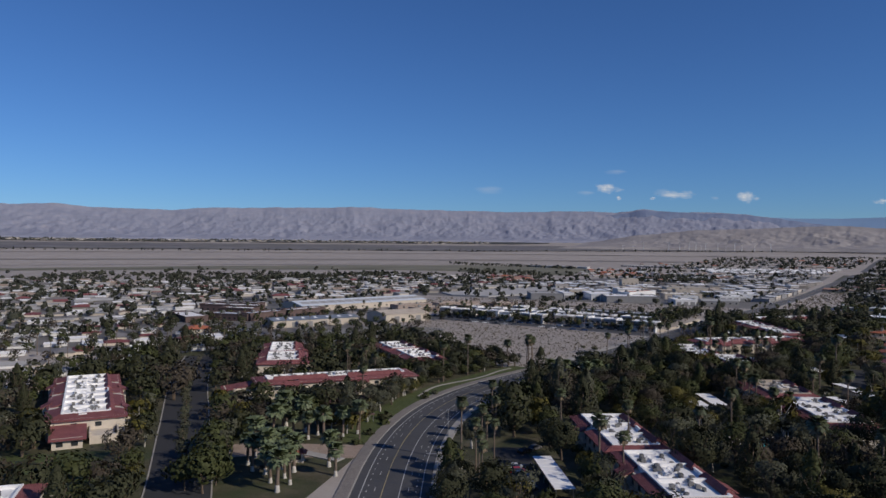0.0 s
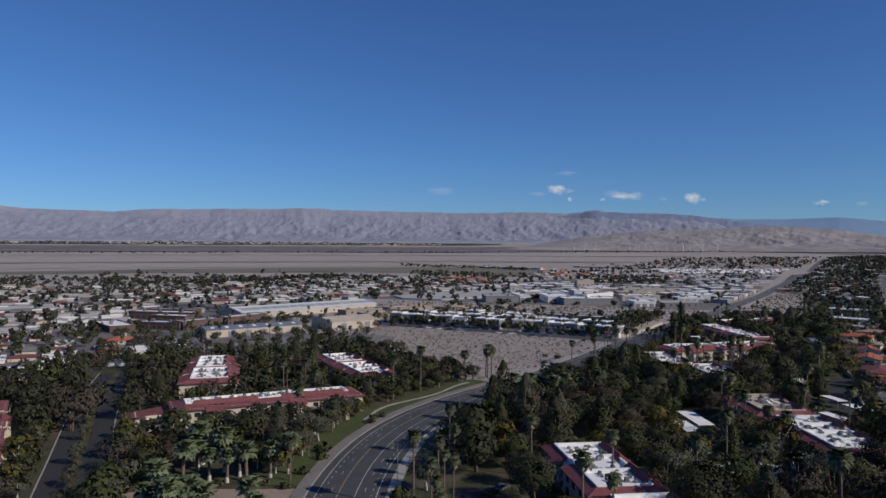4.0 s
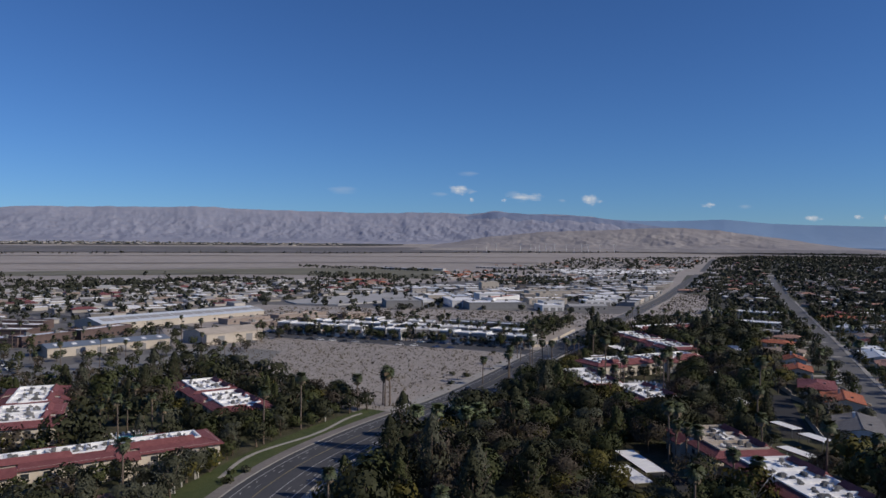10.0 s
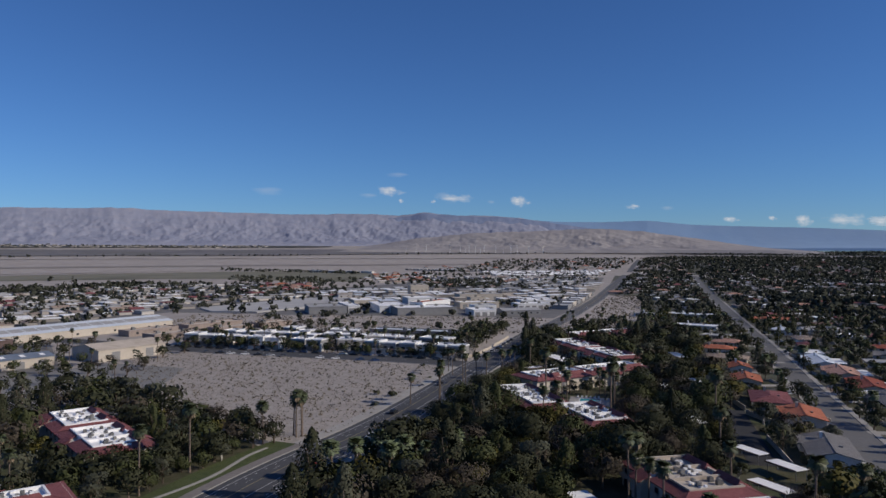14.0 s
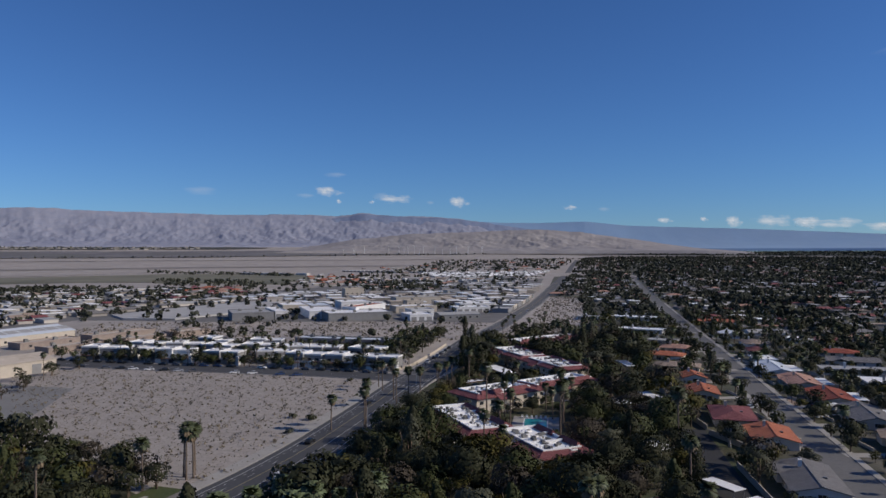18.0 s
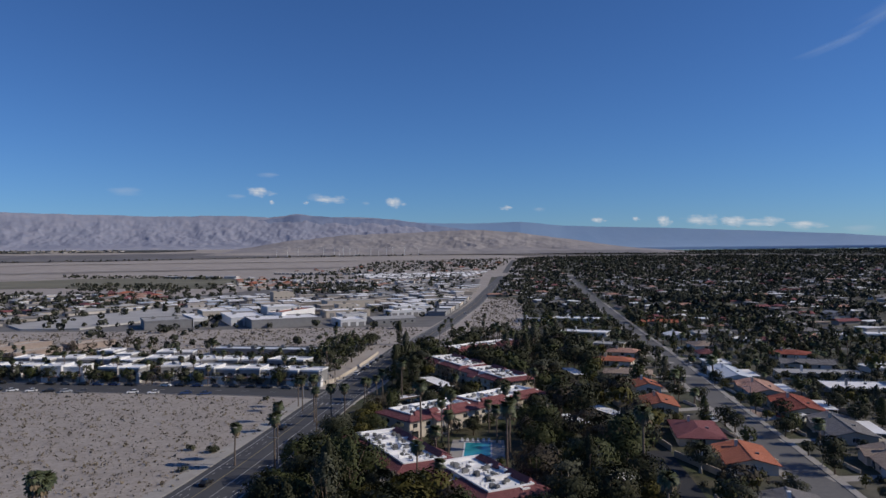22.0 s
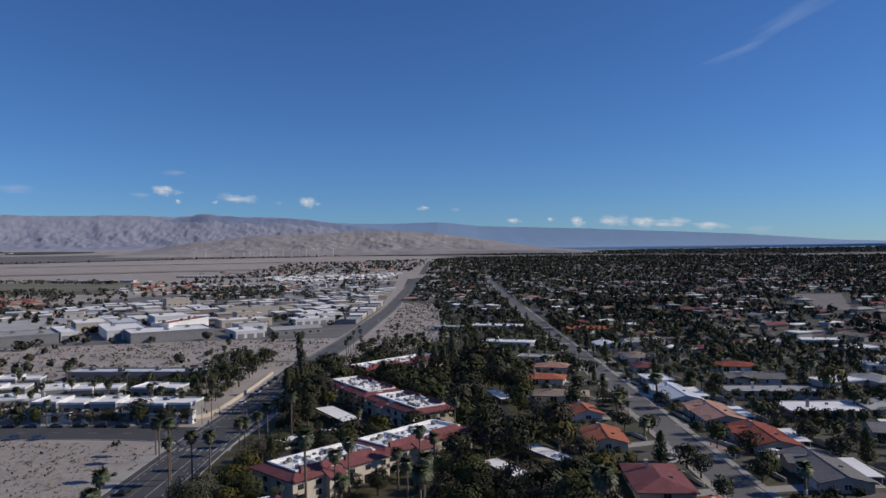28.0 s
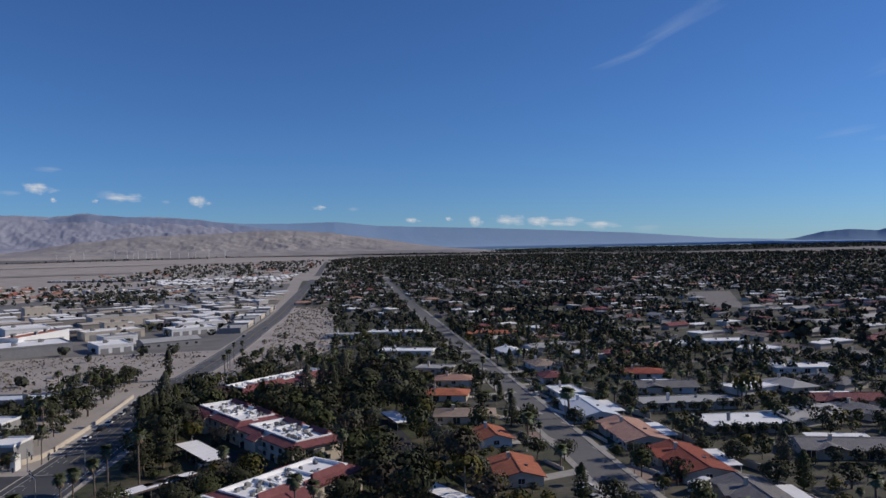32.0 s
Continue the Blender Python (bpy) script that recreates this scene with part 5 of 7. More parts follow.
# ---- cars ----
def car(paint, label, long=4.6):
    ob = thing("car", 0, 0, 0, 0, label, "car", "parked cars")
    k = long / 4.6
    body = Geo().add([(-2.3 * k, s * 0.9, 0.3) for s in (-1, 1)] + [(2.3 * k, s * 0.9, 0.3) for s in (-1, 1)] + [(-2.25 * k, s * 0.86, 0.85) for s in (-1, 1)]
                     + [(2.2 * k, s * 0.84, 0.75) for s in (-1, 1)] + [(0.95 * k, s * 0.86, 0.92) for s in (-1, 1)],
                     [(1, 0, 2, 3), (0, 1, 5, 4), (3, 2, 6, 7), (4, 5, 9, 8), (8, 9, 7, 6), (2, 0, 4, 8, 6), (1, 3, 7, 9, 5)])
    part("body", body.mesh("body", paint), ob)
    cab = Geo().add([(-1.9 * k, s * 0.82, 0.86) for s in (-1, 1)] + [(1.0 * k, s * 0.82, 0.9) for s in (-1, 1)] + [(-1.35 * k, s * 0.66, 1.42) for s in (-1, 1)]
                    + [(0.25 * k, s * 0.66, 1.45) for s in (-1, 1)], [(0, 1, 5, 4), (2, 6, 7, 3), (0, 4, 6, 2), (1, 3, 7, 5)])
    part("glazing", cab.mesh("glazing", GLASS), ob, "dark tinted glass")
    roof = Geo().add([(-1.38 * k, -0.68, 1.43), (-1.38 * k, 0.68, 1.43), (0.28 * k, 0.68, 1.46), (0.28 * k, -0.68, 1.46)] + [(-1.3 * k, -0.6, 1.5), (-1.3 * k, 0.6, 1.5),
                     (0.2 * k, 0.6, 1.52), (0.2 * k, -0.6, 1.52)], [(3, 2, 1, 0), (4, 5, 6, 7), (0, 1, 5, 4), (1, 2, 6, 5), (2, 3, 7, 6), (3, 0, 4, 7)])
    part("roof", roof.mesh("roof", paint), ob)
    wheel = Geo()
    n = 10
    wheel.v += [(0.33 * math.cos(math.tau * i / n), s * 0.11, 0.33 + 0.33 * math.sin(math.tau * i / n)) for s in (-1, 1) for i in range(n)]
    wheel.f += [tuple(range(n)), tuple(range(2 * n - 1, n - 1, -1))] + [(i, n + i, n + (i + 1) % n, (i + 1) % n) for i in range(n)]
    wm = wheel.mesh("wheel", TYRE)
    for sx in (-1.45, 1.4):
        for sy in (-0.8, 0.8):
            o = part("wheel", wm, ob)
            o.matrix_basis = at(sx * k, sy)
    return ob


CARS = [car(p, "parked %s car on the asphalt" % nm) for p, nm in zip(CAR_PAINTS, ("white", "black", "silver", "dark red", "dark blue", "grey"))]


def park(k, x, y, ang, z=0.11):
    plant(CARS[k % 6], x, y, 1.0, ang, z=z)


def along(line, y):
    """The place and heading on a line nearest to y."""
    i = min(range(len(line) - 1), key=lambda j: abs(line[j][1] - y))
    (ax, ay), (bx, by) = line[i], line[i + 1]
    return ax, ay, math.atan2(by - ay, bx - ax)


def along_x(line, x):
    i = min(range(len(line) - 1), key=lambda j: abs(line[j][0] - x))
    (ax, ay), (bx, by) = line[i], line[i + 1]
    t = (x - ax) / (bx - ax)
    return x, ay + (by - ay) * t, math.atan2(by - ay, bx - ax)


random.seed(5)
for k in range(24):
    x, y, a = along_x(CROSS, -185 + k * 7.4 + random.uniform(-0.8, 0.8))
    if random.random() < 0.86:
        park(random.choice((1, 1, 2, 5, 4, 0, 1)), x - 7.4 * math.sin(a), y + 7.4 * math.cos(a), a + math.pi * random.randrange(2))
    if k < 20 and random.random() < 0.55:
        park(random.choice((1, 5, 0, 1, 2, 4)), x + 3 + 8.6 * math.sin(a), y - 9.4 * math.cos(a), a + 0.5 + math.pi * random.randrange(2))
for y, s, k in ((392, -7.2, 0), (400, -7.2, 1), (407, -7.2, 0), (415, -7.2, 5), (423, -7.2, 2), (432, -7.2, 1), (440, -7.2, 1), (398, 3.5, 2), (470, 3.0, 0), (655, -5, 1), (700, 4, 0)):
    x, yy, a = along(MAIN, y)
    park(k, x - s * math.sin(a) * -1, yy + s * math.cos(a) * -1, a)
for y, s, k in ((234, -3.4, 1), (290, -4.2, 1), (205, 4.0, 0), (180, 4, 3)):
    x, yy, a = along(MAIN, y)
    park(k, x + s * math.sin(a), yy - s * math.cos(a), a)
for x, y, k, a in ((126, 281, 5, 0.3), (125, 277, 2, 0.3), (127.5, 285, 0, 0.3), (143, 262, 0, 0.25), (149, 283, 1, 0.2), (151, 279, 3, 0.2), (157, 312, 2, 0.2), (172, 388, 0, 1.3), (174, 396, 1, 1.3), (171, 372, 1, 1.3),
                   (-24, 60, 1, 1.1), (-22, 64, 5, 1.1), (29, 34, 0, 1.9), (31, 38, 0, 1.9), (34, 30, 2, 1.9), (24, 322, 0, 2.1), (29, 325, 1, 2.1), (33, 327, 2, 2.1),
                   (48, 337, 1, 1.9), (42, 352, 5, 0.3), (44, 346, 0, 0.3), (70, 120, 2, 1.9), (72, 114, 0, 1.9), (-93, 90, 4, 0.8), (-90, 93, 1, 0.8), (-86, 71, 5, 0.9), (95, 340, 1, 1.5)):
    park(k, x, y, a, 0.06)
for k in range(6):
    park(k * 5 + 1, -16.5 - k * 1.25, 30.5 + k * 2.9, 0.42, 0.1)
for k in range(16):
    i, j = k % 8, k // 8
    park((1, 0, 2, 5, 1, 0)[k % 6], -268 + i * 3.6 + j * 8, 262 - i * 3.4 + j * 9, 0.75, 0.08)


# ---- houses ----
def roof_geo(kind, L, W, h, rise, over=0.7):
    g = Geo()
    a, b = L / 2 + over, W / 2 + over
    if kind == "gable":
        pts = [(-a, -b, h), (a, -b, h), (a, b, h), (-a, b, h), (-a, 0, h + rise), (a, 0, h + rise)]
        g.add(pts + [(x, y, z - 0.22) for x, y, z in pts], [(0, 1, 5, 4), (2, 3, 4, 5), (7, 6, 10, 11), (9, 8, 11, 10), (0, 4, 10, 6), (4, 3, 9, 10), (1, 7, 11, 5), (5, 11, 8, 2),
                                                              (0, 6, 7, 1), (3, 2, 8, 9)])
    elif kind == "hip":
        c = max(0.5, a - b)
        g.add([(-a, -b, h), (a, -b, h), (a, b, h), (-a, b, h), (-c, 0, h + rise), (c, 0, h + rise), (-a, -b, h - 0.22), (a, -b, h - 0.22), (a, b, h - 0.22), (-a, b, h - 0.22)],
              [(0, 1, 5, 4), (1, 2, 5), (2, 3, 4, 5), (3, 0, 4), (6, 9, 8, 7), (0, 6, 7, 1), (1, 7, 8, 2), (2, 8, 9, 3), (3, 9, 6, 0)])
    else:
        g.box(0, 0, h - 0.1, 2 * a, 2 * b, 0.35)
        for s in (-1, 1):
            g.box(s * (a - 0.12), 0, h + 0.25, 0.24, 2 * b, 0.25).box(0, s * (b - 0.12), h + 0.25, 2 * a - 0.48, 0.24, 0.25)
    return g


def house(x, y, ang, L, W, kind, roof, wall, label, rise=1.7, h=2.6, wing=0.0, chimney=True, group="", detail=True):
    """A one-storey house with its long side along ang; wing: length of a cross wing to the street."""
    ob = thing("house", x, y, 0, ang, label, "house", group)
    block(x, y, ang, L + 3, W + 3)
    part("wall", Geo().box(0, 0, -0.2, L, W, h + 0.2).mesh("wall", wall), ob)
    part("roof", roof_geo(kind, L, W, h, rise).mesh("roof", roof), ob)
    if kind == "gable":
        for s in (-1, 1):
            g = Geo().add([(s * L / 2, -W / 2, h - 0.1), (s * L / 2, W / 2, h - 0.1), (s * L / 2, 0, h + rise * 0.86)], [(0, 1, 2)])
            part("gable_wall", g.mesh("gable_wall", wall), ob)
        part("ridge_tiles", Geo().box(0, 0, h + rise - 0.05, L + 1.4, 0.4, 0.15).mesh("ridge_tiles", roof), ob)
    if wing:
        wg = roof_geo(kind, wing, W * 0.55, h + 0.05, rise * 0.75)
        wv = [(-py + L * 0.24, px + W * 0.3, pz) for px, py, pz in wg.v]
        wg.v = [(vx, vy, vz) for vx, vy, vz in wv]
        part("wing_roof", wg.mesh("wing_roof", roof), ob)
        part("wing_wall", Geo().box(L * 0.24, W * 0.3, -0.2, W * 0.55, wing, h + 0.2).mesh("wing_wall", wall), ob)
    if chimney:
        part("chimney", Geo().box(L * 0.2, W * 0.12, h + 0.4, 0.9, 0.7, rise + 0.9).box(L * 0.2, W * 0.12, h + rise + 1.25, 1.1, 0.9, 0.15).mesh("chimney", wall), ob)
    if detail:
        n = max(2, int(L / 4.5))
        for k in range(n):
            xx = -L / 2 + 1.8 + (L - 3.6) * k / (n - 1)
            for s in (-1, 1):
                add_window(ob, xx, s * W / 2, 0.9 if (k + (s > 0)) % 3 else 0.1, 0 if s < 0 else math.pi, (k + (s > 0)) % 3 == 0, framed=True)
        for s in (-1, 1):
            add_window(ob, s * L / 2, 0, 0.9, math.pi / 2 * s, framed=True)
        part("garage_door", Geo().box(-L * 0.32, W / 2 + 0.02, 0, 4.6, 0.12, 2.2).mesh("garage_door", STUCCO_WHITE), ob)
        part("roof_vent", Geo().box(-L * 0.15, -W * 0.2, h + rise * 0.45 if kind != "flat" else h + 0.2, 0.8, 0.8, 0.7).mesh("roof_vent", UNIT), ob)
    return ob


def patio_cover(x, y, ang, L, W):
    """A white flat roof on posts along the garden side of a house."""
    ox, oy = math.sin(ang) * (W / 2 + 2.6), -math.cos(ang) * (W / 2 + 2.6)
    ob = thing("patio_cover", x + ox, y + oy, 0, ang, "flat white patio roof on posts behind a house", "patio roof", "patio roofs")
    part("roof", Geo().box(0, 0, 2.45, L * 0.62, 4.2, 0.16).mesh("roof", ROOF_WHITE), ob)
    for k in range(4):
        part("post", Geo().tube([(L * (-0.28 + 0.19 * k), -1.8, -0.1), (L * (-0.28 + 0.19 * k), -1.8, 2.45)], [0.07, 0.07], 6).mesh("post", STUCCO_WHITE), ob)
    part("paving", Geo().box(0, 0, -0.15, L * 0.66, 4.6, 0.25).mesh("paving", CONCRETE), ob)
    block(x + ox, y + oy, ang, L * 0.66, 5)


def camper(x, y, ang):
    ob = thing("camper_van", x, y, 0.06, ang, "white camper van parked beside an orange-roofed house", "camper van")
    part("body", Geo().prism([(-3.4, -1.1), (2.6, -1.1), (3.3, -0.9), (3.3, 0.9), (2.6, 1.1), (-3.4, 1.1)], 0.45, 2.7).box(0, 0, 2.7, 5.6, 1.9, 0.12).mesh("body", CAR_PAINTS[0]), ob)
    for xx in (-2.2, -0.4, 1.4):
        for sy in (-1, 1):
            part("window", Geo().box(xx, sy * 1.1, 1.5, 1.0, 0.05, 0.6).mesh("window", GLASS), ob, "dark tinted glass")
    part("windscreen", Geo().box(3.3, 0, 1.5, 0.05, 1.6, 0.7).mesh("windscreen", GLASS), ob, "dark tinted glass")
    part("air_conditioner", Geo().box(-0.8, 0, 2.82, 0.9, 0.8, 0.3).mesh("air_conditioner", UNIT), ob)
    for sx in (-2.0, 2.0):
        for sy in (-0.95, 0.95):
            w = Geo()
            w.v += [(sx + 0.36 * math.cos(math.tau * i / 10), sy + e * 0.12, 0.36 + 0.36 * math.sin(math.tau * i / 10)) for e in (-1, 1) for i in range(10)]
            w.f += [tuple(range(10)), tuple(range(19, 9, -1))] + [(i, 10 + i, 10 + (i + 1) % 10, (i + 1) % 10) for i in range(10)]
            part("wheel", w.mesh("wheel", TYRE), ob)
    return ob


camper(151, 271.5, 0.25)
SA = math.atan2(0.97, 0.255)     # heading of the residential street
for x, y, da, L, W, kind, rf, wl_, lab in (
        (213, 490, 0.1, 20, 14, "gable", ROOF_WHITE, STUCCO_WHITE, "low house with a pale white gabled roof"),
        (206, 444, 0.1, 20, 14, "hip", TILE_TAN, STUCCO_WHITE, "low house with a pale tan hipped roof"),
        (193, 413, 0.0, 15, 11, "hip", TILE_RED, STUCCO, "small house with a maroon tiled hipped roof"),
        (181, 381, 0.05, 17, 11, "flat", ROOF_WHITE, STUCCO, "low house with a flat white roof"),
        (172, 352, 0.0, 33, 14, "gable", ROOF_BLUE, STUCCO_WHITE, "long low house with a pale blue metal roof"),
        (166, 318, -0.02, 29, 15, "gable", TILE_SALMON, STUCCO, "low house with a salmon-brown tiled gable roof"),
        (161, 287, -0.05, 28, 15, "gable", TILE_BRICK, STUCCO, "low house with an orange-red tiled gable roof"),
        (155, 256, -0.08, 30, 14, "gable", TILE_GREY, STUCCO_TAN, "long low house with grey-brown shingle roofs"),
        (146, 221, -0.1, 26, 14, "gable", TILE_TAN, STUCCO, "low house with a tan tiled roof"),
        (110.5, 260, -0.05, 25, 15, "hip", TILE_RED, STUCCO, "low house with a dark red tiled hipped roof"),
        (110, 232, -0.05, 21, 14, "gable", TILE_ORANGE, STUCCO, "low house with a salmon-orange tiled roof"),
        (98.5, 190, -0.05, 27, 14, "gable", TILE_GREY, STUCCO_WHITE, "low house with a mauve-grey tiled roof"),
        (116.5, 300, -0.05, 19, 13, "gable", TILE_ORANGE, STUCCO, "low house with a bright orange tiled roof"),
        (125.5, 333, 0.05, 15, 11, "gable", TILE_ORANGE, STUCCO_WHITE, "small house with a bright orange tiled roof"),
        (130, 363, 1.4, 23, 14, "hip", TILE_TAN, STUCCO, "low house with a brown-tan hipped roof"),
        (137, 399, 1.3, 21, 13, "hip", TILE_ORANGE, STUCCO, "low house with a terracotta hipped roof"),
        (153, 426, 1.3, 19, 13, "hip", TILE_SALMON, STUCCO, "low house with a pale salmon hipped roof"),
        (156, 457, 1.2, 18, 12, "flat", ROOF_GREY, STUCCO, "low house with a flat grey roof"),
        (163, 520, 1.25, 34, 13, "flat", ROOF_WHITE, STUCCO_WHITE, "long low house with a flat white roof behind a hedge"),
        (187, 612, 1.25, 40, 16, "flat", ROOF_WHITE, STUCCO_WHITE, "wide low building with a flat bright white roof"),
        (152, 615, 1.25, 26, 14, "flat", ROOF_GREY, STUCCO_WHITE, "low building with a flat grey roof"),
        (204, 313, 1.5, 27, 17, "flat", ROOF_WHITE, WALL_GREY, "flat-roofed modern house with a white roof"),
        (209, 345, 1.5, 38, 13, "flat", ROOF_GREY, STUCCO_WHITE, "long flat-roofed house with a pale grey roof"),
        (222, 372, 1.4, 26, 15, "gable", TILE_GREY, STUCCO, "low house with dark solar panels on a grey roof"),
        (210, 279, 1.3, 32, 16, "gable", TILE_GREY, STUCCO_TAN, "low house with a dark grey shingle roof"),
        (233, 402, 1.3, 22, 14, "hip", TILE_BRICK, STUCCO, "low house with a brick-red hipped roof"),
        (262, 323, 1.4, 28, 14, "gable", TILE_RED, STUCCO, "low house with a long red-brown roof"),
        (267, 352, 0.1, 22, 14, "hip", ROOF_GREY, STUCCO_TAN, "low house with a light grey hipped roof"),
        (304, 379, 1.4, 30, 14, "flat", ROOF_WHITE, STUCCO_WHITE, "low house with a flat white roof among dark trees"),
        (339, 465, 1.4, 26, 14, "flat", ROOF_WHITE, STUCCO, "low house with a bright flat roof"),
        (241, 570, 1.35, 36, 15, "gable", TILE_ORANGE, STUCCO, "long house with an orange tiled roof behind a white wall")):
    near = along(STREET, y)
    L, W = L * 0.88, W * 0.86
    house(x, y, SA + da, L, W, kind, rf, wl_, lab, 1.6, wing=7.0 if kind == "gable" and L > 18 else 0.0)
    SHOWN.append((x, y, L / 2, 2.6, 15, max(-60, y - 210)))
    gap = math.hypot(x - near[0], y - near[1])
    if kind == "gable" and x > near[0]:
        patio_cover(x, y, SA + da, L, W)
    if gap < 45:
        # forecourt: a pale drive, a gravel yard and a low block wall
        side = 1 if x > near[0] else -1
        ux, uy = (near[0] - x) / gap, (near[1] - y) / gap
        sx, sy = math.cos(SA + da), math.sin(SA + da)
        reach = gap - W / 2 - 5.4
        if reach > 2:
            mx, my = x + ux * (W / 2 + reach / 2), y + uy * (W / 2 + reach / 2)
            tagged(new("driveway", Geo().box(mx - sx * L * 0.28, my - sy * L * 0.28, -0.1, reach + 1.5, 4.2, 0.22, math.atan2(uy, ux)).mesh("driveway", CONCRETE)),
                   "pale concrete drive before a low house", "driveway", kind="structure")
            block(mx - sx * L * 0.28, my - sy * L * 0.28, math.atan2(uy, ux), reach + 1, 5)
            tagged(new("front_yard", Geo().box(mx + sx * L * 0.15, my + sy * L * 0.15, -0.1, reach, L * 0.55, 0.17, math.atan2(uy, ux)).mesh(
                "front_yard", random.choice((YARD_PINK, GROVE, LAWN, GROVE)))), "gravel and planted front yard", "yard", kind="structure")
            wall_ob = Geo().box(mx + sx * L * 0.15, my + sy * L * 0.15, -0.1, 0.3, L * 0.5, 1.1, math.atan2(uy, ux))
            tagged(new("yard_wall", wall_ob.mesh("yard_wall", wl_)), "low stucco wall across a front yard", "wall", kind="structure")
        bx, by = x - ux * (W / 2 + 7), y - uy * (W / 2 + 7)
        back = Geo().box(bx, by, -0.1, 0.25, L + 6, 1.9, math.atan2(uy, ux))
        tagged(new("yard_wall", back.mesh("yard_wall", STUCCO_TAN)), "tan block wall behind a house", "wall", kind="structure")

# blocks shared by the houses that stand further off
HOUSE_KINDS = []
for i, (L, W, kind, rf, wl_, lab) in enumerate((
        (19, 13, "gable", TILE_TAN, STUCCO, "low house with a tan gabled roof"), (22, 14, "hip", TILE_GREY, STUCCO, "low house with a grey hipped roof"),
        (20, 13, "flat", ROOF_WHITE, STUCCO_WHITE, "low house with a flat white roof"), (21, 14, "hip", TILE_ORANGE, STUCCO, "low house with an orange tiled roof"),
        (23, 14, "gable", ROOF_GREY, STUCCO_WHITE, "low house with a pale grey roof"), (20, 14, "hip", TILE_RED, STUCCO, "low house with a dark red roof"),
        (24, 15, "flat", ROOF_GREY, STUCCO_TAN, "low house with a flat grey roof"), (22, 13, "gable", TILE_SALMON, STUCCO, "low house with a salmon roof"))):
    keep = len(BLOCKS)
    HOUSE_KINDS.append(house(0, 0, 0, L, W, kind, rf, wl_, lab, 1.8, group="houses of the quarter", detail=False, chimney=kind != "flat"))
    del BLOCKS[keep:]


# ---- works, sheds and school beyond the cross street ----
def hall(corner, along_pt, depth, h, roof, wall, label, doors=0, kind="flat", win=0, strips=None):
    """A large hall: one long side from corner to along_pt, its depth to the left of it."""
    ang = math.atan2(along_pt[1] - corner[1], along_pt[0] - corner[0])
    L = math.dist(corner, along_pt)
    nx, ny = -math.sin(ang), math.cos(ang)
    x, y = (corner[0] + along_pt[0]) / 2 + nx * depth / 2, (corner[1] + along_pt[1]) / 2 + ny * depth / 2
    ob = thing("hall", x, y, 0, ang, label, "building", "workshops and halls")
    block(x, y, ang, L + 2, depth + 2)
    part("wall", Geo().box(0, 0, -0.2, L, depth, h + 0.2).mesh("wall", wall), ob)
    if kind == "flat":
        part("roof", Geo().box(0, 0, h, L - 0.6, depth - 0.6, 0.12).mesh("roof", roof), ob)
        for bx, by, lx, ly in ((0, depth / 2, L + 0.1, 0.5), (0, -depth / 2, L + 0.1, 0.5), (L / 2, 0, 0.5, depth - 0.4), (-L / 2, 0, 0.5, depth - 0.4)):
            part("parapet", Geo().box(bx, by, h - 0.3, lx, ly, 1.0).mesh("parapet", wall), ob)
        for k in range(max(1, int(L / 16))):
            u = part("air_conditioner", UNIT_MESH, ob)
            u.matrix_basis = at(-L / 2 + 8 + 16 * k, depth * 0.15 * (-1) ** k, h + 0.1, 0.0, 1.5)
    else:
        part("roof", roof_geo("gable", L, depth, h, depth * 0.09, 0.4).mesh("roof", roof), ob)
        for s in (-1, 1):
            g = Geo().add([(s * L / 2, -depth / 2, h - 0.1), (s * L / 2, depth / 2, h - 0.1), (s * L / 2, 0, h + depth * 0.078)], [(0, 1, 2)])
            part("gable_wall", g.mesh("gable_wall", wall), ob)
    if strips:
        for k in range(int(L / 9)):
            zz = h + depth * 0.09 * 0.5 + 0.1
            g = Geo().add([(-L / 2 + 4 + 9 * k, -depth * 0.36, zz - depth * 0.02), (-L / 2 + 4 + 9 * k + strips[1], -depth * 0.36, zz - depth * 0.02),
                           (-L / 2 + 4 + 9 * k + strips[1], -depth * 0.16, zz + depth * 0.018), (-L / 2 + 4 + 9 * k, -depth * 0.16, zz + depth * 0.018)], [(0, 1, 2, 3)])
            part("roof_panel", g.mesh("roof_panel", strips[0]), ob)
    for k in range(doors):
        part("roller_door", Geo().box(-L / 2 + L * (k + 0.5) / doors, -depth / 2 - 0.03, 0, 4.5, 0.12, min(4.5, h - 1.5)).mesh("roller_door", WALL_GREY), ob)
    for k in range(win):
        for zz in (1.2, 4.6):
            if zz + 2 < h:
                add_window(ob, -L / 2 + L * (k + 0.5) / win, -depth / 2, zz, 0)
    return ob


hall((-65, 611), (-14, 627), 34, 6.2, ROOF_WHITE, WALL_GREY, "large grey-walled hall with a white flat roof", 1)
hall((-46, 648), (-22, 694), 14, 8.5, ROOF_ORANGE_FLAT, STUCCO_WHITE, "long white hall with an orange-red roof band", 3)
hall((-84, 636), (-58, 644), 60, 6.0, ROOF_WHITE, STUCCO_WHITE, "white workshop with a pale roof", 2)
hall((-145, 622), (-113, 633), 38, 6.0, ROOF_GREY, WALL_GREY, "grey block-walled workshop with a flat roof", 0)
hall((-112, 634), (-102, 638), 48, 6.5, ROOF_WHITE, STUCCO_WHITE, "white workshop with a flat roof", 2)
hall((-116, 692), (-94, 699), 40, 7.0, ROOF_WHITE, STUCCO_TAN, "tan workshop with a white flat roof", 1)
hall((-90, 690), (-71, 696), 44, 6.5, ROOF_BLUE, WALL_GREY, "grey open-fronted workshop with a pale roof", 1)
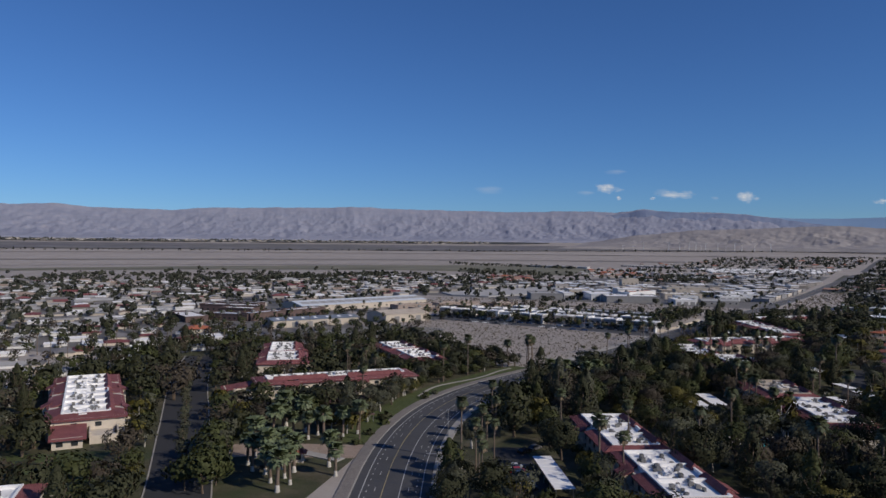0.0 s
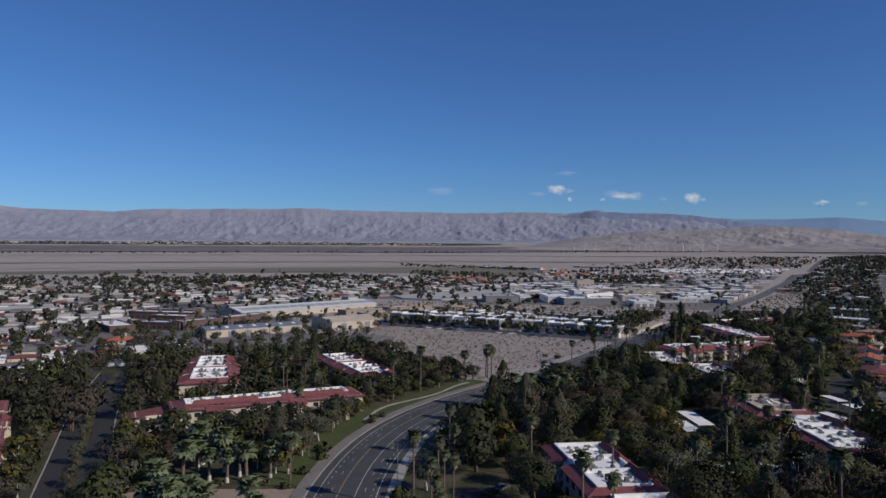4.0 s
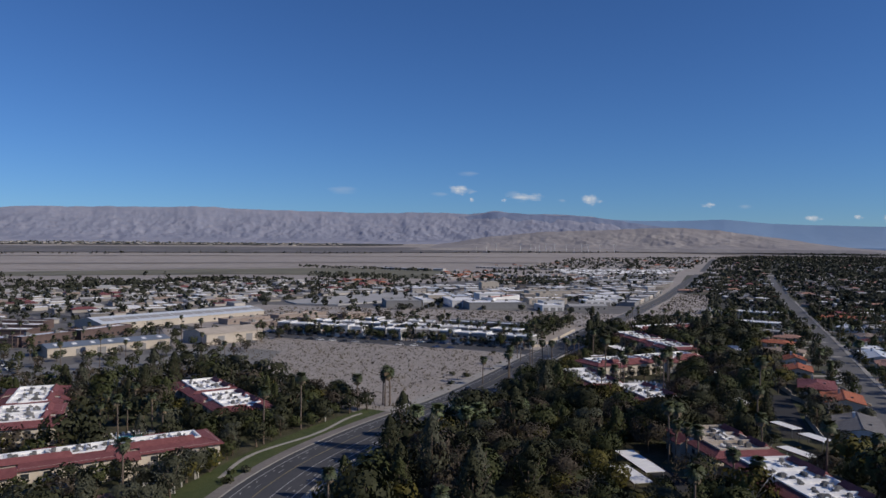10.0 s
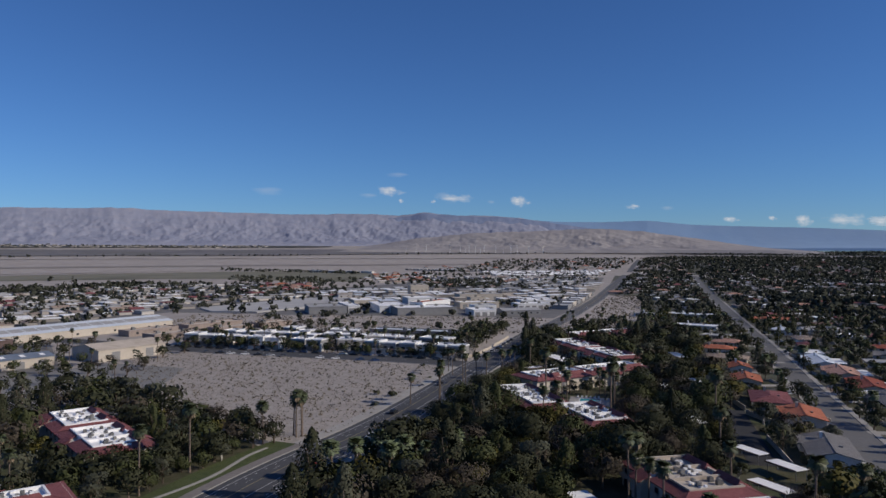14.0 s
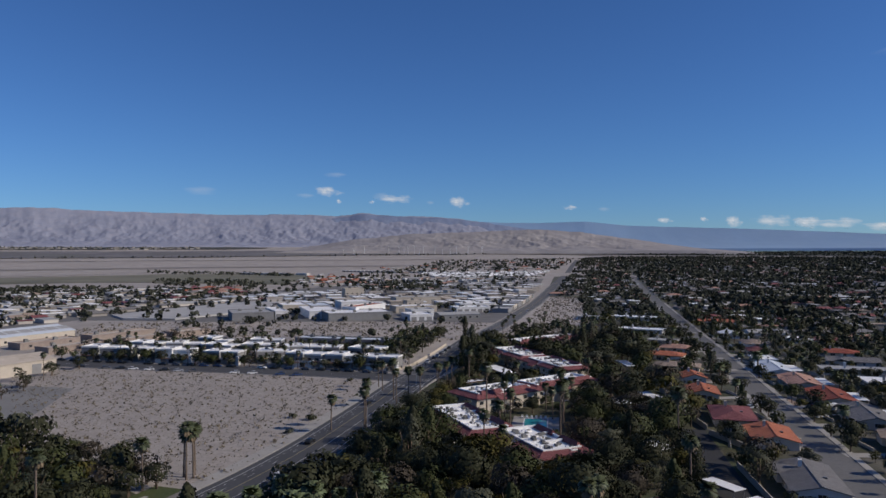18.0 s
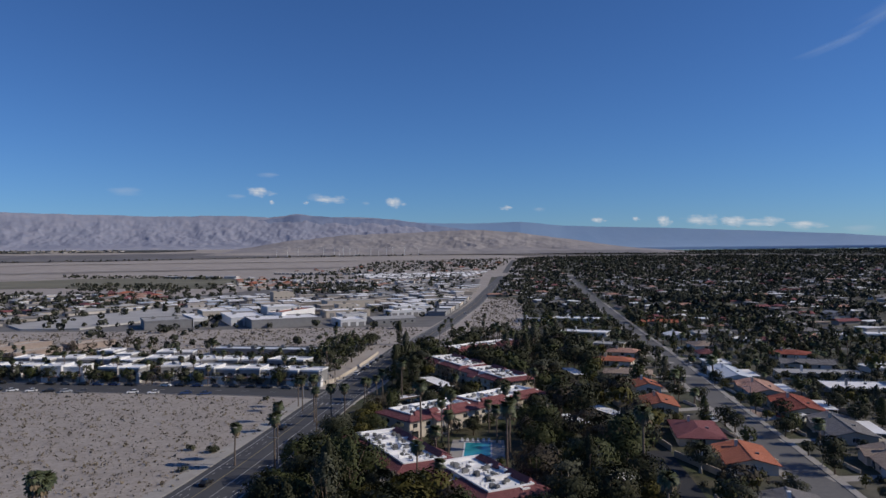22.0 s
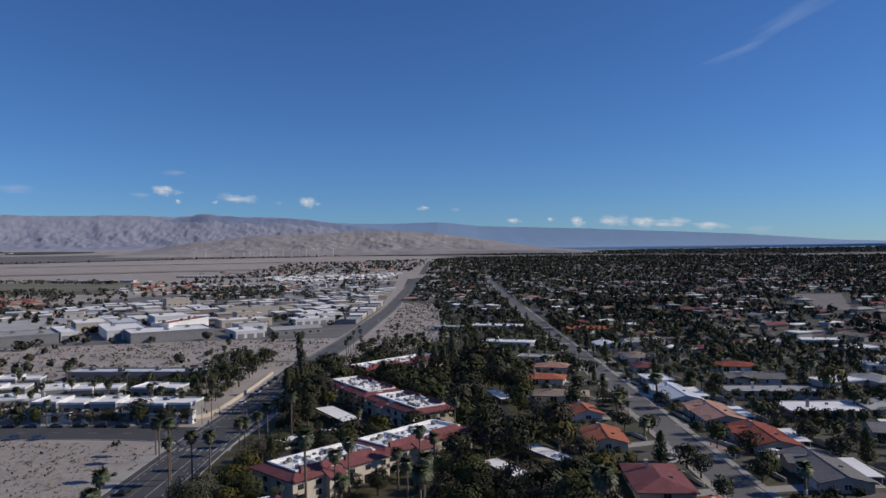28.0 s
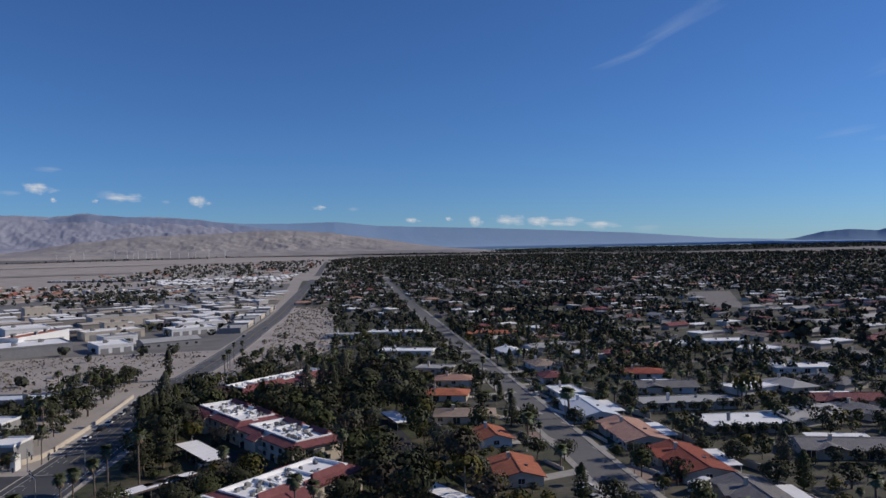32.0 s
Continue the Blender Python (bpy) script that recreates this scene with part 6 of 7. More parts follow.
hall((-66, 730), (-38, 739), 30, 7.0, ROOF_WHITE, STUCCO_WHITE, "white workshop with a wide flat roof", 3)
hall((-12, 690), (26, 702), 22, 5.5, ROOF_WHITE, STUCCO_TAN, "tan workshop with a white roof", 4)
hall((-2, 733), (14, 738), 14, 8.0, ROOF_TAN, STUCCO_TAN, "tall tan block with a flat roof", 0, win=3)
hall((2, 652), (22, 658), 20, 5.5, ROOF_GREY, STUCCO_WHITE, "small white workshop with a grey roof", 2)
hall((-14, 795), (34, 808), 26, 7.0, ROOF_GREY, STUCCO_TAN, "large tan hall with a grey metal roof", 3)
hall((1, 613), (20, 619), 26, 4.6, ROOF_WHITE, STUCCO_WHITE, "low white workshop with a white roof", 3)
hall((26, 620), (60, 629), 18, 4.2, ROOF_GREY, WALL_GREY, "low grey office with a shallow roof", 0, "gable", 6)
hall((44, 690), (76, 699), 20, 4.4, ROOF_WHITE, STUCCO_WHITE, "long low shop with a white roof", 5)
hall((50, 728), (86, 738), 18, 5.0, ROOF_WHITE, STUCCO_WHITE, "long white shop hall behind dark trees", 4)
hall((-78, 905), (-56, 912), 20, 11.0, ROOF_TAN, STUCCO_TAN, "tall tan block with a flat roof", 0, win=4)
patch("concrete_lot", [(-195, 634), (-164, 684), (-120, 822), (-166, 850), (-205, 795), (-236, 738), (-264, 675), (-240, 640)], 1.3, CONCRETE_PALE, "wide raised lot of pale concrete", "pavement")
block(-190, 735, 1.19, 200, 70)
hall((-70, 471), (-8, 451), 12, 3.6, ROOF_BLUE, WALL_GREY, "long low hall with a pale blue-grey flat roof behind the villas", 0, win=10)
hall((-289, 397), (-224, 517), 36, 5.0, ROOF_BLUE, STUCCO_TAN, "long school hall with a pale blue metal roof", 0, "gable", 10, (ROOF_GREY, 8.2))
hall((-200, 432), (-180, 464), 13, 3.4, ROOF_TAN, STUCCO_PINK, "long low pinkish-tan block with a flat roof", 0, win=3)
hall((-174, 474), (-158, 500), 12, 3.2, ROOF_TAN, STUCCO_PINK, "long low pinkish-tan block with a flat roof", 0, win=3)
hall((-154, 508), (-138, 532), 12, 3.2, ROOF_TAN, STUCCO_PINK, "long low pinkish-tan block with a flat roof", 0, win=3)
hall((-226, 452), (-206, 484), 12, 3.4, ROOF_TAN, STUCCO_PINK, "long low pinkish-tan block with a flat roof", 0, win=3)
hall((-202, 492), (-176, 532), 12, 3.2, ROOF_TAN, STUCCO_PINK, "long low pinkish-tan block with a flat roof", 0, win=3)
hall((-247, 286), (-208, 336), 17, 5.0, ROOF_STEEL, STUCCO_TAN, "long tan shed with a steel-blue roof", 6, "gable", 0, (ROOF_WHITE, 2.2))
hall((-191, 346), (-170, 378), 26, 6.0, ROOF_TAN, STUCCO_TAN, "tan shed with a shallow pale roof", 2, "gable")
hall((-322, 316), (-288, 317), 13, 4.6, ROOF_BLUE, STUCCO_BROWN, "dark maroon school wing with a flat roof", 0, win=8)
hall((-286, 318), (-276, 350), 11, 5.4, ROOF_BLUE, STUCCO_BROWN, "dark maroon two-storey school wing", 0, win=8)
hall((-274, 353), (-264, 390), 11, 5.4, ROOF_WHITE, STUCCO_BROWN, "dark maroon two-storey school wing", 0, win=9)
hall((-330, 342), (-302, 343), 12, 6.4, ROOF_WHITE, STUCCO_BROWN, "maroon school block with a white roof", 0, win=6)
hall((-372, 372), (-318, 374), 13, 5.6, ROOF_WHITE, STUCCO_BROWN, "long maroon school block with a white roof", 0, win=10)
hall((-378, 398), (-334, 400), 12, 5.2, ROOF_GREY, STUCCO_BROWN, "long maroon school block with a grey roof", 0, win=10)
hall((-356, 316), (-322, 292), 16, 3.8, ROOF_WHITE, STUCCO_BROWN, "low school hall with a pale flat roof", 0, win=6)
house(-281, 252, 0.75, 15, 12, "hip", TILE_ORANGE, STUCCO, "low house with an orange tiled roof by the school", 1.8)
for k, (y0, deep, roof_) in enumerate(((684, 15, ROOF_GREY), (716, 20, ROOF_WHITE), (748, 17, ROOF_GREY), (780, 22, ROOF_WHITE), (815, 18, ROOF_GREY), (850, 20, ROOF_WHITE), (886, 16, ROOF_TAN))):
    (x0, ya, _), (x1, yb, _) = along(MAIN, y0), along(MAIN, y0 + 27)
    hall((x0 - 11.5, ya), (x1 - 11.5, yb), deep, 3.4 + 0.4 * (k % 3), roof_, STUCCO_TAN if k % 2 else WALL_GREY, "low flat-roofed shop along the road", 3)


# ---- the white villas along the cross street ----
def villa(x, y, ang, seed):
    rng = random.Random(seed)
    ob = thing("villa", x, y, 0, ang, "two-storey white stucco villa, stepped flat roofs, walls greyed for shade", "building", "white villas on the cross street")
    ob.scale = (1.12, 0.92, 0.96)
    block(x, y, ang, 19, 13)
    for bx, by, lx, ly, h in ((-4, 0, 8, 13, 6.4 + rng.random()), (4, 1, 8, 11, 5.6 + rng.random()), (0, -5.5, 9, 3.5, 3.2)):
        # grey on most walls puts the fronts' shade into the white stucco's colour
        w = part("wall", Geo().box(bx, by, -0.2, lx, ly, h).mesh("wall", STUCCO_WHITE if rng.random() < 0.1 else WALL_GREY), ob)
        part("roof_deck", Geo().box(bx, by, h - 0.2, lx - 0.4, ly - 0.4, 0.06).mesh("roof_deck", ROOF_WHITE), ob)
        rim = Geo()
        for s in (-1, 1):
            rim.box(bx + s * lx / 2, by, h - 0.4, 0.3, ly + 0.3, 0.75).box(bx, by + s * ly / 2, h - 0.4, lx - 0.3, 0.3, 0.75)
        part("parapet", rim.mesh("parapet", STUCCO_WHITE), ob)
    for xx in (-6, -2.5, 2.5, 6):
        add_window(ob, xx, -6.5 if xx < 0 else -4.5, 3.4, 0)
    add_window(ob, 0, -7.25, 0.2, 0, True)
    u = part("air_conditioner", UNIT_MESH, ob)
    u.matrix_basis = at(-3, 2, 6.2, 0, 1.0)
    for bx, by, wide in ((-4, -6.5, 7.0), (4, -4.5, 6.6)):
        g = Geo().add([(bx - wide / 2, by - 1.5, 2.7), (bx + wide / 2, by - 1.5, 2.7), (bx + wide / 2, by, 3.25), (bx - wide / 2, by, 3.25),
                       (bx - wide / 2, by - 1.5, 2.55), (bx + wide / 2, by - 1.5, 2.55), (bx + wide / 2, by, 2.95), (bx - wide / 2, by, 2.95)],
                      [(0, 1, 2, 3), (7, 6, 5, 4), (0, 4, 5, 1), (1, 5, 6, 2), (3, 7, 4, 0)])
        part("tiled_canopy", g.mesh("tiled_canopy", TILE_SALMON), ob, "salmon tiled canopy over the ground floor")
    part("arch_wall", Geo().box(9.2, -6.2, -0.2, 1.2, 3.0, 4.6).mesh("arch_wall", STUCCO_WHITE), ob)
    return ob


for k, (xx, off, turn) in enumerate(((-170, 21, 0.2), (-150, 23, -0.1), (-126, 20, 0.15), (-100, 22, 0), (-78, 30, 0.5), (-70, 48, 0.5), (-56, 21, 0.0), (-38, 23, 0.1), (-20.5, 21, 0.0),
                                      (-160, 45, 0.1), (-138, 47, 0.3), (-114, 44, -0.1), (-94, 50, 0.2), (-58, 48, 0.15), (-37, 50, -0.1), (-130, 68, 0.0), (-100, 72, 0.2))):
    x, y, a = along_x(CROSS, xx)
    villa(x - off * math.sin(a), y + off * math.cos(a), a + turn, k)
garden_wall = Geo()
strip(garden_wall, [(-16, 366.5), (-9.6, 367.7), (-4.5, 370), (-0.5, 374), (2.2, 380)], -0.25, 0.25, 1.5, 1.6)
strip(garden_wall, [p for p in MAIN if 376 < p[1] < 462], -11.9, -11.4, 1.6, 1.7)
tagged(new("garden_wall", garden_wall.mesh("garden_wall", STUCCO_TAN)), "long cream garden wall along the footway", "wall", kind="structure")


# ---- traffic signals and street lamps ----
def signal(x, y, ang):
    ob = thing("traffic_signal", x, y, 0, ang, "grey steel traffic signal mast with a long arm", "traffic signal", "signals at the crossing")
    part("mast", Geo().tube([(0, 0, 0), (0, 0, 6.4)], [0.16, 0.11], 8).mesh("mast", METAL), ob)
    arm = Geo().box(4.6, 0, 6.0, 9.2, 0.16, 0.16)
    part("arm", arm.mesh("arm", METAL), ob)
    for xx in (4.5, 8.6):
        head = Geo().box(xx, -0.15, 5.3, 0.4, 0.3, 1.1)
        part("signal_head", head.mesh("signal_head", DARK), ob)
    return ob


def street_lamp(x, y, ang):
    ob = thing("street_lamp", x, y, 0, ang, "tall grey street lamp with a single arm", "street lamp", "street lamps")
    part("pole", Geo().tube([(0, 0, 0), (0, 0, 9.0)], [0.12, 0.07], 6).mesh("pole", METAL), ob)
    part("arm", Geo().box(1.0, 0, 8.9, 2.0, 0.08, 0.08).mesh("arm", METAL), ob)
    part("lamp_head", Geo().box(2.1, 0, 8.8, 0.7, 0.3, 0.14).mesh("lamp_head", METAL), ob)
    return ob


signal(-11, 341, 0.2)
signal(13, 352, 3.3)
signal(-2, 362, -1.3)
signal(4, 330, 1.85)
for y in (20, 60, 250, 400, 445, 490):
    x, yy, a = along(MAIN, y)
    street_lamp(x + 10.5 * math.sin(a), yy - 10.5 * math.cos(a), a + math.pi / 2)
for y in (230, 290, 350, 420):
    x, yy, a = along(STREET, y)
    street_lamp(x + 6.6 * math.sin(a), yy - 6.6 * math.cos(a), a + math.pi / 2)


# ---- the quarters of low houses, near ones singly, far ones joined ----
LEFT_QUARTER = [(-1000, 170), (-330, 200), (-360, 420), (-300, 560), (-250, 760), (-170, 760), (-150, 900), (-330, 1120), (-500, 1100), (-640, 750), (-940, 640)]
LEFT_NEAR = [(-420, 120), (-235, 100), (-235, 235), (-340, 290), (-420, 280)]
RIGHT_QUARTER = [(215, 180), (330, 120), (1100, 150), (2250, 1100), (2050, 1650), (1250, 2200), (800, 2400), (580, 2450), (305, 1500), (175, 925), (222, 915), (200, 780), (195, 670), (225, 470)]
NORTH_QUARTER = [(-84, 1095), (130, 980), (240, 1400), (310, 1700), (60, 1560), (-90, 1300)]
RED_HOUSES = [(-279, 950), (-210, 950), (-255, 1157), (-346, 1171)]
ORANGE_TOWN = [(-182, 1225), (-76, 1195), (-95, 1624), (-260, 1800)]
OPEN_LOTS = [[(505, 660), (525, 630), (700, 830), (640, 855)]]
FAR_QUARTER = [(0, 1750), (380, 1950), (560, 2550), (200, 2500), (-150, 2050)]
WORKS = [(-200, 760), (-110, 745), (-60, 690), (60, 700), (80, 780), (135, 880), (225, 1250), (120, 1000), (-150, 980), (-230, 860)]
far_roofs = {}
far_walls = Geo()


def far_house(x, y, ang, L, W, h, kind, mat):
    g = far_roofs.setdefault(mat.name, (Geo(), mat))[0]
    z = ground_z(x, y)
    c, s = math.cos(ang), math.sin(ang)
    r = roof_geo(kind, L, W, h, 1.7) if kind != "flat" else Geo().box(0, 0, h - 0.1, L + 1, W + 1, 0.4)
    g.add([(x + a * c - b * s, y + a * s + b * c, z + e) for a, b, e in r.v], r.f)
    far_walls.box(x, y, z - 0.3, L, W, h + 0.25, ang)


random.seed(11)
HOUSE_SPOTS = []
MIX = [TILE_TAN, TILE_GREY, ROOF_WHITE, TILE_ORANGE, ROOF_GREY, TILE_RED, ROOF_GREY, TILE_SALMON]
for poly, u0, du, dv, heading, mix, kinds in (
        (RIGHT_QUARTER, -1200, 22, 31, SA - 1.25, (1, 4, 2, 1, 4, 5, 2, 0, 2, 1, 7, 5, 2, 1), "ghf"),
        (LEFT_QUARTER, -1500, 17, 24, 0.75, (0, 1, 2, 4, 6, 4, 2, 5, 2, 1, 4), "ghf"),
        (LEFT_NEAR, -800, 17, 23, 0.75, (1, 2, 4, 6, 5, 2), "ghf"),
        (NORTH_QUARTER, -1500, 20, 30, 0.25, (2, 4, 2, 6, 0, 2, 4, 7), "hgf"),
        (RED_HOUSES, 0, 19, 26, 0.4, (5, 3, 5, 7), "hg"),
        (ORANGE_TOWN, 0, 19, 25, 0.4, (3, 2, 0, 7, 2, 3), "hgf"),
        (FAR_QUARTER, -2500, 26, 40, 0.25, (3, 4, 0, 4, 2, 2), "hg")):
    c, s = math.cos(heading), math.sin(heading)
    u = -3200
    while u < 3200:
        v = -3200
        row_gap = 0
        while v < 3600:
            x, y = 200 + u * c - v * s, 900 + u * s + v * c
            u_j = u
            if inside(x, y, poly):
                x, y = x + random.uniform(-5, 5), y + random.uniform(-5, 5)
                r = math.hypot(x, y)
                keep_p = 1.0 if r < 900 else (0.75 if r < 1500 else 0.38)
                if random.random() < keep_p * 0.92 and free(x, y, 8.5 if r < 900 else 4) and not any(inside(x, y, lot) for lot in OPEN_LOTS):
                    k = random.choice(mix)
                    HOUSE_SPOTS.append((x, y))
                    ang = heading + random.choice((0, 0, math.pi / 2)) + random.uniform(-0.06, 0.06)
                    if r < 560:
                        plant(HOUSE_KINDS[k], x, y, random.uniform(0.85, 1.05) if x > 0 else random.uniform(0.5, 0.8), ang)
                    else:
                        kd = {"g": "gable", "h": "hip", "f": "flat"}[random.choice(kinds)] if k not in (2, 6) else "flat"
                        far_house(x, y, ang, random.uniform(9, 19), random.uniform(7, 11), random.uniform(2.3, 3.3), kd, MIX[k])
            v += dv + (9 if int(v / dv) % 2 else 0)
        u += du
# far works and sheds
c, s = math.cos(0.28), math.sin(0.28)
for i in range(-22, 24):
    for j in range(-3, 38):
        x, y = i * 23 * c - j * 21 * s, 640 + i * 23 * s + j * 21 * c
        if inside(x, y, WORKS) and free(x, y, 7.5):
            far_house(x + random.uniform(-3, 3), y + random.uniform(-3, 3), 0.28 + random.choice((0, 1.571)), random.uniform(10, 21), random.uniform(9, 16), random.uniform(3.0, 6.0), "flat",
                      random.choice((ROOF_WHITE, ROOF_GREY, ROOF_WHITE, ROOF_TAN, ROOF_WHITE, ROOF_BLUE, ROOF_WHITE, ROOF_DARK)))
for x, y, lw in ((-383, 1770, 46), (-335, 1745, 40), (-300, 1736, 44), (-250, 1720, 30)):
    far_house(x, y, -0.4, lw, 12, 5, "flat", ROOF_WHITE)
for k in range(34):
    far_house(-173 + k * 10.2, 1930 - k * 4, -0.35, 8, 7, 4, "flat", random.choice((ROOF_WHITE, STUCCO_WHITE)))
for k in range(18):
    far_house(-100 + k * 12.8, 1403 - k * 5.2, -0.35, random.uniform(6, 10), 9, random.uniform(3, 6.5), "flat", random.choice((ROOF_WHITE, ROOF_WHITE, ROOF_TAN)))
# rows of pale trailers beside the far road
for i in range(70):
    for j in range(7):
        x, y = 60 + i * 12 - j * 6, 1520 + j * 42 + i * 3.2
        if random.random() < 0.8 and road_gap(x, y) > 12 and x < 0.27 * y - 150:
            far_house(x, y, 0.3, random.uniform(7, 10), random.uniform(12, 18), 3, "gable", random.choice((ROOF_WHITE, ROOF_WHITE, ROOF_GREY)))
for nm, (g, mt) in far_roofs.items():
    tagged(new("far_roofs", g.mesh("far_roofs", mt)), "roofs of the distant low houses", "houses", kind="stuff")
tagged(new("far_walls", far_walls.mesh("far_walls", FAR_WALL)), "stucco walls of the distant low houses", "houses", kind="stuff")


# ---- planting ----
random.seed(21)
SQUARES = {}
HEIGHTS = {o.name: max(v.co.z for ch in o.children_recursive for v in ch.data.vertices) for o in PROTOTYPES if o.children}


def spaced(x, y, d):
    i, j = int(x // 16), int(y // 16)
    for k in (i - 1, i, i + 1):
        for m in (j - 1, j, j + 1):
            for a, b, e in SQUARES.get((k, m), ()):
                if math.hypot(a - x, b - y) < min(d, (d + e) / 2):
                    return False
    return True


def take(x, y, d):
    SQUARES.setdefault((int(x // 16), int(y // 16)), []).append((x, y, d))


def pick(mix):
    kind = random.choice(mix)
    return random.choice(PALMS if kind == "palm" else SHORT_PALMS if kind == "short" else TREES[kind])


def grove(poly, gap, tries, mix, lo=0.75, hi=1.15, margin=2.0, group=""):
    xs, ys = [p[0] for p in poly], [p[1] for p in poly]
    for _ in range(tries):
        x, y = random.uniform(min(xs), max(xs)), random.uniform(min(ys), max(ys))
        if inside(x, y, poly) and spaced(x, y, gap) and free(x, y, margin):
            ob = pick(mix)
            tall = HEIGHTS[ob.name]
            size = random.uniform(lo, hi)
            room = head_room(x, y)
            if tall * size > room and random.random() < 0.88:
                ob = random.choice(TREES["round"] + TREES["olive"] + TREES["yellow"])
                size = room / HEIGHTS[ob.name] * random.uniform(0.8, 1.0)
            if size > 0.28:
                take(x, y, gap)
                plant(ob, x, y, size, group=group)


def row_of(obs, pts, group="", lo=0.9, hi=1.1):
    for x, y in pts:
        take(x, y, 4)
        plant(random.choice(obs), x, y, random.uniform(lo, hi), group=group)


# the garden side of the left wing stays open to the lawn
LAWN_WEST = [(-152, 8), (-130, 22), (-122, 8), (-108, -6), (-122, -14)]
patch("lawn", LAWN_WEST, 0.08, LAWN, "small mown lawn before the cream apartment wing", "lawn")
block(-130, 4, 0.75, 26, 22)
SHOWN.append((-140, 22, 9, 1.2, 20, -135))
row_of(TREES["brown"], [(-121, 15), (-128, -12)], "trees round the lawn", 0.85, 0.95)
row_of(TREES["olive"] + TREES["round"], [(-136, 42), (-130, 34), (-124, 28), (-144, 52), (-150, 60), (-157, 68), (-113, 12)], "trees along the estate road", 0.6, 0.8)
row_of(TREES["yellow"], [(-116, 62), (-112, 55), (-131, 33)], "trees along the estate road", 0.9, 1.1)
row_of(TREES["olive"] + TREES["round"][1:2], [(-96, 24), (-92, 14), (-101, 32), (-106, 41), (-86, 8), (-90, 2)], "trees along the estate road", 0.8, 1.0)
row_of(TREES["brown"], [(-160, 88), (-166, 96), (-172, 103), (-157, 80)], "dark trees behind the left wing", 1.25, 1.45)
row_of(TREES["round"][2:3], [(-186, 104), (-196, 96), (-203, 88)], "dark trees behind the left wing", 0.95, 1.1)
row_of(TREES["round"][:1] + TREES["olive"] + TREES["round"][2:], [(-82, 122), (-86, 119), (-90, 116), (-94, 112), (-98, 109), (-102, 106), (-106, 102), (-110, 99), (-114, 95), (-118, 92), (-84, 114), (-92, 107), (-100, 100)],
       "trees before the long wing", 0.58, 0.72)
# palms at the gate, on the verge and along the main road
row_of(SHORT_PALMS, [p for p in [(-75, 14), (-70, 9), (-73.6, 18), (-70, 14.5), (-79.6, 19), (-78, 24), (-83, 26), (-84, 20), (-90, 30), (-88, 24), (-74, 23), (-94, 45), (-90.8, 51), (-86, 51), (-85.6, 56),
                                 (-77.8, 57), (-75, 61), (-63, 24), (-68, 30), (-95, 52), (-98, 57), (-91, 58), (-82, 53), (-100, 62)] if road_gap(*p) > 0.3], "palms round the gate", 0.85, 1.1)
row_of(TREES["round"][3:4] + TREES["round"][1:2], [(-89, 9), (-94, 17), (-99, 24), (-85, 2), (-104, 33)], "trees beside the gate palms", 1.0, 1.2)
row_of(PALMS, [(-72, 56), (-74, 168), (-79, 150), (-92, 100)], "palms on the verge", 0.8, 1.0)
row_of(TREES["round"][:1] + TREES["round"][2:3] + TREES["olive"][1:], [(-156, 256), (-147, 252), (-139, 249), (-131, 244), (-122, 240), (-114, 236), (-106, 231), (-133, 252), (-118, 246)], "tall trees before the lot", 0.8, 1.1)
row_of(TREES["round"] + TREES["brown"], [(-98, 227), (-91, 222), (-85, 217), (-79, 213), (-74, 209), (-69, 205), (-64, 201), (-60, 197), (-88, 226), (-76, 217)], "trees before the lot", 0.55, 0.85)
row_of(TREES["round"][:1] + TREES["round"][2:3], [(-97, 160), (-92, 165), (-88, 160), (-86, 168), (-82, 173), (-80, 165), (-77, 179), (-73, 185), (-71, 178), (-101, 154), (-91, 156)], "dense dark trees behind the lawn", 0.62, 0.78)
row_of(PALMS, [(-55, 204), (-53.6, 205.5), (-56.3, 206.3), (-54, 208), (-63, 196)], "palms at the lot's corner", 0.95, 1.1)
row_of(PALMS, [(-27, 28), (-29.5, 34), (-32, 40), (-30, 50), (-34, 57), (-38, 66), (-36, 74), (-40, 84), (-42, 93)], "palms along the road", 0.62, 0.85)
row_of(PALMS, [(-24, 253), (-13, 256), (-10, 318), (-5, 300), (0.8, 294), (5.2, 293), (-3.7, 286), (13, 318), (17, 326), (-13, 248), (12, 305), (-12, 326)], "palms along the road", 0.7, 1.0)
for k in range(21):
    x, y, a = along_x(CROSS, -178 + k * 8.6 + random.uniform(-3, 3))
    row_of(PALMS, [(x - random.uniform(11, 34) * math.sin(a), y + random.uniform(11, 36) * math.cos(a))], "palms among the villas", 0.6, 0.85)
    row_of([] if x > -14 else TREES["round"] + TREES["olive"], [] if x > -14 else [(x - 12.5 * math.sin(a) + 5, y + 12.5 * math.cos(a)), (x - 13 * math.sin(a) - 2, y + 13 * math.cos(a))], "trees before the villas", 0.5, 0.8)
row_of(PALMS, [(-118, 140), (-110, 150), (-126, 158), (-119, 160), (-130, 150), (-140, 170), (-134, 176), (-145, 200)],
       "palms round the garden pool", 0.65, 0.85)
row_of(TREES["round"][:2] + TREES["olive"], [(36, 274), (40, 277), (46, 280), (52, 284), (31, 266), (54, 272), (30, 250), (57, 262)], "small trees in the courtyard", 0.45, 0.6)
row_of(PALMS, [(22, 219), (27, 216), (29, 240), (33, 246), (50, 247), (50, 264), (34, 268), (52, 255), (50, 276), (57, 283), (38, 276), (62, 288)], "palms in the courtyard", 0.7, 0.95)
